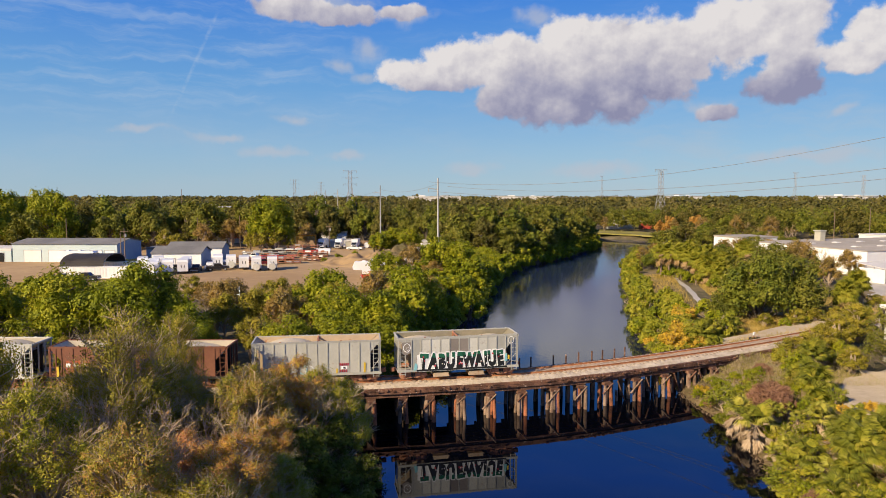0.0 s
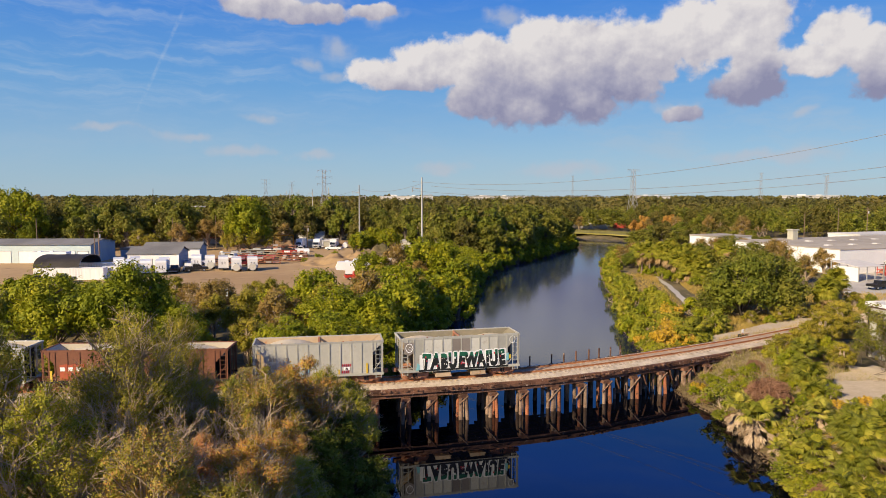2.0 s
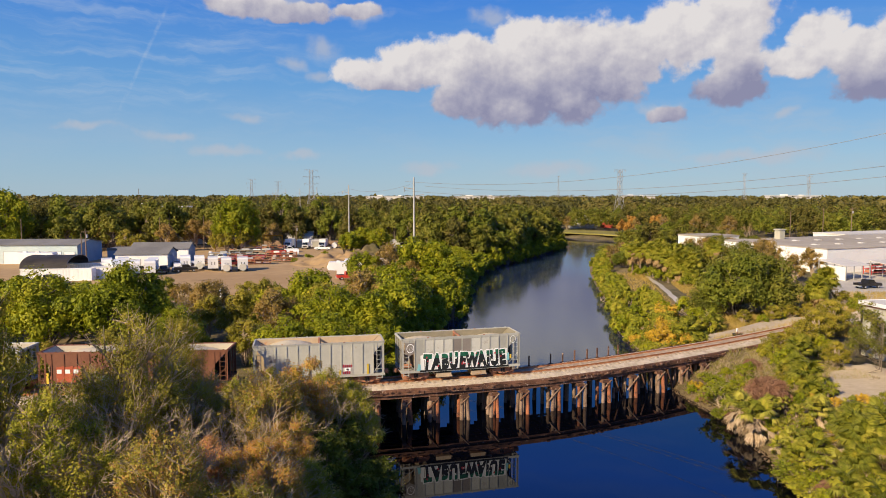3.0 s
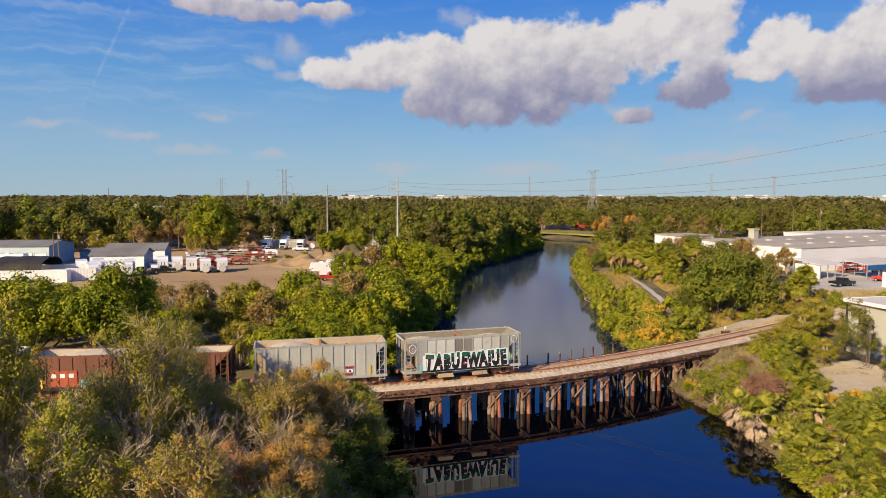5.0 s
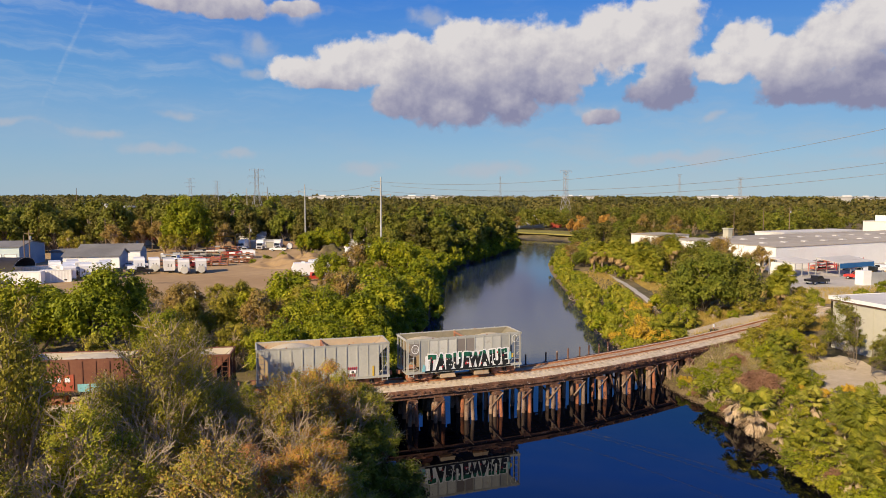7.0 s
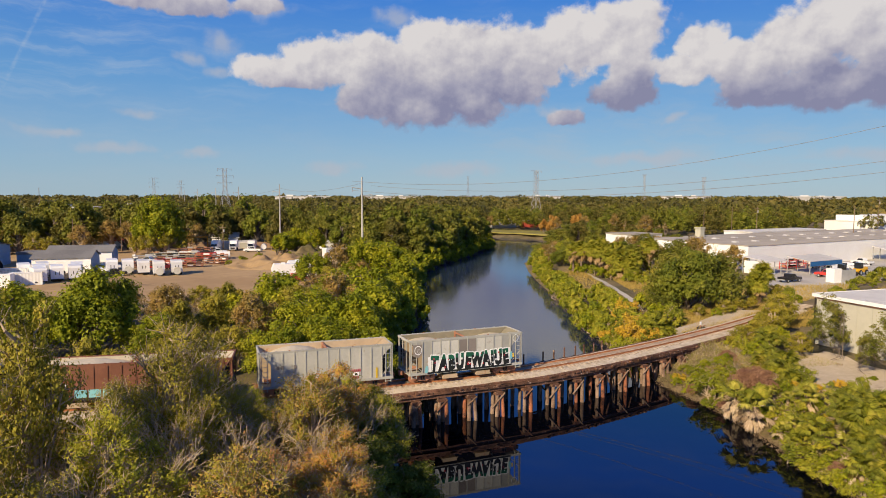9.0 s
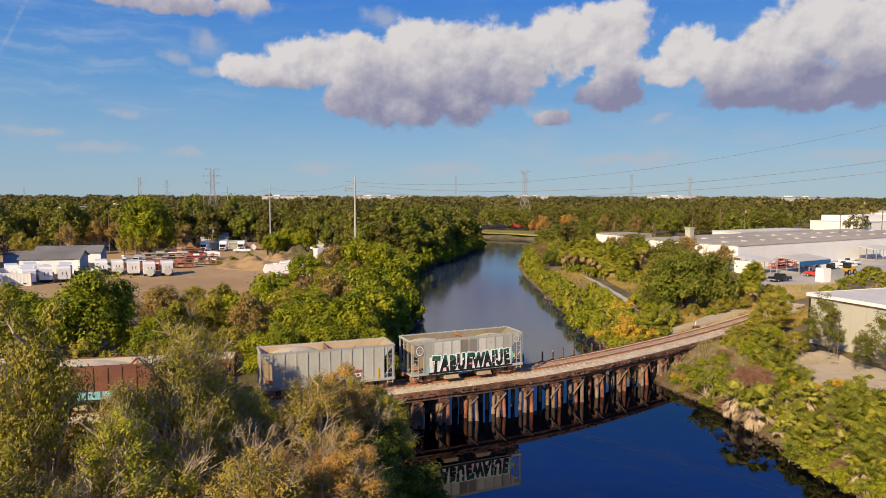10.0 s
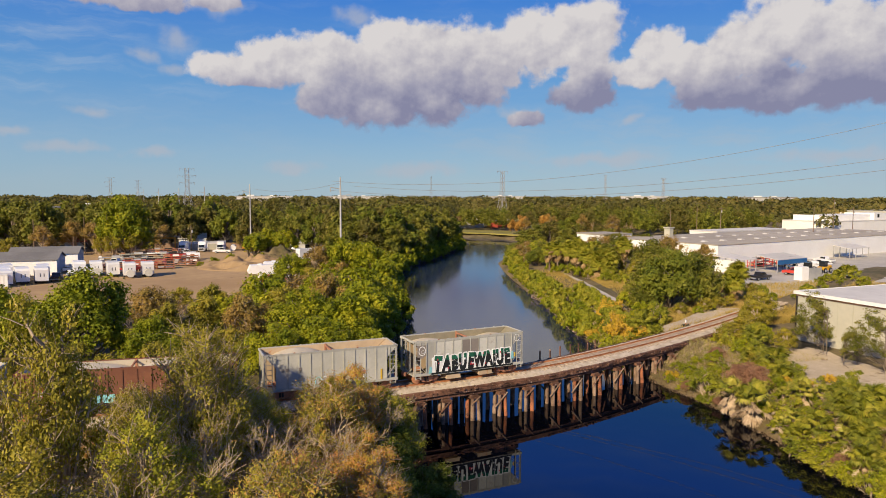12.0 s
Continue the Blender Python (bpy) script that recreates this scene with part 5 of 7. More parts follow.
def build_caravan(label, length=6.0, height=3.3, tank=False):
    c = thing("travel_trailer", label, "trailer", I4, "white trailers in a row")
    hl = length / 2
    part("body", Build().extrude([(-hl, 0.62), (hl - 0.1, 0.62), (hl, 1.0), (hl - 0.15, height - 0.35), (hl - 0.5, height), (-hl + 0.3, height), (-hl, height - 0.4)], (-1.2, 1.2), I4), PAINTWHITE, c)
    for yy in (-0.38, 0.30):
        part("vent_slot", Build().box(hl - 0.06, hl + 0.02, yy, yy + 0.14, 1.5, 2.2, Matrix.Rotation(math.pi, 4, "Z")), BLACKSTEEL, c)
    part("window", Build().box(-hl * 0.4, hl * 0.4, -1.215, -1.203, 1.5, 2.1), GLASS, c)
    part("stripe", Build().box(-hl + 0.1, hl - 0.2, -1.21, -1.203, 0.95, 1.1), BLUEWALL, c)
    part("chassis", Build().box(-hl, hl + 0.9, -0.5, 0.5, 0.42, 0.6).box(-hl - 0.25, -hl, -1.1, 1.1, 0.45, 0.62), BLACKSTEEL, c)
    if tank:
        g = Build()
        g.tube((-hl - 1.3, 0, 1.1), (-hl - 0.3, 0, 1.1), 0.85, n=18)
        part("tank", g, CARPALE, c, "cream round tank")
    wheels(c, (-0.5, 0.4), 1.15, 0.36)
    return c


def build_fifth_wheel(label):
    c = thing("fifth_wheel_trailer", label, "trailer", I4, "camping trailers")
    part("body", Build().extrude([(-5, 0.75), (3.0, 0.75), (3.0, 1.7), (5.0, 1.8), (5.15, 2.3), (4.6, 3.55), (-4.8, 3.6), (-5, 3.3)], (-1.25, 1.25), I4), PAINTWHITE, c)
    for x0, x1 in ((-3.8, -2.4), (-0.9, 0.6), (2.0, 2.9)):
        part("window", Build().box(x0, x1, -1.265, -1.253, 1.7, 2.5), GLASS, c)
    part("roof_vent", Build().box(-1, -0.2, -0.4, 0.4, 3.6, 3.85), PAINTWHITE, c)
    part("roof_vent", Build().box(2.2, 3.0, -0.4, 0.4, 3.55, 3.8), PAINTWHITE, c)
    part("slide_out", Build().box(-2.2, -1.0, -1.5, -1.25, 1.0, 3.0), PAINTWHITE, c)
    part("chassis", Build().box(-5, 3, -0.6, 0.6, 0.5, 0.74), BLACKSTEEL, c)
    wheels(c, (-1.9, -1.0), 1.2, 0.4)
    return c


G = LAND + 0.06
white_pick = build_pickup(PAINTWHITE, "white pickup truck parked on dirt")
white_pick.matrix_basis = spin(-94.5, 184, G, 170)
for x, y, a in ((-52, 186, 10), (-55, 196, 160), (112, 142, 100), (121, 147, 95), (127, 150, 95), (135, 157, 100), (-61, 181, 20), (-58.6, 168.2, 100), (-40, 222, 5), (-30, 228, 170)):
    copy_thing(white_pick, spin(x, y, G, a))
black_pick = build_pickup(PAINTBLACK, "black pickup truck parked on the concrete lot")
black_pick.matrix_basis = spin(89.5, 128.5, G, 14)
copy_thing(black_pick, spin(-82, 143.5, G, 12))
copy_thing(black_pick, spin(-69.5, 168, G, 60))
copy_thing(black_pick, spin(-60.4, 163.6, G, 100))
copy_thing(black_pick, spin(-56.0, 166.0, G, 20))
copy_thing(black_pick, spin(-78, 146.0, G, 4))
red_pick = build_pickup(PAINTRED, "red pickup truck among stored goods")
red_pick.matrix_basis = spin(-48, 178, G, 40)
for x, y, a in ((104, 134, 120), (-15.5, 148.6, 15), (117, 152, 30)):
    copy_thing(red_pick, spin(x, y, G, a))
lorry = build_box_truck("white box truck parked nose-out at the end of the yard")
lorry.matrix_basis = spin(-42.5, 236, G, -95)
for x, y, a in ((-36.6, 235.5, -92), (-30.8, 235, -94)):
    copy_thing(lorry, spin(x, y, G, a))
van = build_caravan("white enclosed trailer with two dark rear slots on dirt")
van.matrix_basis = spin(-66.0, 160.5, G, 110)
for x, y, a in ((-62.6, 161.0, 109), (-58.2, 173.0, 107), (-50.6, 170.0, 106), (-70, 162, 111), (-74.5, 166, 113), (-68.2, 156.4, 118), (-63.8, 166.4, 108), (-71.6, 168.4, 112)):
    copy_thing(van, spin(x, y, G, a))
tank_van = build_caravan("white trailer with a round cream tank at its tail", 4.6, 3.3, True)
tank_van.matrix_basis = spin(-46.6, 167.0, G, 105)
copy_thing(tank_van, spin(-43.0, 168.4, G, 104))
copy_thing(tank_van, spin(-54.6, 172.4, G, 107))
rv = build_fifth_wheel("white fifth-wheel camping trailer at the edge of the yard")
rv.matrix_basis = spin(-15.5, 152.8, G, 188)
copy_thing(rv, spin(-12.5, 159.0, G, 185))
copy_thing(rv, spin(-3.5, 196, G, 25))
copy_thing(rv, spin(-99, 181.5, G, 178))


def build_loader(x, y, turn, paint, label):
    c = thing("wheel_loader", label, "loader", spin(x, y, G, turn))
    part("body", Build().extrude([(-2.2, 0.7), (1.0, 0.7), (1.0, 1.5), (-0.4, 1.6), (-2.2, 1.9)], (-0.9, 0.9), I4), paint, c)
    part("cab", Build().box(-0.6, 0.7, -0.7, 0.7, 1.6, 2.9), GLASS, c)
    part("arm", Build().tube((0.8, 0.5, 1.3), (2.6, 0.5, 0.7), 0.12).tube((0.8, -0.5, 1.3), (2.6, -0.5, 0.7), 0.12), paint, c)
    part("bucket", Build().extrude([(2.5, 0.15), (3.5, 0.1), (2.9, 0.9), (2.5, 1.0)], (-1.1, 1.1), I4), BLACKSTEEL, c)
    wheels(c, (-1.5, 1.1), 1.15, 0.65)


build_loader(108, 134.5, 20, PAINTYELLOW, "yellow wheel loader parked on the lot")
build_loader(114.5, 136.5, 200, PAINTYELLOW, "yellow loader with its bucket down on the lot")


def rack(x, y, turn, w, d, h, material, label, shelves=3):
    c = thing("storage_rack", label, "rack", spin(x, y, G, turn))
    for px in (0, w / 2, w):
        for py in (0, d):
            part("upright", Build().box(px - 0.06, px + 0.06, py - 0.06, py + 0.06, 0, h), material, c)
    rng = random.Random(x)
    for i in range(shelves):
        z = (i + 0.6) * h / shelves
        s = part("shelf", Build().box(-0.1, w + 0.1, -0.1, d + 0.1, z, z + 0.1), material, c)
        for k in range(4):
            bx, by = w * k / 4 + rng.uniform(0, 0.4), rng.uniform(0, d * 0.4)
            part("stored_box", Build().box(bx, bx + rng.uniform(0.5, w / 4 - 0.45), by, by + rng.uniform(0.4, d * 0.55), z + 0.1, z + 0.1 + rng.uniform(0.2, 0.6)), rng.choice([RUST, STEEL, WHITEWALL, BLACKSTEEL]), s)
    return c


for x, y, a, w, d, h, mt in ((-58, 184, 4, 9, 2, 1.6, RUST), (-47, 182, 6, 8, 2.2, 1.5, RUST), (-52, 190, 0, 10, 2, 1.8, PAINTRED), (-40, 190, -8, 6, 2, 1.4, RUST), (-60, 200, 0, 12, 2, 1.8, STEEL),
                           (-44, 202, 5, 9, 2, 1.6, RUST), (-57, 212, 0, 14, 2, 1.6, CREAMWALL), (-52, 224, 0, 10, 2, 2.0, RUST), (106, 150, 18, 8, 2, 2.4, PAINTRED), (118, 156, 18, 9, 2, 2.4, PAINTRED)):
    rack(x, y, a, w, d, h, mt, "low steel rack with rusty stored goods in the yard")
bin_ = thing("scrap_bin", "red steel scrap bin on the dirt yard", "skip", spin(-43.5, 206, G, 6))
part("shell", Build().extrude([(0, 0), (4.4, 0), (4.9, 1.8), (-0.5, 1.8)], (0, 2.2), I4), PAINTRED, bin_)
part("heaped_scrap", Build().box(0.3, 4.2, 0.3, 1.9, 1.82, 2.1).box(1.2, 2.6, 0.6, 1.4, 2.1, 2.5), BLACKSTEEL, bin_)
tank = thing("water_tank", "white horizontal water tank lying on dirt", "tank", spin(-38.5, 207, G, 8))
part("drum", Build().tube((0, 0, 1.05), (3.6, 0, 1.05), 0.95, n=20), PAINTWHITE, tank)
part("cradle", Build().box(0.5, 0.8, -0.7, 0.7, 0, 0.5).box(2.8, 3.1, -0.7, 0.7, 0, 0.5), BLACKSTEEL, tank)
copy_thing(tank, spin(-27, 236, G, 90))
gantry = thing("steel_gantry", "orange steel gantry frame at the end of the yard", "gantry", spin(-52, 238, G, 2))
part("beam", Build().box(0, 7, -0.2, 0.2, 4.2, 4.7), ORANGESTEEL, gantry)
for x in (0.2, 6.8):
    part("leg", Build().box(x - 0.2, x + 0.2, -0.2, 0.2, 0, 4.2), ORANGESTEEL, gantry)
orange = thing("orange_machine", "small orange machine parked near a pole", "machine", spin(-24, 236, G, 0))
part("body", Build().box(0, 2.6, 0, 1.8, 0.5, 2.2).box(0.4, 1.6, 0.2, 1.6, 2.2, 3.0), ORANGESTEEL, orange)
part("track", Build().box(-0.2, 2.8, -0.1, 0.4, 0, 0.6).box(-0.2, 2.8, 1.4, 1.9, 0, 0.6), BLACKSTEEL, orange)


def fence(x0, y0, x1, y1, h, material, label, step=2.4):
    f = thing("board_fence", label, "fence")
    n = int(math.hypot(x1 - x0, y1 - y0) / step)
    a = math.degrees(math.atan2(y1 - y0, x1 - x0))
    panel = Build().box(0.03, step - 0.03, -0.02, 0.02, 0.05, h).box(0, 0.1, -0.06, 0.06, 0, h + 0.1).mesh("fence_panel", material)
    for i in range(n):
        part("fence_panel", panel, material, f, m=pose(x0 + (x1 - x0) * i / n, y0 + (y1 - y0) * i / n, LAND, 0, 0, a))


ruin = thing("scaffold_frame", "white-painted open frame standing among trees", "frame", spin(-32.0, 98.6, LAND - 1.3, 12))
for px in (0.0, 0.9, 1.8):
    part("upright", Build().box(px - 0.06, px + 0.06, -0.06, 0.06, 0, 6.4), INKWHITE, ruin)
for kz in range(6):
    part("panel", Build().box(0.08, 0.82, -0.03, 0.03, 2.2 + kz * 0.7, 2.75 + kz * 0.7), INKWHITE, ruin)
    part("rail", Build().box(0.9, 1.8, -0.04, 0.04, 2.0 + kz * 0.8, 2.1 + kz * 0.8), INKWHITE, ruin)

fence(-70, 252, -18, 249, 1.9, WOODFENCE, "brown board fence at the end of the yard")

# ---- poles, towers, wires ----
def steel_pole(x, y, top, label, arms=True, r=0.31, material=CONCPOLE, group="transmission poles"):
    p = thing("transmission_pole", label, "utility pole", pose(x, y, LAND), group)
    h = top - LAND
    part("shaft", Build().tube((0, 0, 0), (0, 0, h), r, r * 0.45, 10), material, p)
    if arms:
        for side, dz in ((-1, 2.6), (1, 4.1)):
            part("arm", Build().tube((0, 0, h - dz), (side * 2.1, 0, h - dz + 0.35), 0.11, 0.08, 6), STEEL, p)
            part("insulator", Build().tube((side * 2.1, 0, h - dz + 0.35), (side * 2.1, 0, h - dz - 0.6), 0.09, 0.09, 6), STEEL, p)
    return p


steel_pole(-1.1, 148.2, 24.9, "tall pale concrete transmission pole among riverside trees")
steel_pole(-21.1, 226.7, 24.4, "tall pale concrete transmission pole at the yard's end")
for x, y, t in ((-41, 305, 24.5), (-60, 384, 24.5), (-82, 470, 25), (-105, 560, 25), (-124, 650, 25)):
    steel_pole(x, y, t, "distant pale transmission pole above woods", True, 0.3)


def wooden_pole(x, y, top, label="weathered wooden utility pole", arm=True):
    p = thing("utility_pole", label, "utility pole", pose(x, y, LAND), "wooden utility poles")
    h = top - LAND
    part("shaft", Build().tube((0, 0, 0), (0, 0, h), 0.17, 0.11, 8), WOODPOLE, p)
    if arm:
        part("crossarm", Build().box(-1.1, 1.1, -0.06, 0.06, h - 0.9, h - 0.75), WOODPOLE, p)
        part("transformer", Build().tube((0.35, 0, h - 2.4), (0.35, 0, h - 1.5), 0.24, n=10), STEEL, p)


for x, y, t, arm in ((-88.5, 184, 10.8, False), (-86, 181, 12.2, True), (-115, 205, 14.0, False), (-84, 230, 13.5, False), (-72, 238, 14, False), (-128, 330, 24, False), (-40, 236, 11, True),
                     (134, 230, 15.5, False), (150, 236, 16.5, False), (158, 232, 17, True), (172, 200, 17.5, False), (243, 262, 20, True), (205, 215, 17, True)):
    wooden_pole(x, y, t, "weathered wooden utility pole", arm)


def lattice_tower(x, y, top, label, arms=3, spread=4.2, lean_w=0.11):
    p = thing("lattice_tower", label, "pylon", pose(x, y, LAND, 0, 0, 20), "power line pylons")
    h = top - LAND
    waist = h * 0.62

    def half(z):
        return spread + (1.1 - spread) * min(1, z / waist) if z < waist else 1.1

    lv = [0, h * 0.2, h * 0.37, h * 0.5, waist, h * 0.72, h * 0.81, h * 0.9, h]
    for sx, sy in ((-1, -1), (1, -1), (1, 1), (-1, 1)):
        part("leg", Build().rod([(sx * half(z), sy * half(z), z) for z in lv], lean_w), STEEL, p)
    for i, (z0, z1) in enumerate(zip(lv, lv[1:])):
        g = Build()
        a, b = half(z0), half(z1)
        for (x0, y0), (x1, y1) in (((-1, -1), (1, -1)), ((1, -1), (1, 1)), ((1, 1), (-1, 1)), ((-1, 1), (-1, -1))):
            g.tube((x0 * a, y0 * a, z0), (x1 * b, y1 * b, z1), lean_w * 0.6, n=4)
            g.tube((x1 * a, y1 * a, z0), (x0 * b, y0 * b, z1), lean_w * 0.6, n=4)
        part("bracing", g, STEEL, p)
    for i in range(arms):
        z = h - 0.3 - i * h * 0.125
        r = 4.6 if i != 1 else 5.6
        for s in (-1, 1):
            g = Build()
            g.tube((s * 1.1, 0, z), (s * r, 0, z), lean_w * 0.8, n=4).tube((s * 1.1, 0, z - 1.4), (s * r, 0, z), lean_w * 0.6, n=4).tube((s * r, 0, z), (s * r, 0, z - 1.6), 0.1, n=4)
            part("crossarm", g, STEEL, p)


lattice_tower(-64, 465, 38.4, "grey steel lattice pylon standing above the woods")
lattice_tower(144, 446, 38.4, "grey steel lattice pylon beyond the river bend", 1, 3.4)
lattice_tower(-176, 800, 40, "small distant lattice pylon on the horizon")
lattice_tower(-190, 1050, 42, "small distant lattice pylon on the horizon")
lattice_tower(470, 900, 52, "small distant lattice pylon on the horizon", 1, 3.4)
lattice_tower(430, 690, 42, "slim distant steel mast above the woods", 1, 2.2)
lattice_tower(330, 1400, 62, "small distant lattice pylon on the horizon", 1, 3.4)


def wire(ends, a, b, z0, label):
    """From the pole's head towards the east, rising after its sag."""
    (x0, y0), (x1, y1) = ends
    cu = bpy.data.curves.new("power_line", "CURVE")
    cu.dimensions, cu.bevel_depth, cu.bevel_resolution = "3D", 0.032, 0
    sp = cu.splines.new("POLY")
    n = 40
    sp.points.add(n)
    for i in range(n + 1):
        s = i / n
        sp.points[i].co = (x0 + (x1 - x0) * s, y0 + (y1 - y0) * s, z0 + a * s + b * s * s, 1)
    tmp = bpy.data.objects.new("power_line", cu)
    scene.collection.objects.link(tmp)
    bpy.context.view_layer.update()
    me = bpy.data.meshes.new_from_object(tmp.evaluated_get(bpy.context.evaluated_depsgraph_get()))
    bpy.data.objects.remove(tmp)
    me.materials.clear()
    me.materials.append(CABLE)
    tagged(new("power_line", me), label, "power line", "power lines")


wire(((-3.1, 148.2), (76, 70)), -8.2, 18.5, 22.6 + 1.4, "dark overhead power line sagging from a pole")
wire(((1.0, 148.2), (76, 70)), -8.0, 13.2, 23.0, "dark overhead power line sagging from a pole")
wire(((-3.1, 148.2), (76, 70)), -8.0, 12.4, 22.0, "dark overhead power line sagging from a pole")
wire(((-1.1, 148.2), (-21.1, 226.7)), -6.0, 5.6, 23.6, "dark overhead power line between two poles")
wire(((-21.1, 226.7), (-60, 384)), -9.0, 9.0, 23.0, "dark overhead power line between two poles")

# pale buildings far off on the horizon
def far_block(x, y, w, d, z0, z1, label, material=WHITEROOF):
    b = thing("distant_building", label, "building", pose(x, y, 0))
    part("wall", Build().box(0, w, 0, d, LAND, z1), material, b)
    part("roof", Build().box(-1, w + 1, -1, d + 1, z1, z1 + 1.0), WHITEROOF, b)
    part("roof_unit", Build().box(w * 0.2, w * 0.32, d * 0.3, d * 0.5, z1 + 1, z1 + 3), WHITEWALL, b)
    part("roof_unit", Build().box(w * 0.6, w * 0.66, d * 0.3, d * 0.5, z1 + 1, z1 + 2.6), WHITEWALL, b)


far_block(-180, 440, 40, 30, 0, 12.6, "white warehouse half hidden by far trees")
far_block(-126, 450, 20, 20, 0, 12.8, "white warehouse half hidden by far trees")
far_block(-60, 1150, 90, 40, 0, 18.5, "long white building on the horizon")
far_block(120, 1500, 130, 40, 0, 18.5, "pale low buildings on the horizon")
far_block(440, 1300, 60, 40, 0, 19.5, "pale low buildings on the horizon")
far_block(690, 1200, 90, 40, 0, 20, "pale low buildings on the horizon")
far_block(930, 1150, 110, 40, 0, 19.5, "pale low buildings on the horizon")
far_block(92, 372, 14, 8, 0, 7.0, "small white house beyond the far riverbank")
far_block(112, 376, 20, 8, 0, 6.4, "small house with a red wall beyond the far riverbank", REDROOF)

# ---- plants ----
def crown_quads(rng, radius, height, base, lobes, leaves, leaf, flat=0.75, clumps=14, droop=0.0, loose=0.42, tri=True, slim=1.0):
    """Leaves in clumps on a few lobes of a crown; gives the corners and the lobes' centres."""
    u = rng.normal(size=(lobes, 3))
    u /= np.linalg.norm(u, axis=1)[:, None]
    u[:, 2] = np.abs(u[:, 2]) * 1.25 - 0.42
    u *= rng.uniform(0.5, 1.0, (lobes, 1))
    rise = max(0.0, height - base)
    c = u * [radius * 0.82, radius * 0.82, rise * 0.60] + [0, 0, base + rise * 0.43]
    lr = radius * rng.uniform(0.14, 0.31, lobes)
    d = rng.normal(size=(lobes, clumps, 3))
    d[..., 2] = d[..., 2] * 0.8 + 0.3
    d /= np.linalg.norm(d, axis=2)[..., None]
    li = rng.integers(0, lobes, leaves)
    ci = rng.integers(0, clumps, leaves)
    dd = d[li, ci] + rng.normal(scale=loose, size=(leaves, 3))
    dd /= np.linalg.norm(dd, axis=1)[:, None]
    r = lr[li] * rng.uniform(0.35, 1.2, leaves)
    p = c[li] + dd * r[:, None] * [1, 1, min(1.0, height / radius * flat)]
    p[:, 2] -= droop * rng.random(leaves) ** 2
    keep = p[:, 2] > base * 0.3
    p, dd = p[keep], dd[keep]
    n = dd + rng.normal(scale=0.34, size=p.shape) + [0, 0, 0.2]
    n /= np.linalg.norm(n, axis=1)[:, None]
    return leaf_quads(rng, p, n, leaf, tri, slim), c, lr


def leaf_quads(rng, p, n, leaf, tri=True, slim=1.0):
    t = np.cross(n, rng.normal(size=p.shape))
    t /= np.linalg.norm(t, axis=1)[:, None] + 1e-9
    b = np.cross(n, t)
    s = leaf * rng.uniform(0.6, 1.35, (len(p), 1))
    t, b = t * s * 0.62, b * s * 0.40 * slim
    bend = n * s * 0.12
    if tri:
        return np.stack([p + t - bend, p - t * 0.8 + b * 1.1, p - t * 0.8 - b * 1.1 - bend], 1)
    return np.stack([p + t - bend, p + b, p - t - bend, p - b], 1)


def limbs(rng, centres, radii, base, girth, twigs, reach=1.0, stems=1):
    g = Build()
    top = Vector((rng.normal() * 0.2, rng.normal() * 0.2, base))
    roots = []
    for k in range(stems):
        o = Vector((rng.normal() * 0.25 * (stems > 1), rng.normal() * 0.25 * (stems > 1), -0.3))
        e = top + Vector((rng.normal() * 0.5, rng.normal() * 0.5, 0)) * (stems > 1)
        mid = (o + e) / 2 + Vector((rng.normal() * 0.12, rng.normal() * 0.12, 0))
        g.tube(o, mid, girth, girth * 0.8, 7, False)
        g.tube(mid, e, girth * 0.8, girth * 0.62, 7, False)
        roots.append(e)
    for i, (c, r) in enumerate(zip(centres, radii)):
        c = Vector(c)
        # a leader carries on through the crown; limbs leave it below their own height
        s0 = roots[i % len(roots)]
        aside = 0.25 if girth > 0.05 else 0.03
        lead = Vector((s0.x + aside * (c.x - s0.x), s0.y + aside * (c.y - s0.y), max(s0.z, c.z - 0.75 * math.hypot(c.x - s0.x, c.y - s0.y))))
        s = lead
        if lead.z > s0.z + 0.2:
            g.tube(s0, lead, girth * 0.55, girth * 0.42, 5, False)
        mid = s.lerp(c, 0.5) + Vector((rng.normal() * 0.2, rng.normal() * 0.2, -0.1 * r))
        g.tube(s, mid, girth * 0.5, girth * 0.36, 5, False)
        g.tube(mid, c, girth * 0.36, girth * 0.2, 5, False)
        for _ in range(twigs):
            d = Vector(rng.normal(size=3))
            d.z = abs(d.z) * 0.8
            d.normalize()
            e = c + d * r * rng.uniform(0.7, 1.15) * reach
            k = mid.lerp(c, rng.uniform(0.3, 1))
            h = k.lerp(e, 0.5) + Vector(rng.normal(size=3)) * 0.08 * r
            w = max(0.022, girth * 0.2)
            g.tube(k, h, w, w * 0.7, 3, False)
            g.tube(h, e, w * 0.7, w * 0.25, 3, False)
    return g


def make_tree(name, label, category, leafmat, radius, height, base, leaves, leaf, seed, lobes=11, girth=0.22, twigs=5, bark=BARK, stems=1, group="", reach=1.0, flat=0.75, droop=0.0, loose=0.42, tri=True, slim=1.0):
    rng = np.random.default_rng(seed)
    q, c, lr = crown_quads(rng, radius, height, base, lobes, leaves, leaf, flat, droop=droop, loose=loose, tri=tri, slim=slim)
    t = thing(name, label, category, I4, group)
    part("trunk", limbs(rng, c, lr, base, girth, twigs, reach, stems), bark, t, smooth=True)
    part("crown", quads_mesh("crown", q, leafmat), leafmat, t)
    return t


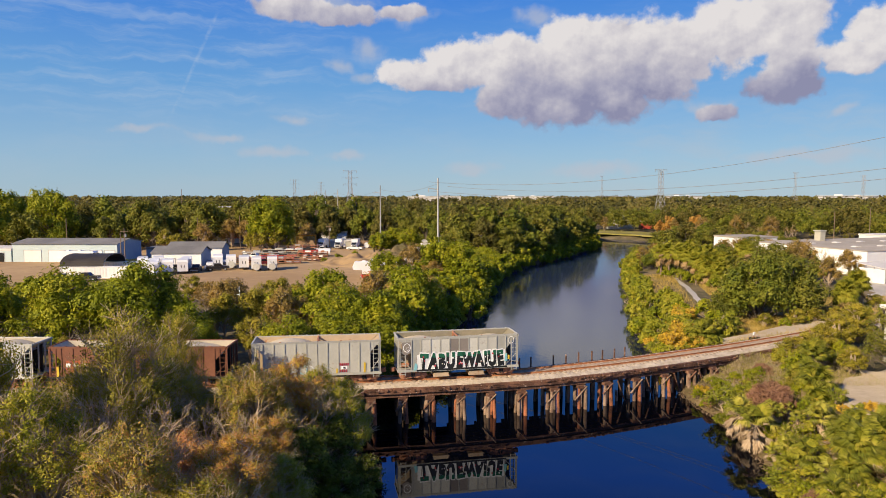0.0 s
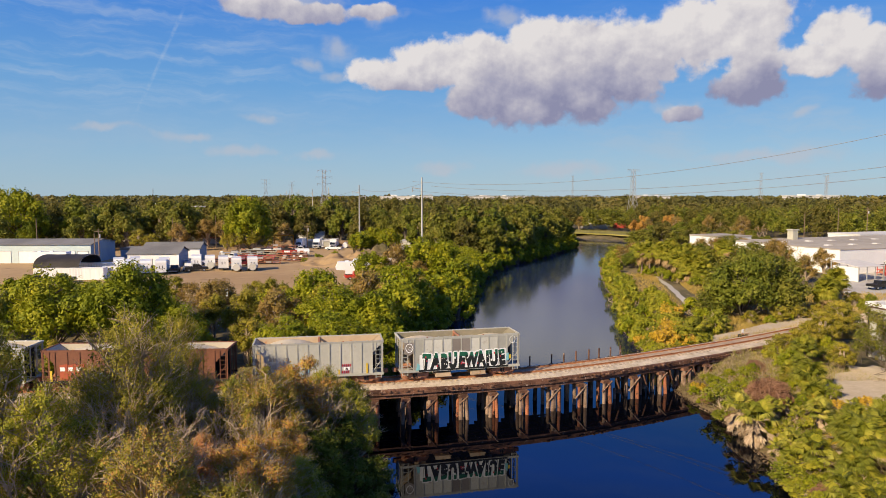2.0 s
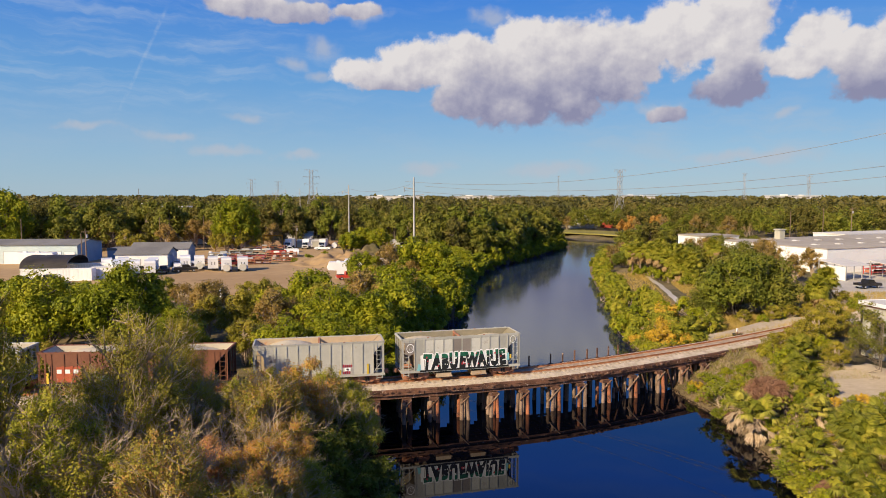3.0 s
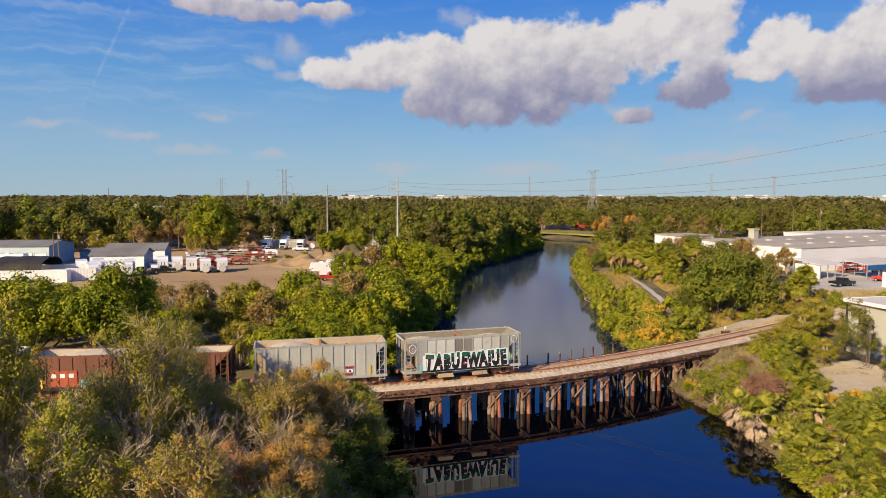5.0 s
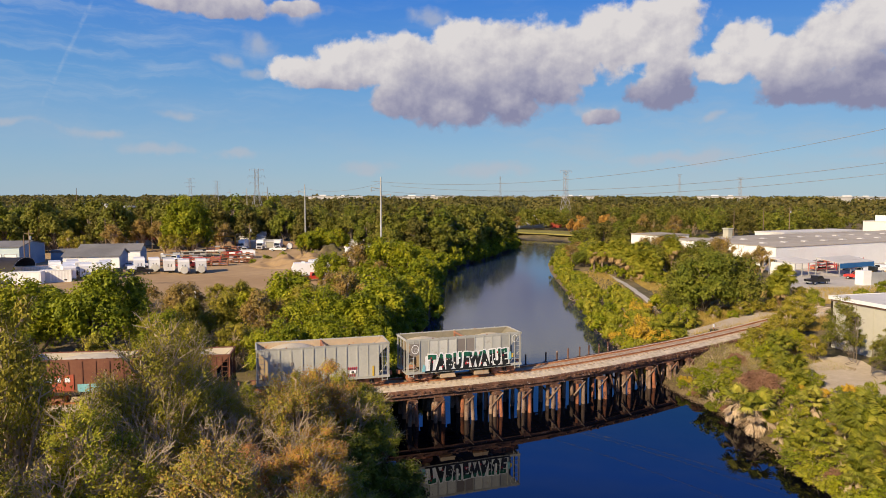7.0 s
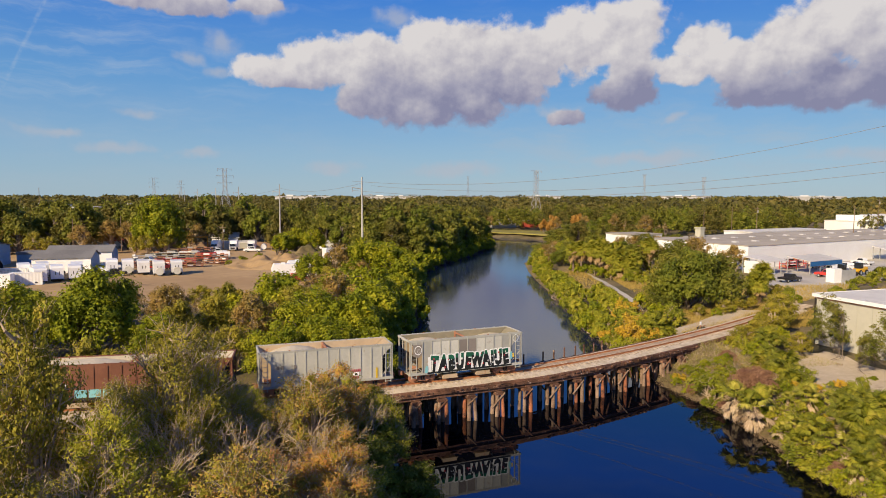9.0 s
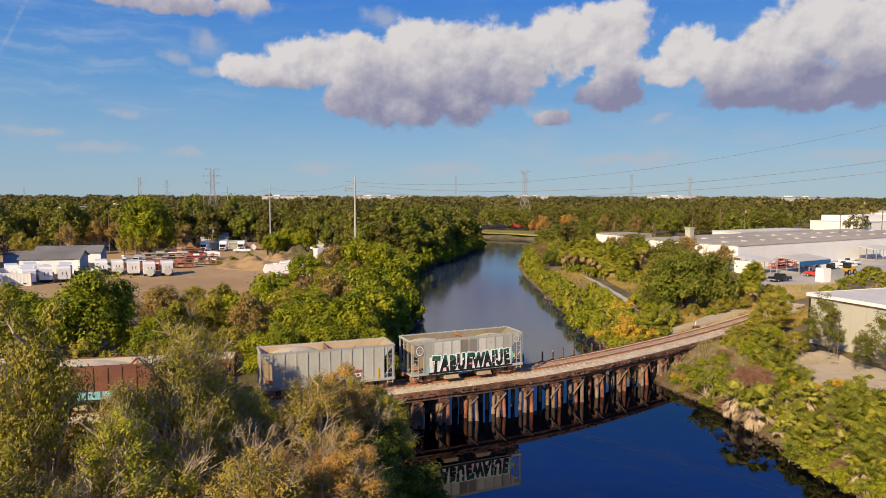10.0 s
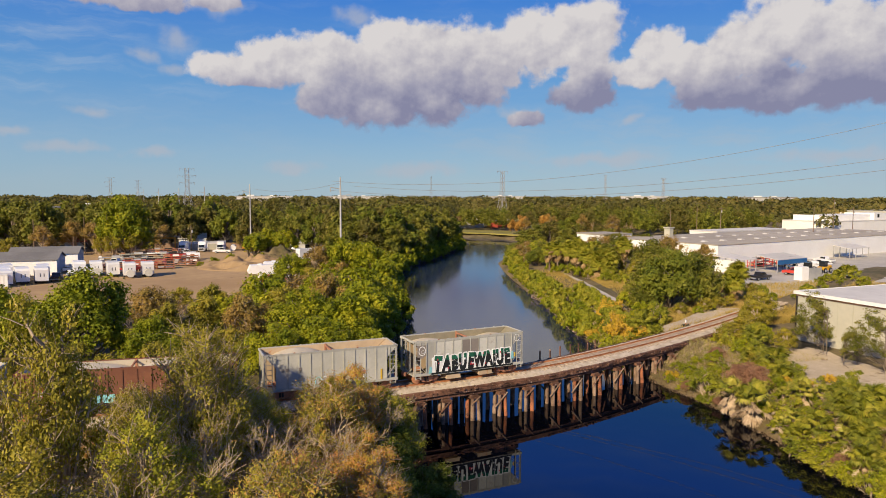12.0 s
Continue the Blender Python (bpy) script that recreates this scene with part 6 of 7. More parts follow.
def branch(g, rng, p, d, length, r, level, forks):
    """One bough and, by itself again, those that fork from it."""
    mid = p + d * length * 0.5 + Vector(rng.normal(size=3)) * length * 0.06
    end = p + d * length + Vector(rng.normal(size=3)) * length * 0.08
    g.tube(p, mid, r, r * 0.82, 4 if level < 2 else 3, False)
    g.tube(mid, end, r * 0.82, r * 0.6, 4 if level < 2 else 3, False)
    if level == forks:
        return
    for k in range(3 if level < 4 else 4):
        turn = Vector(rng.normal(size=3))
        way = (d * 0.95 + turn * 0.42 + Vector((0, 0, 0.16))).normalized()
        branch(g, rng, mid.lerp(end, 0.25 + 0.75 * (k + 1) / 4), way, length * rng.uniform(0.58, 0.82), r * 0.64, level + 1, forks)


def make_bare(name, label, height, seed, group, leafmat, leaves, forks=5):
    """A leafless shrub: several stems that fork again and again, with a few withered leaves left."""
    rng = np.random.default_rng(seed)
    t = thing(name, label, "shrub", I4, group)
    g = Build()
    for k in range(3):
        a = k * 2.1 + rng.uniform(0, 0.8)
        branch(g, rng, Vector((0.08 * math.cos(a), 0.08 * math.sin(a), -0.2)), Vector((0.45 * math.cos(a), 0.45 * math.sin(a), 1)).normalized(), height * 0.33, height * 0.0115, 1, forks)
    part("trunk", g, TWIG, t)
    tips = np.array(g.v)
    tips = tips[tips[:, 2] > height * 0.4]
    p = tips[rng.integers(0, len(tips), leaves)] + rng.normal(scale=0.06, size=(leaves, 3))
    n = rng.normal(size=p.shape)
    n /= np.linalg.norm(n, axis=1)[:, None]
    part("crown", quads_mesh("crown", leaf_quads(rng, p, n, 0.09), leafmat), leafmat, t)
    return t


USED = set()


def plant(proto, x, y, size=1.0, turn=None, tall=1.0, z=None):
    """Stands proto (first call) or a copy of it at a place."""
    turn = (x * 37.7 + y * 91.3) % 360 if turn is None else turn
    m = spin(x, y, (land_z(x, y) if z is None else z) - 0.05, turn, size, tall)
    if proto.name in USED:
        return copy_thing_scaled(proto, m)
    USED.add(proto.name)
    proto.matrix_basis = m
    return proto


def copy_thing_scaled(proto, m):
    loc, rot, sc = m.decompose()
    ob = copy_thing(proto, I4)
    ob.matrix_basis = m
    return ob


# kinds; each about ten metres across its labels' true size is set by size=
near_bush = [make_tree("bush", "tall olive-green bush with bare pale twigs", "bush", LEAF_OLIVE, 3.6, 8.6, 0.4, 23000, 0.10, s, 56, 0.15, 7, TWIG, 3, "foreground bushes", 1.15, loose=0.3) for s in (11, 12)]
near_grey = [make_tree("bush", "large grey-green bush with many bare pale twigs", "bush", LEAF_GREYGREEN, 3.8, 8.8, 0.3, 24000, 0.088, 13, 64, 0.15, 12, TWIG, 3, "foreground bushes", 1.22, loose=0.4)]
near_gold = [make_tree("bush", "bush turning gold and orange with grey bare twigs", "bush", tone, 3.3, 7.8, 0.4, 22000, 0.092, s, 50, 0.14, 11, TWIG, 3, "foreground bushes", 1.26, loose=0.27) for s, tone in ((21, LEAF_GOLD), (22, LEAF_AUTUMN), (23, LEAF_MOSS))]
near_dark = [make_tree("bush", "waterside bush with dense small leaves, shade put into its dark green", "bush", LEAF_SHORE, 3.2, 7.0, 0.2, 9000, 0.18, 35, 40, 0.13, 3, TWIG, 3, "foreground bushes", 1.1)]
near_rust = [make_tree("bush", "bush with rust-red turning leaves and bare twigs", "bush", LEAF_RUST, 2.6, 6.2, 0.4, 12000, 0.10, 31, 32, 0.12, 12, TWIG, 3, "foreground bushes", 1.3, loose=0.3)]
bush = [make_tree("bush", "tall olive-green bush with bare pale twigs beside the track", "bush", LEAF_OLIVE, 3.5, 8.2, 0.5, 7500, 0.21, s, 34, 0.14, 5, TWIG, 3, "riverside bushes", 1.15) for s in (11, 12)]
green = [make_tree("tree", "dense fresh-green broadleaf tree behind the train", "tree", LEAF_BRIGHT, 5.2, 10.0, 0.8, 18000, 0.24, s, 56, 0.24, 1, BARK, 2, "riverside trees") for s in (41, 42, 43)]
greenb = [make_tree("tree", "dense fresh-green broadleaf tree by the yard", "tree", LEAF_BRIGHT, 5.2, 10.0, 0.8, 8500, 0.35, s, 44, 0.24, 1, BARK, 2, "riverside trees") for s in (44, 45)]
lime_far = [make_tree("shrub", "yellow-green waterside shrub with dense leaves", "shrub", LEAF_LIME, 2.5, 3.6, 0.2, 2000, 0.31, s, 20, 0.08, 0, TWIG, 2, "waterside shrubs") for s in (53, 54)]
leafy_far = [make_tree("shrub", "green leafy shrub on the riverbank", "shrub", LEAF_BRIGHT, 2.2, 3.2, 0.2, 1800, 0.29, 67, 18, 0.08, 0, TWIG, 2, "waterside shrubs")]
lime = [make_tree("shrub", "yellow-green waterside shrub with dense leaves", "shrub", LEAF_LIME, 2.5, 3.6, 0.2, 2700, 0.215, s, 28, 0.08, 5, TWIG, 4, "waterside shrubs") for s in (51, 52)]
yellow = [make_tree("shrub", "waterside shrub with yellow and orange leaves", "shrub", LEAF_YELLOW, 2.4, 3.2, 0.2, 2900, 0.205, 61, 26, 0.08, 5, TWIG, 4, "waterside shrubs")]
leafy = [make_tree("shrub", "green leafy shrub on the riverbank", "shrub", LEAF_BRIGHT, 2.2, 3.2, 0.2, 2900, 0.19, 66, 26, 0.08, 4, TWIG, 4, "waterside shrubs")]
oak = [make_tree("tree", "large dark green oak with an uneven crown", "tree", LEAF_OAK, 6.4, 10.5, 0.4, 13000, 0.36, s, 56, 0.16, 1, BARK, 1, "riverside trees") for s in (71,)]
oak += [make_tree("tree", "olive-green oak with an uneven crown beside the track", "tree", LEAF_MID, 6.4, 10.5, 0.4, 11000, 0.36, 72, 60, 0.16, 2, TWIG, 1, "riverside trees", loose=0.5)]
wood = [make_tree("tree", "grown dark oak in the riverside wood", "tree", mt, 6.8, 15.0, 0.4, 4600, 0.66, s, 34, 0.34, 0, BARK, 1, "wood along the river") for s, mt in ((81, LEAF_MID), (82, LEAF_DARK), (83, LEAF_OAK), (84, LEAF_MID))]
edge = [make_tree("tree", "bright green tree leaning over the water's edge", "tree", LEAF_BRIGHT, 4.6, 8.5, 0.2, 3200, 0.50, 91, 30, 0.22, 0, BARK, 2, "wood along the river")]
tan = [make_tree("tree", "half-bare tree with olive-brown leaves", "tree", LEAF_BRONZE, 4.2, 9.0, 0.8, 4600, 0.28, 95, 28, 0.19, 9, TWIG, 2, "riverside trees", 1.15)]
bare = [make_bare("bare_shrub", "leafless shrub of pale forking twigs", 3.2, 97, "bare shrubs", LEAF_BRONZE, 260, 4)]
bare_top = [make_bare("bare_shrub", "tall half-bare shrub of pale forking branches in the thicket", 8.4, s, "bare shrubs", LEAF_GOLD, 900) for s in (98, 197)]
brown = [make_tree("dead_brush", "low dome of reddish-brown dead brush", "shrub", LEAF_BROWN, 2.6, 2.9, 0.1, 9000, 0.36, 99, 34, 0.05, 10, BROWNTWIG, 5, "bare shrubs", loose=0.6, slim=0.1)]
slim = [make_tree("young_tree", "slender young tree with sparse leaves before a cream wall", "tree", LEAF_MID, 1.6, 7.0, 0.5, 4200, 0.11, 103, 60, 0.03, 2, BARK, 2, "young trees", 1.1, loose=1.3)]
pine = [make_tree("tree", "tall round-crowned bright green tree in the yard", "tree", LEAF_BRIGHT, 8.2, 18.0, 0.6, 17000, 0.50, 107, 80, 0.45, 1, BARK, 1, "yard trees")]
amber = [make_tree("tree", "small tree in orange autumn leaf across the river", "tree", LEAF_ORANGE, 4.0, 8.0, 1.2, 2600, 0.5, 109, 18, 0.22, 3, BARK, 1, "autumn trees")]

rng = random.Random(77)
def stand(kind, spots):
    """Plants one kind at each (x, y, size, tallness)."""
    for x, y, size, tall in spots:
        plant(kind, x, y, size, tall=tall)


# foreground thicket between camera and track
# the bush at x -37.6 stands out of view, kept to shade the cars
stand(near_bush[0], [(-25.2, 47.4, 0.7, 1.0), (-21.9, 54.6, 0.62, 2.0), (-32.0, 42.4, 0.85, 1.0), (-37.6, 45.4, 1.05, 0.95), (-26.6, 55.0, 0.62, 0.9), (-12.8, 33.6, 0.9, 0.8)])
stand(near_grey[0], [(-21.0, 43.4, 1.12, 1.3), (-18.4, 46.6, 0.8, 1.15), (-24.2, 45.8, 0.85, 1.15)])
stand(near_dark[0], [(-22.6, 50.4, 0.6, 0.9), (-18.2, 51.0, 0.6, 0.9), (-9.6, 45.4, 0.82, 0.9), (-6.9, 41.6, 0.6, 0.75), (-6.0, 47.2, 0.72, 0.8), (-5.6, 43.8, 0.6, 0.75), (-8.6, 49.6, 0.8, 0.85), (-7.4, 45.6, 0.66, 0.8)])
stand(near_gold[0], [(-13.6, 46.5, 1.05, 1.08), (-16.2, 34.0, 1.0, 1.12)])
stand(near_gold[1], [(-11.6, 50.2, 1.05, 1.02), (-12.0, 38.0, 0.95, 0.95), (-13.2, 54.6, 0.62, 0.95), (-11.6, 43.0, 0.85, 0.9), (-9.6, 33.0, 0.55, 0.75), (-29.0, 52.0, 0.55, 0.75)])
stand(near_rust[0], [(-13.2, 41.6, 0.7, 1.2), (-12.6, 36.0, 0.8, 1.1), (-15.4, 38.6, 0.8, 1.2)])
stand(near_gold[2], [(-22.4, 36.0, 1.1, 1.1), (-10.4, 41.0, 0.78, 0.85), (-14.4, 30.2, 0.88, 1.0), (-17.2, 53.6, 0.62, 1.0)])
stand(near_bush[1], [(-27.2, 37.8, 1.0, 1.75), (-27.0, 31.5, 1.05, 1.05), (-40.8, 50.0, 0.9, 0.9), (-22.4, 54.4, 0.66, 1.0), (-32.4, 54.6, 0.5, 0.8)])
stand(leafy[0], [(-10.8, 34.6, 0.7, 1.5)])
stand(near_gold[2], [(-8.4, 55.4, 0.82, 1.05), (-8.0, 51.4, 0.86, 1.08), (-10.2, 54.2, 0.85, 1.04)])
# bare branching tops standing out of the thicket
stand(bare_top[0], [(-13.0, 45.2, 1.0, 1.0), (-16.4, 36.6, 0.95, 1.0), (-19.6, 40.8, 1.05, 1.05), (-12.4, 34.6, 0.85, 1.0), (-24.8, 40.4, 1.0, 1.0)])
stand(bare_top[1], [(-10.9, 49.0, 0.95, 1.0), (-13.4, 38.2, 0.9, 1.0), (-22.6, 35.4, 1.05, 1.05), (-15.4, 41.4, 0.95, 1.0), (-17.6, 45.0, 0.95, 1.0)])
# low trees hanging over the water behind the west end of the trestle
for x, y, s in ((-6.2, 68.6, 0.62), (-4.2, 70.4, 0.66), (-2.0, 73.2, 0.66), (-0.4, 77.4, 0.7)):
    plant(near_dark[0], x, y, s * 1.25, tall=0.9)
# green trees behind the train
stand(green[0], [(-34.5, 75.5, 1.12, 1.06), (-62, 79, 1.1, 1.0), (-11.5, 72.5, 0.85, 0.85), (-8.4, 81.5, 0.9, 0.92)])
stand(green[1], [(-43.5, 77, 1.1, 1.0), (-72, 78, 1.1, 1.0), (-16.5, 71, 0.72, 0.9), (-13, 82, 0.95, 0.9)])
stand(green[2], [(-53, 76, 1.12, 1.0), (-27.5, 72, 0.78, 0.9), (-7.0, 73, 0.8, 0.85)])
stand(bush[0], [(-21, 74, 0.8, 0.95), (-15.0, 92, 1.0, 1.0), (-23, 106, 0.9, 0.75), (-30, 115, 0.75, 0.8), (-24, 112, 0.7, 0.7), (-70, 115, 0.8, 0.8)])
stand(tan[0], [(-19, 81, 0.9, 0.95), (-9, 92, 1.0, 1.0), (-31, 95, 0.9, 0.85), (-2.8, 108, 0.95, 0.79), (-11, 116, 0.9, 0.72), (-33, 104, 0.9, 0.75), (-40, 112, 0.7, 0.7)])
stand(bush[1], [(-24.5, 84, 0.95, 1.0), (-29, 86, 0.9, 0.9), (-42, 102, 0.9, 0.85), (-44, 117, 0.8, 0.75), (-25, 100, 0.9, 0.95), (-8, 127, 1.0, 0.76), (-56, 113, 0.7, 0.8)])
stand(greenb[1], [(-5.2, 88, 0.95, 0.98), (-4.9, 98, 1.0, 1.0), (-9, 103, 1.0, 0.72), (-7, 114, 1.0, 0.72), (-0.8, 118, 0.9, 0.61), (-95, 108, 1.1, 0.8), (-17, 98, 0.9, 0.95)])
stand(greenb[0], [(-22, 94, 0.9, 0.72), (-38, 88, 1.0, 0.8), (-46, 90, 1.0, 0.8), (-56, 92, 1.05, 0.8), (-66, 94, 1.1, 0.8), (-52, 104, 0.9, 0.72), (-62, 106, 1.0, 0.7), (-74, 106, 1.0, 0.75), (-84, 104, 1.1, 0.8), (-108, 112, 1.2, 0.8), (-84, 88, 1.1, 0.9), (-4, 125, 0.85, 0.54)])
stand(lime[0], [(-16, 104, 1.0, 1.3), (-27, 124, 0.6, 1.4)])
stand(lime[1], [(-20, 117, 0.9, 1.0)])
stand(bare[0], [(-34, 98, 1.6, 1.2), (-37, 106, 1.7, 1.1), (-29, 101, 1.7, 1.2), (-36, 118, 1.4, 1.1)])
stand(edge[0], [(2.0, 128, 0.9, 0.58)])


FAR_LEAVES = {}


def stand_far(kind, x, y, size, tall):
    """Leaves of a far tree, joined with its neighbours'."""
    me = [c for c in kind.children if c.name.startswith("crown")][0].data
    co = np.empty(len(me.vertices) * 3, np.float32)
    me.vertices.foreach_get("co", co)
    a = x * 1.7 + y
    p = co.reshape(-1, 3) @ np.array([[math.cos(a), math.sin(a), 0], [-math.sin(a), math.cos(a), 0], [0, 0, tall]]) * size + [x, y, LAND]
    FAR_LEAVES.setdefault(me.materials[0].name, []).append(p.reshape(-1, 3, 3)[::3])


def scatter(poly, gap, kinds, lo, hi, seed, tall=(0.9, 1.1), keep=None, far=False):
    r = random.Random(seed)
    xs, ys = [p[0] for p in poly], [p[1] for p in poly]
    done = []
    for _ in range(6000):
        x, y = r.uniform(min(xs), max(xs)), r.uniform(min(ys), max(ys))
        inside = False
        for (x0, y0), (x1, y1) in zip(poly, poly[1:] + poly[:1]):
            if (y0 > y) != (y1 > y) and x < (x1 - x0) * (y - y0) / (y1 - y0) + x0:
                inside = not inside
        if not inside or any((x - a) ** 2 + (y - b) ** 2 < gap * gap for a, b in done):
            continue
        if keep and not keep(x, y):
            continue
        done.append((x, y))
        if far:
            stand_far(r.choice(kinds), x, y, r.uniform(lo, hi), r.uniform(*tall))
        else:
            plant(r.choice(kinds), x, y, r.uniform(lo, hi), tall=r.uniform(*tall))


def edge_row(pts, kinds, lo, hi, seed, spread=1.6, every=2.4):
    r = random.Random(seed)
    for (x0, y0), (x1, y1) in zip(pts, pts[1:]):
        n = max(1, round(math.hypot(x1 - x0, y1 - y0) / every))
        for i in range(n):
            t = (i + r.random() * 0.6) / n
            kind, y = r.choice(kinds), y0 + (y1 - y0) * t + r.uniform(-spread, spread)
            if y > 90:
                kind = r.choice(lime_far) if kind in lime else leafy_far[0] if kind in leafy else kind
            plant(kind, x0 + (x1 - x0) * t + r.uniform(-spread, spread), y, r.uniform(lo, hi), tall=r.uniform(0.85, 1.15))


def dry(margin):
    return lambda x, y: float(to_river(np.array([x]), np.array([y]))[0]) > margin


# wood along the west bank
scatter([(-3, 130), (6, 130), (12, 160), (20, 188), (2, 188), (-4, 170)], 5.6, greenb + greenb + tan + edge, 0.7, 0.9, 55, (0.6, 0.8), dry(1.5))
scatter([(2, 188), (20, 188), (40, 222), (60, 262), (64, 286), (40, 300), (8, 300), (-6, 262), (-6, 236), (4, 214)], 7.0, wood, 0.85, 1.12, 5, (0.85, 1.1), dry(2.5))
for x, y in ((8, 138), (10.5, 150), (12, 160), (15.5, 172), (19, 183), (24, 193), (30, 204), (36, 215), (42, 226), (48, 238), (54, 250), (59, 262), (63, 274), (4.5, 124), (2, 112), (-1, 101), (-4.5, 92), (-6.5, 80)):
    plant(edge[0], x - 1.2, y + 1, rng.uniform(0.75, 1.0), tall=rng.uniform(0.75, 1.05))
edge_row([(-66, 69.5), (-44, 68.8), (-26, 68.4)], bush + leafy, 0.5, 0.75, 33, 0.8, 3.0)
edge_row([(-7.5, 72), (-3.5, 88), (3, 110), (6.5, 126), (12.5, 165), (20.5, 189), (39.5, 224), (59.5, 262), (64, 284)], edge, 0.5, 0.75, 31, 0.8, 5.0)
# trees behind the yard
scatter([(-190, 268), (-60, 268), (-12, 264), (10, 304), (40, 306), (60, 300), (50, 345), (-60, 345), (-190, 345)], 9.5, wood, 0.85, 1.12, 6, (0.9, 1.12), dry(2), True)
scatter([(-175, 212), (-126, 212), (-124, 262), (-175, 262)], 9, wood + green, 0.8, 1.05, 7, far=True)
for x, y, k in ((-18, 196, 0.9), (-26, 197, 0.8), (-30, 192, 0.7), (-10, 206, 0.9), (-15, 190, 0.6), (-33, 186, 0.5)):
    plant(lime_far[int(x) % 2], x, y, k, tall=0.9)
plant(pine[0], -58.0, 228, 1.1, tall=1.0)
for x, y, k in ((-60.5, 222, 1.0), (-55.5, 223, 0.95), (-51.5, 226, 0.8), (-64.5, 225, 0.85), (-93, 224, 1.0), (-88, 222, 0.9)):
    plant(bush[int(-x) % 2], x, y, k)
for x, y, s, t in ((-152, 226, 1.5, 1.0), (-141, 240, 1.45, 1.0), (-132, 228, 1.4, 1.0), (-160, 246, 1.5, 1.0), (-147, 216, 1.2, 1.0), (-122, 246, 1.3, 1.0), (-108, 242, 1.25, 1.0), (-96, 252, 1.25, 1.0), (-84, 240, 1.2, 1.0), (-72, 246, 1.2, 1.0), (-50, 266, 1.3, 1.0), (-34, 268, 1.3, 1.0)):
    plant(greenb[int(-x) % 2] if x < -128 else wood[int(-x) % 4], x, y, s * (1.2 if x < -128 else 1.0), tall=t * (1.3 if x < -128 else 1.0))
for x, y, s, kind in ((-69, 236, 1.15, tan[0]), (-76, 240, 1.2, tan[0]), (-104, 238, 1.2, tan[0]), (-50, 246, 1.0, tan[0]), (-118, 236, 1.3, greenb[1]), (-112, 256, 1.1, wood[1]), (-98, 262, 1.15, wood[3]), (-84, 276, 1.1, wood[1]), (-64, 262, 1.1, wood[0]), (-54, 256, 1.0, wood[1]), (-30, 256, 1.0, wood[2]), (-22, 250, 0.9, wood[1]), (-46, 272, 1.1, wood[3]), (-1.5, 143.5, 1.1, greenb[0]), (4.0, 141, 1.05, greenb[1]), (-7.0, 141.5, 1.0, tan[0]), (-12.0, 139, 0.8, greenb[0]), (3.5, 150, 1.0, greenb[1]), (-19.5, 213, 0.8, greenb[0])):
    plant(kind, x, y, s)
plant(wood[1], -44, 256, 0.95)
plant(wood[1], -36, 262, 0.95)
plant(greenb[0], -16, 218, 0.95)
plant(greenb[1], -11, 211, 0.9)
plant(edge[0], -20, 210, 0.9)
plant(wood[3], -70, 258, 0.8)
plant(tan[0], -80, 225, 1.1)
plant(wood[0], -100, 232, 0.95)
plant(wood[3], -112, 226, 0.9)
plant(wood[1], -90, 246, 0.95)
# far bank beyond the bend
scatter([(100, 300), (150, 262), (175, 250), (240, 300), (240, 380), (60, 400), (60, 374), (92, 340)], 9.0, wood, 0.8, 1.05, 8, (0.8, 1.05), dry(24), True)
for x, y, s in ((103, 306, 1.0), (113, 300, 1.05), (100, 310, 0.8)):
    plant(amber[0], x, y, s, tall=1.25)
for x, y, s in ((86, 356, 0.8), (104, 304, 0.9), (112, 290, 1.0), (124, 282, 1.1), (132, 270, 1.1)):
    plant(tan[0], x, y, s, tall=1.1)
plant(bare[0], 126, 274, 3.4)
plant(bare[0], 138, 266, 3.2)
# east bank, far side of the bridge
scatter([(66, 222), (92, 252), (104, 262), (120, 246), (112, 222), (90, 206), (76, 208)], 8.0, wood + tan, 0.55, 0.8, 9, (0.7, 0.9), dry(3))
scatter([(50, 182), (58, 200), (72, 210), (76, 196), (68, 176), (60, 162), (56, 164)], 6.0, tan + oak, 0.5, 0.75, 10, (0.7, 0.9), dry(3))
stand(oak[0], [(46.6, 98.5, 0.95, 1.05), (70, 136, 0.8, 0.85), (68, 164, 0.85, 0.8)])
stand(oak[1], [(53.0, 100.5, 0.9, 1.0), (41.8, 99, 0.5, 0.8), (48.6, 106, 0.85, 1.0), (64, 150, 0.8, 0.85), (78, 170, 0.8, 0.9), (69, 139.5, 0.9, 0.95), (88, 162, 0.6, 0.9)])
stand(tan[0], [(58, 110, 0.6, 1.1), (62, 122, 0.7, 1.0), (72, 150, 0.75, 1.0), (76, 182, 0.8, 1.0), (74, 143, 0.95, 1.05), (79, 147.5, 1.0, 1.05), (91, 149.5, 0.8, 0.95), (80, 138, 0.7, 1.0)])
stand(slim[0], [(64, 116, 0.6, 2.0)])
stand(bush[0], [(45.5, 93.8, 0.42, 0.8), (53.0, 95.4, 0.5, 0.75), (66, 128, 0.75, 1.0), (82, 143, 0.7, 0.9), (70, 108, 0.5, 0.8)])
stand(bush[1], [(49.5, 93.4, 0.5, 0.7), (57.0, 97.4, 0.45, 0.8), (60, 132, 0.7, 1.0)])
stand(leafy[0], [(47.6, 92.4, 0.55, 1.0), (51.2, 94.0, 0.5, 1.0), (68, 102, 0.45, 1.1)])
stand(bare[0], [(84, 150, 0.7, 2.2), (85, 148.5, 1.9, 1.6)])
stand(lime[0], [(76, 112, 0.5, 1.1)])


edge_row([(28.4, 82), (29.4, 90), (31.0, 100)], yellow + yellow + lime + leafy, 0.7, 1.0, 45, 1.2, 1.8)
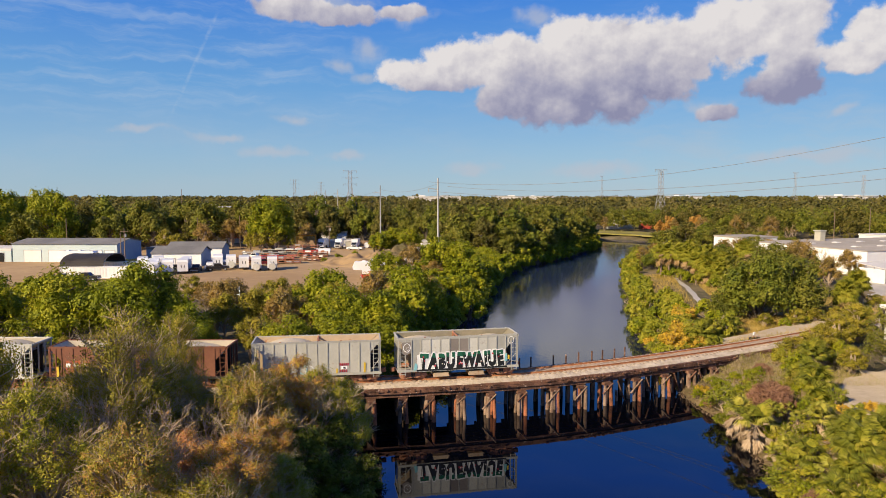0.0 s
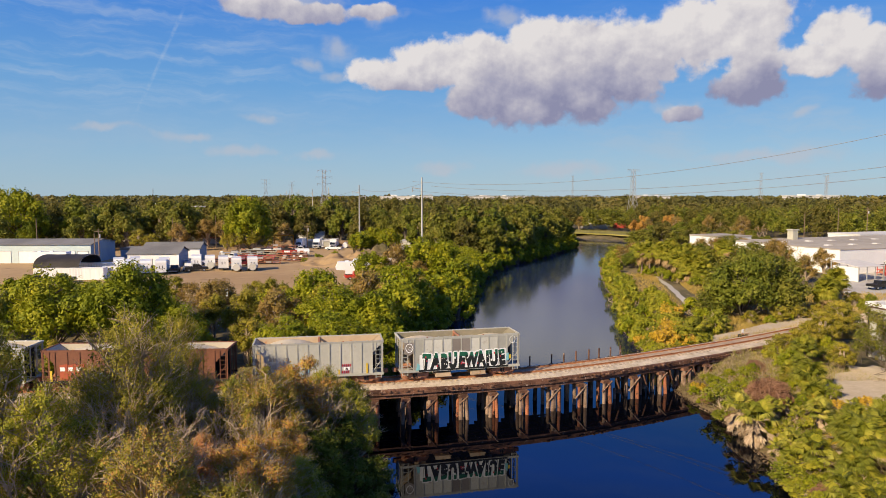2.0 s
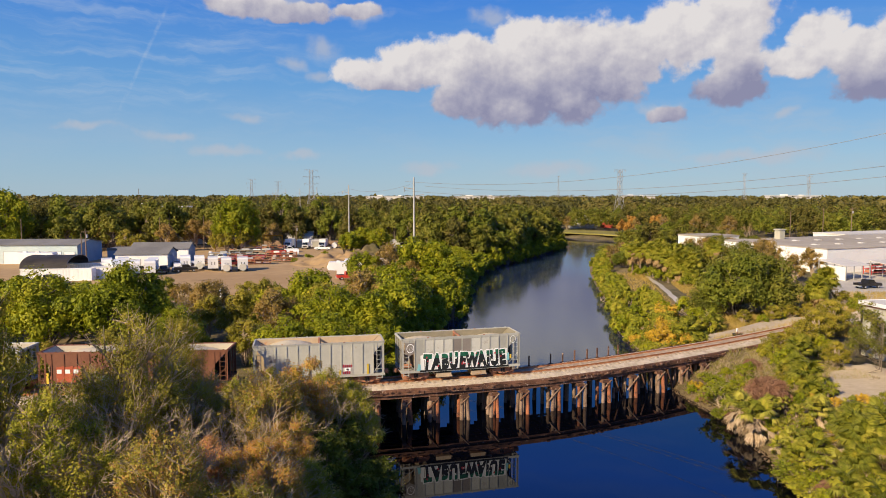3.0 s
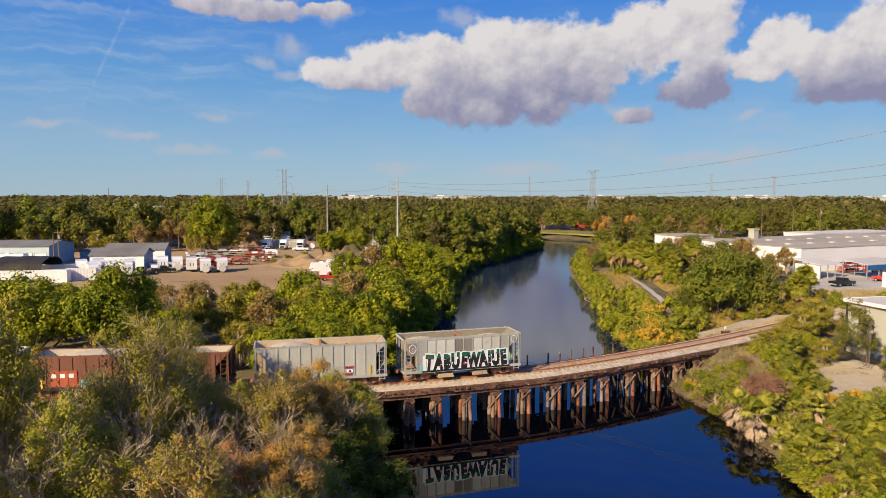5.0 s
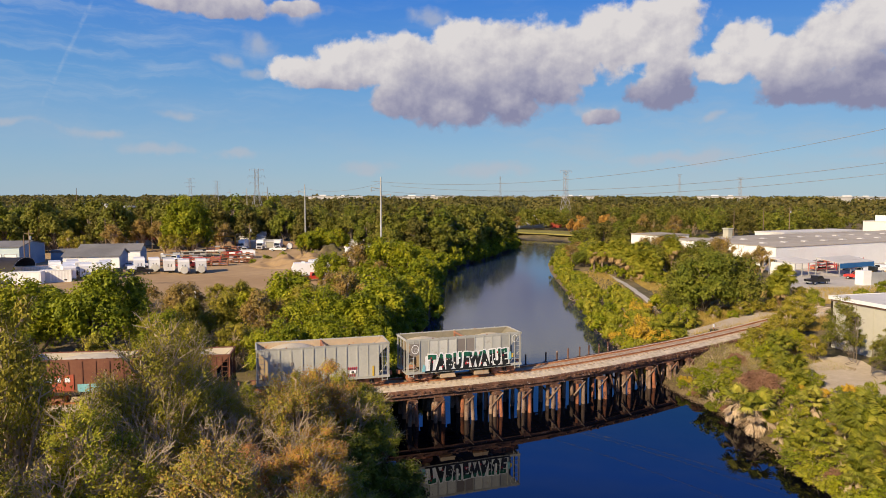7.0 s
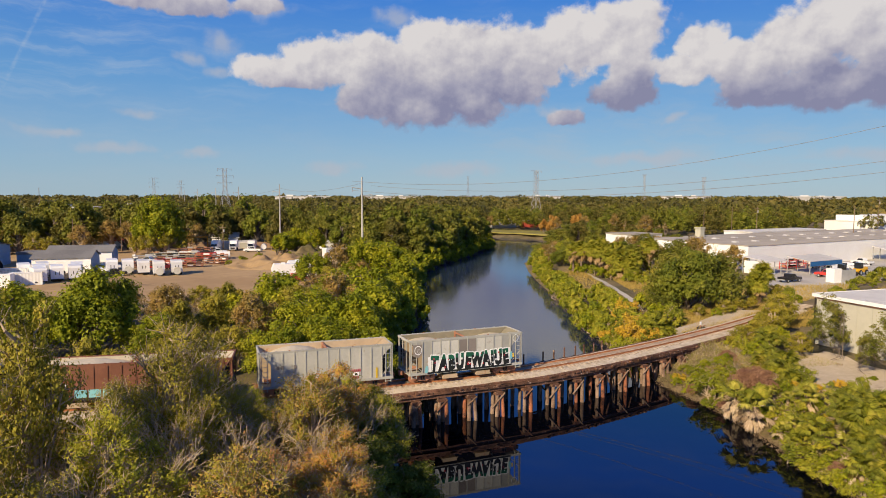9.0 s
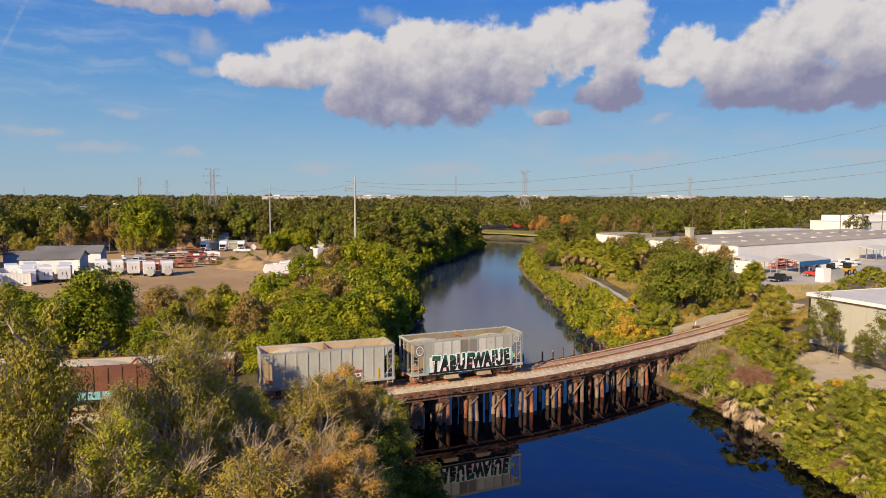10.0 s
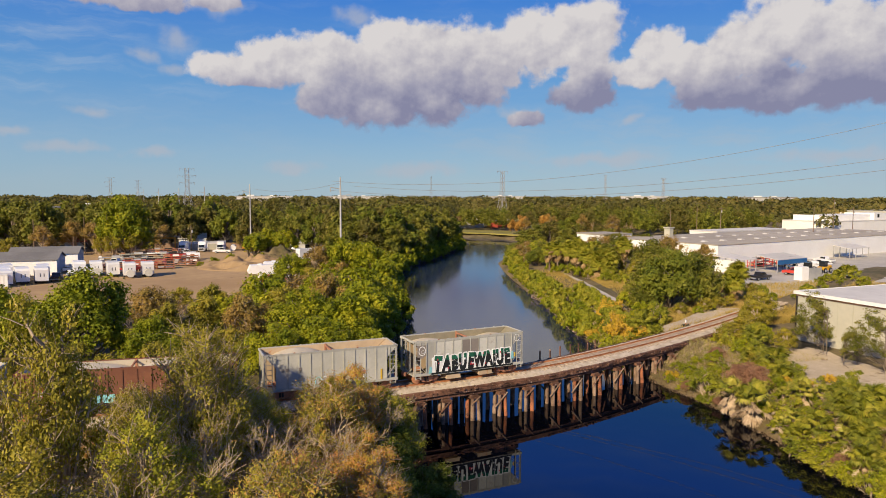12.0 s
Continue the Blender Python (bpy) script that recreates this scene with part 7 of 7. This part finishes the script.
edge_row([(31.8, 104), (35.0, 116), (39.0, 132), (43.2, 152), (48.2, 172), (54.6, 190), (65, 208)], lime + lime + leafy + leafy, 0.65, 1.1, 3)
edge_row([(31.6, 82.5), (32.6, 90), (34.5, 98)], yellow + yellow + lime, 0.8, 1.15, 4, 1.2, 2.2)
edge_row([(35.5, 100), (37.6, 108), (40, 116)], leafy + lime, 0.8, 1.1, 44, 1.2, 2.6)
edge_row([(34.5, 84.5), (37.5, 92), (41, 100)], leafy + leafy + lime, 0.7, 1.05, 5, 1.5, 2.8)
scatter([(60, 97), (82, 100), (112, 118), (104, 124), (84, 108), (64, 103)], 3.6, leafy + lime + bare + lime_far, 0.35, 0.75, 12)
scatter([(46, 104), (50, 104), (64, 150), (60, 154), (54, 128)], 3.6, lime_far + leafy_far + bare, 0.4, 0.85, 13)
edge_row([(58, 176), (62, 192), (72, 212)], lime + leafy, 1.0, 1.5, 6, 2.0, 3.5)
scatter([(27, 40), (34, 46), (38, 54), (34, 63), (31, 66), (27.5, 62), (27, 50)], 1.7, lime + leafy + yellow + bare, 0.28, 0.55, 61)
scatter([(36, 68), (42, 70), (46, 76), (50, 82), (46, 82), (38, 75)], 2.2, leafy + lime + bare, 0.4, 0.7, 62)
scatter([(52.5, 133), (58, 132), (63, 148), (57, 158), (50.5, 158), (50.5, 150), (52.5, 142)], 2.4, lime_far + leafy_far, 0.5, 0.85, 17)
for x, y, k in ((81, 184, 0.95), (86, 187, 0.85), (92, 189, 0.9), (98, 190, 0.8)):
    plant(tan[0] if k > 0.88 else oak[1], x, y, k, tall=0.85)
# near east bank
stand(lime[0], [(26.9, 62.2, 0.95, 0.75), (27.9, 63.8, 0.7, 0.7)])
stand(leafy[0], [(30.6, 69.0, 0.45, 0.8), (27.6, 63.6, 0.6, 0.8), (27.8, 66.2, 0.45, 0.7), (26.2, 51.0, 0.5, 0.7), (24.6, 38.2, 0.9, 0.8), (29.0, 39.0, 0.9, 0.9), (34.6, 43.4, 0.5, 0.7), (25.0, 34.0, 1.0, 0.9), (30.2, 55.6, 0.4, 0.7), (32.6, 55.4, 0.45, 0.8), (33.6, 61.4, 0.55, 0.9), (36.6, 68.4, 0.7, 1.1), (45.0, 75.0, 0.6, 1.1), (42.6, 58.4, 0.3, 0.6), (28.4, 67.2, 0.55, 0.7), (32.0, 68.2, 0.55, 0.7), (27.4, 54.6, 0.4, 0.8), (29.0, 51.0, 0.35, 0.8)])
stand(leafy[0], [(28.6, 63.6, 0.75, 0.7), (27.8, 61.8, 0.5, 0.7), (34.2, 49.4, 0.4, 0.8), (26.2, 42.0, 0.5, 0.7), (34.6, 54.2, 0.4, 0.8), (26.2, 57.8, 0.35, 0.6), (30.2, 64.4, 0.45, 0.7)])
stand(bare[0], [(29.6, 66.2, 0.6, 1.0), (28.2, 61.0, 0.8, 0.9), (27.6, 58.8, 0.5, 0.9), (29.4, 63.4, 0.8, 0.8), (31.6, 65.2, 0.9, 0.8), (30.4, 67.4, 0.6, 0.8), (33.0, 67.0, 0.7, 0.9), (28.2, 52.3, 0.85, 0.9), (27.6, 48.4, 0.7, 0.8), (31.8, 57.0, 0.6, 0.8), (24.2, 45.0, 0.6, 0.5), (23.6, 43.4, 0.5, 0.5), (31.8, 41.0, 0.8, 0.9), (40.4, 69.6, 0.6, 1.0), (42.4, 72.6, 0.7, 1.1), (48.4, 80.8, 0.7, 1.4), (43.4, 63.8, 0.35, 0.7), (30.8, 66.4, 0.5, 0.9), (29.8, 62.2, 0.6, 1.0), (35.2, 70.6, 0.6, 1.0)])
stand(bare[0], [(29.0, 44.0, 0.55, 1.1), (32.0, 50.0, 0.5, 1.0), (33.0, 46.6, 0.6, 0.9)])
stand(lime[0], [(28.4, 69.2, 0.4, 0.8), (25.9, 60.4, 0.5, 0.6), (24.4, 46.4, 0.85, 0.6), (24.3, 44.2, 0.85, 0.55), (26.4, 36.6, 0.8, 0.7), (28.4, 55.0, 0.3, 0.7), (26.6, 54.0, 0.35, 0.8), (28.0, 39.6, 0.6, 0.7), (28.6, 65.0, 0.5, 0.6)])
stand(yellow[0], [(26.6, 67.6, 0.42, 0.8), (25.2, 47.8, 0.4, 0.6), (29.4, 52.8, 0.3, 0.8)])
stand(brown[0], [(29.4, 58.9, 0.95, 1.1), (30.4, 60.4, 0.7, 1.0), (24.8, 42.6, 0.5, 0.6), (30.0, 45.6, 0.6, 0.8), (26.4, 59.2, 0.4, 0.6), (32.0, 63.4, 0.5, 0.7)])
stand(lime[1], [(27.0, 50.4, 0.4, 0.7), (25.6, 45.4, 0.7, 0.6), (24.0, 42.2, 0.7, 0.7), (36.0, 47.0, 0.6, 0.8), (30.5, 35.5, 0.9, 0.8), (31.2, 61.6, 0.45, 0.7), (27.0, 53.0, 0.35, 0.8)])
stand(bush[0], [(38.6, 73.4, 0.66, 0.7), (44.4, 77.4, 0.66, 0.8), (49.6, 82.0, 0.72, 0.8), (54.6, 88.0, 0.7, 0.8), (34.4, 63.4, 0.5, 0.55)])
stand(bush[1], [(41.6, 75.2, 0.62, 0.75), (47.0, 79.2, 0.72, 0.85), (52.6, 84.6, 0.8, 0.8), (42.8, 69.0, 0.5, 0.8)])
stand(slim[0], [(44.2, 66.4, 1.4, 0.85), (45.2, 62.0, 0.8, 0.8), (46.4, 70.8, 0.8, 0.9), (44.0, 58.4, 1.35, 0.8), (44.4, 52.0, 1.0, 0.9), (45.6, 49.0, 1.0, 1.0), (43.6, 60.4, 0.8, 0.9), (46.0, 66.8, 0.9, 1.0)])
stand(near_dark[0], [(25.4, 38.2, 0.42, 0.8), (26.8, 35.8, 0.5, 0.8), (28.6, 37.4, 0.5, 0.8), (30.2, 40.2, 0.4, 0.8)])


for tone, groves in FAR_LEAVES.items():
    tagged(new("far_trees", quads_mesh("far_trees", np.concatenate(groves), bpy.data.materials[tone])), "belt of grown trees beyond the yard and river bend", "trees", kind="stuff")

edge_row([(23.6, 30), (23.9, 38), (24.3, 45)], leafy + lime + leafy, 0.4, 0.6, 21, 0.4, 1.6)
edge_row([(25.6, 48.5), (26.0, 52)], leafy + bare + lime, 0.25, 0.4, 27, 0.3, 1.0)
edge_row([(26.0, 61), (26.0, 65), (26.4, 69)], leafy + bare + brown, 0.22, 0.35, 26, 0.3, 1.4)
edge_row([(27.4, 80), (28.0, 90), (30.2, 102), (33.6, 114), (37.4, 130), (42.0, 151), (47.0, 171)], lime + leafy + leafy, 0.5, 0.75, 29, 0.5, 1.9)
edge_row([(28, 32), (31, 38), (34, 42), (38, 46)], leafy + bare + leafy, 0.55, 0.8, 23, 1.2, 2.6)
edge_row([(29.4, 65.6), (33.0, 68.6), (36.0, 71.4)], bare + leafy + brown + bare, 0.3, 0.5, 25, 0.7, 1.5)

# ---- palms ----
def frond_mesh(name, material, seed, dead=False, blade=0.055):
    r = random.Random(seed)
    g = Build()
    g.tube((0, 0, 0), (1.0, 0, 0.12 if not dead else 0.0), 0.03, 0.018, 4, False)
    n = 27
    for i in range(n):
        a = radians(-95 + 190 * i / (n - 1)) * (0.34 if dead else 1.0) + (r.uniform(-0.12, 0.12) if dead else 0)
        ln = (1.15 - 0.35 * abs(i - 13) / 13) * r.uniform(0.85, 1.1)
        dx, dy = math.cos(a), math.sin(a)
        z0 = 0.12 if not dead else 0.0
        w = blade if not dead else 0.045
        p0 = (0.95, 0, z0)
        mid = (0.95 + dx * ln * 0.55, dy * ln * 0.55, z0 + (0.10 if not dead else r.uniform(-0.1, 0.1)))
        tip = (0.95 + dx * ln * 0.92, dy * ln * 0.92, z0 - (0.38 if not dead else r.uniform(-0.1, 0.2)))
        k = len(g.v)
        g.v += [p0, (mid[0] - dy * w, mid[1] + dx * w, mid[2]), tip, (mid[0] + dy * w, mid[1] - dx * w, mid[2])]
        g.f.append((k, k + 1, k + 2, k + 3))
    return g.mesh(name, material)


FRONDS = [frond_mesh("frond", LEAF_PALM, s) for s in (1, 2, 3)]
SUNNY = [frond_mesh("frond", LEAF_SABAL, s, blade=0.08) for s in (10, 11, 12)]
GOLDS = [frond_mesh("frond", LEAF_STRAW, s) for s in (6, 7)]
SKIRTS = [frond_mesh("dead_frond", LEAF_SKIRT, s, True) for s in (8, 9)]
DEADS = [frond_mesh("dead_frond", LEAF_DEAD, s, True) for s in (4, 5)]


def build_palm(x, y, head, label, count=26, dead=10, size=1.0, trunk=True, seed=1, name="palm", yellow=False):
    r = random.Random(seed * 7.3 + x)
    z = land_z(x, y)
    p = thing(name, label, "palm", pose(x, y, z - 0.05, 0, 0, r.uniform(0, 360)), "palms and palmettos")
    h = head - z
    if trunk:
        bx, by = r.uniform(-0.3, 0.3), r.uniform(-0.3, 0.3)
        g = Build()
        for i in range(5):
            a, b = i / 5, (i + 1) / 5
            g.tube((bx * a * a, by * a * a, h * a), (bx * b * b, by * b * b, h * b), 0.20 + 0.03 * (i % 2), 0.19, 8, i == 4)
        part("trunk", g, PALMBARK, p)
    else:
        bx = by = 0
        part("stem", Build().tube((0, 0, 0), (0, 0, max(0.3, h)), 0.16, 0.12, 6), PALMBARK, p)
    for i in range(count):
        yaw = i * 137.5 + r.uniform(-12, 12)
        up = 86 - (128 if trunk else 100) * (i / count) ** 0.8 + r.uniform(-9, 9)
        m = pose(bx, by, h) @ pose(0, 0, 0, 0, 0, yaw) @ pose(0, 0, 0, r.uniform(-12, 12), -up, 0) @ Matrix.Scale(size * r.uniform(0.8, 1.15), 4)
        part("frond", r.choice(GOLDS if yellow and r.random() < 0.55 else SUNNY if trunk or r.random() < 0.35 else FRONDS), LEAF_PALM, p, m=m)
    for i in range(dead):
        yaw = i * 360 / max(1, dead) + r.uniform(-15, 15)
        m = pose(bx, by, h - 0.15) @ pose(0, 0, 0, 0, 0, yaw) @ pose(0, 0, 0, r.uniform(-15, 15), r.uniform(48, 92) - (dead > 20) * r.uniform(0, 60) * (i % 2), 0) @ Matrix.Scale(size * r.uniform(0.4, 1.2) * (1.35 if trunk else 1.0), 4)
        part("dead_frond", r.choice(SKIRTS if trunk else DEADS), LEAF_DEAD, p, m=m)
    return p


SABAL = "sabal palm with green fan fronds over a skirt of dead ones"
SABALS = [(66.8, 107.6, 8.4, 1.6), (64.2, 106.2, 7.4, 1.5), (61.4, 101.4, 7.6, 1.5), (66.0, 146.5, 10.6, 1.7), (51.4, 152.0, 9.8, 1.5), (52.6, 149.0, 10.0, 1.5), (53.6, 146.2, 9.6, 1.6), (54.8, 149.4, 10.6, 1.6), (54.0, 142.4, 8.6, 1.5),
          (55.4, 143.8, 9.6, 1.6), (54.8, 138.6, 7.2, 1.5), (56.0, 140.4, 8.2, 1.6), (56.4, 136.4, 6.4, 1.4), (57.6, 138.2, 7.6, 1.5), (57.6, 146.0, 9.9, 1.5), (58.6, 141.0, 8.4, 1.5), (50.6, 155.0, 9.4, 1.5), (60.2, 143.4, 8.8, 1.5)]
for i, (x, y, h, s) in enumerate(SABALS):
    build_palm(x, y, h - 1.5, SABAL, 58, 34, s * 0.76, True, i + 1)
FAN = "low green palmetto with fan fronds on the riverbank"
NEAR_FANS = [(26.7, 55.7, 2.5, 0.85, 16, 3), (27.4, 57.2, 2.5, 0.75, 14, 2), (33.8, 59.4, 3.5, 1.15, 24, 5), (34.8, 61.4, 3.9, 1.1, 22, 6), (32.6, 58.4, 3.0, 0.9, 18, 5), (25.9, 48.4, 2.5, 0.85, 18, 3), (26.4, 47.0, 2.8, 0.9, 18, 4), (35.2, 52.4, 3.3, 1.05, 22, 4), (33.6, 50.6, 3.3, 1.05, 22, 4), (24.9, 41.2, 2.5, 0.95, 18, 4), (25.6, 39.4, 2.7, 1.0, 18, 4), (27.6, 40.8, 2.9, 1.0, 18, 6), (38.6, 69.0, 5.0, 1.2, 26, 8), (40.4, 71.4, 4.8, 1.2, 26, 6), (37.0, 67.0, 4.3, 1.1, 22, 8)]
FANS_BY_SAND = [(35.0, 65.0, 3.4, 0.9, 18, 8), (29.6, 41.8, 3.0, 1.0, 18, 5), (36.8, 49.0, 3.0, 0.95, 18, 5)]
FANS_OVER_TRACK = [(33.0, 84.6, 4.0, 1.15, 20, 0), (34.6, 86.2, 4.2, 1.2, 20, 0), (36.2, 87.6, 4.2, 1.2, 20, 0), (38.4, 88.4, 4.0, 1.2, 18, 0), (33.6, 81.6, 3.4, 1.0, 16, 2), (31.4, 83.2, 3.4, 1.0, 18, 0), (107, 123, 4.6, 1.4, 20, 3), (111, 125, 4.8, 1.4, 20, 3), (103.5, 121.5, 4.4, 1.4, 20, 3)]
for i, (x, y, h, s, c, d) in enumerate(NEAR_FANS + FANS_BY_SAND + FANS_OVER_TRACK):
    build_palm(x, y, h - 0.5 - 0.5 * (i % 3), FAN, c + 2, d + 4, s * (0.74 + 0.07 * (i % 4)), False, i + 40, "palmetto")
for i, (x, y, h, s) in enumerate(((29.0, 47.0, 3.5, 1.1), (31.0, 49.4, 3.6, 0.95), (27.0, 43.4, 2.6, 0.9), (28.6, 45.0, 3.4, 1.2), (31.4, 46.4, 3.7, 1.15), (33.2, 47.6, 3.5, 1.05), (30.2, 43.6, 3.0, 1.0), (33.2, 44.6, 3.2, 1.0))):
    build_palm(x, y, h, "broad palmetto with pale hanging dead fronds", 34, 24, s * 0.84, False, i + 70, "palmetto")
for i, (x, y, h, s) in enumerate(((28.0, 56.2, 2.9, 0.65), (30.5, 52.9, 3.2, 0.9), (31.2, 54.2, 3.2, 0.8), (26.0, 49.2, 2.2, 0.7), (29.2, 54.0, 2.8, 0.6))):
    build_palm(x, y, h, "yellowing palmetto with mixed green and straw fronds", 16, 12, s * 0.75, False, i + 60, "palmetto", yellow=True)
for i, (x, y, h, s, d) in enumerate(((25.6, 56.4, 2.7, 1.15, 50), (26.0, 55.2, 2.6, 0.8, 36), (25.7, 53.8, 2.6, 1.2, 50), (26.6, 65.8, 1.3, 0.4, 22), (28.6, 56.0, 2.9, 0.5, 22), (27.3, 52.0, 2.5, 0.55, 26), (25.4, 50.0, 1.9, 0.5, 24), (31.4, 54.8, 3.1, 0.6, 26), (26.5, 44.4, 2.4, 0.75, 34), (27.8, 44.0, 2.4, 0.7, 30), (30.0, 57.0, 2.9, 0.5, 18), (24.6, 40.4, 1.8, 0.5, 20), (35.6, 56.4, 2.9, 0.5, 18), (33.2, 53.6, 3.0, 0.55, 22))):
    build_palm(x, y, h - 0.3, "palmetto buried under straw-coloured hanging dead fronds", 9, d, s * 0.85, False, i + 80, "palmetto", yellow=True)

# ---- distant woods, grass ----
def distant_woods():
    r = np.random.default_rng(15)
    out = []

    def belt(n, d0, d1, leaves, leaf, rad, top):
        az = np.radians(r.uniform(-56, 66, n))
        d = np.sqrt(r.uniform(d0 * d0, d1 * d1, n)) if d1 < 900 else np.exp(r.uniform(np.log(d0), np.log(d1), n))
        x, y = d * np.sin(az), d * np.cos(az)
        ok = (to_river(x, y) > 6) & (y > 300) & ~((x > 60) & (y < 420) & (x < 250))
        ok |= (x > 255) & (y > 120) & ~((x > 260) & (x < 375) & (y > 235) & (y < 330))
        ok |= (x < -195) & (y > 120)
        for xx, yy in zip(x[ok], y[ok]):
            t = top * r.uniform(0.62, 1.16) * (1 + 0.12 * math.sin(xx * 0.011) * math.sin(yy * 0.008))
            R = rad * r.uniform(0.75, 1.3)
            u = r.normal(size=(leaves, 3))
            u[:, 2] = np.abs(u[:, 2]) * 0.9 - 0.25
            u /= np.linalg.norm(u, axis=1)[:, None]
            lump = 0.82 + 0.22 * np.sin(u[:, :1] * 5 + xx) * np.sin(u[:, 1:2] * 6 + yy)
            p = u * lump * [R, R, t * 0.48] + [xx, yy, LAND + t * 0.5]
            n_ = u + r.normal(scale=0.28, size=u.shape)
            n_ /= np.linalg.norm(n_, axis=1)[:, None]
            out.append(leaf_quads(r, p, n_, leaf))

    belt(900, 300, 620, 190, 1.5, 6.6, 15.0)
    belt(1400, 560, 1300, 80, 2.8, 9.0, 15.5)
    belt(1500, 1200, 4300, 34, 6.5, 17, 17.0)
    return np.concatenate(out)


tagged(new("distant_woods", quads_mesh("distant_woods", distant_woods(), LEAF_FAR)), "dark olive woods stretching to the flat horizon", "woods", kind="stuff")


def grass_stuff(name, label, spots, material, seed, tall, wide=1.0):
    r = np.random.default_rng(seed)
    out = []
    for x0, x1, y0, y1, n in spots:
        x, y = r.uniform(x0, x1, n), r.uniform(y0, y1, n)
        off = np.abs(y - np.interp(x, TRACK_X, TRACK_Y))
        ok = (to_river(x, y) > 0.6) & (off > 2.6) & ((y < 103) | (np.abs(x - 42.7 - (y - 104) * 0.242) > 2.0))
        x, y = x[ok], y[ok]
        z = land(x, y)
        m = len(x)
        h = tall * r.uniform(0.4, 1.2, m)
        a = r.uniform(0, 6.283, m)
        w = (0.014 + 0.024 * r.random(m)) * wide
        dx, dy = np.cos(a) * w, np.sin(a) * w
        lx, ly = r.normal(scale=0.5, size=m) * h, r.normal(scale=0.5, size=m) * h
        q = np.zeros((m, 4, 3))
        q[:, 0] = np.stack([x - dx, y - dy, z - 0.05], 1)
        q[:, 1] = np.stack([x + dx, y + dy, z - 0.05], 1)
        q[:, 2] = np.stack([x + lx + dx * 0.2, y + ly + dy * 0.2, z + h], 1)
        q[:, 3] = np.stack([x + lx - dx * 0.2, y + ly - dy * 0.2, z + h], 1)
        out.append(q)
    tagged(new(name, quads_mesh(name, np.concatenate(out), material)), label, "grass", kind="stuff")


grass_stuff("dry_grass", "tall straw-coloured dry grass beside the track", [(40, 66, 84, 100, 22000), (60, 110, 98, 122, 22000), (40, 62, 104, 160, 12000), (49, 62, 124, 156, 12000), (30, 42, 78, 90, 5000), (48, 90, 84, 104, 16000)], LEAF_GRASS, 1, 0.7)
grass_stuff("bank_grass", "short green and straw grass along the banks", [(25, 36, 44, 74, 2500), (-45, -8, 52, 58, 5000), (-60, 10, 64, 72, 4000), (28, 48, 74, 84, 3000), (23, 34, 30, 46, 1500)], LEAF_LIME, 2, 0.4, 0.6)
def litter_stuff():
    """Dead leaves, frond scraps and twigs lying on the banks."""
    r = np.random.default_rng(9)
    out = []
    for x0, x1, y0, y1, n, size in ((24.0, 36, 40, 74, 14000, 0.11), (23.4, 27.5, 30, 72, 8000, 0.13), (-14, -6, 34, 62, 3000, 0.2), (27, 34, 74, 96, 3500, 0.12)):
        x, y = r.uniform(x0, x1, n), r.uniform(y0, y1, n)
        sd = to_river(x, y)
        off = np.abs(y - np.interp(x, TRACK_X, TRACK_Y))
        ok = (sd > -0.5) & ((off > 2.7) | (sd < 6))
        x, y = x[ok], y[ok]
        p = np.stack([x, y, np.maximum(land(x, y), 0.0) + r.uniform(0.0, 0.22, len(x))], 1)
        nrm = r.normal(scale=0.5, size=p.shape) + [0, 0, 1]
        nrm /= np.linalg.norm(nrm, axis=1)[:, None]
        out.append(leaf_quads(r, p, nrm, size))
    tagged(new("bank_litter", quads_mesh("bank_litter", np.concatenate(out), LEAF_LITTER)), "bleached dead leaves, frond scraps and twigs littering the bank", "litter", kind="stuff")


litter_stuff()
grass_stuff("embankment_grass", "dry grey-green grass on the railway embankment", [(28, 44, 64, 82, 16000), (26, 34, 56, 68, 5000)], LEAF_DEAD, 3, 0.4, 0.45)
grass_stuff("embankment_weeds", "low green weeds on the railway embankment", [(28, 44, 64, 82, 14000), (26, 34, 78, 90, 5000), (26, 34, 56, 68, 6000)], LEAF_LIME, 4, 0.36, 0.45)
tagged(sheet("far_bank_grass", [(72, 338), (92, 318), (101, 297), (103, 279), (112, 268), (128, 276), (122, 300), (112, 326), (90, 366), (70, 372)], LAND + 0.1, MOWN, "sunlit mown grass on the far bank", "grass", 1.0), kind="structure")
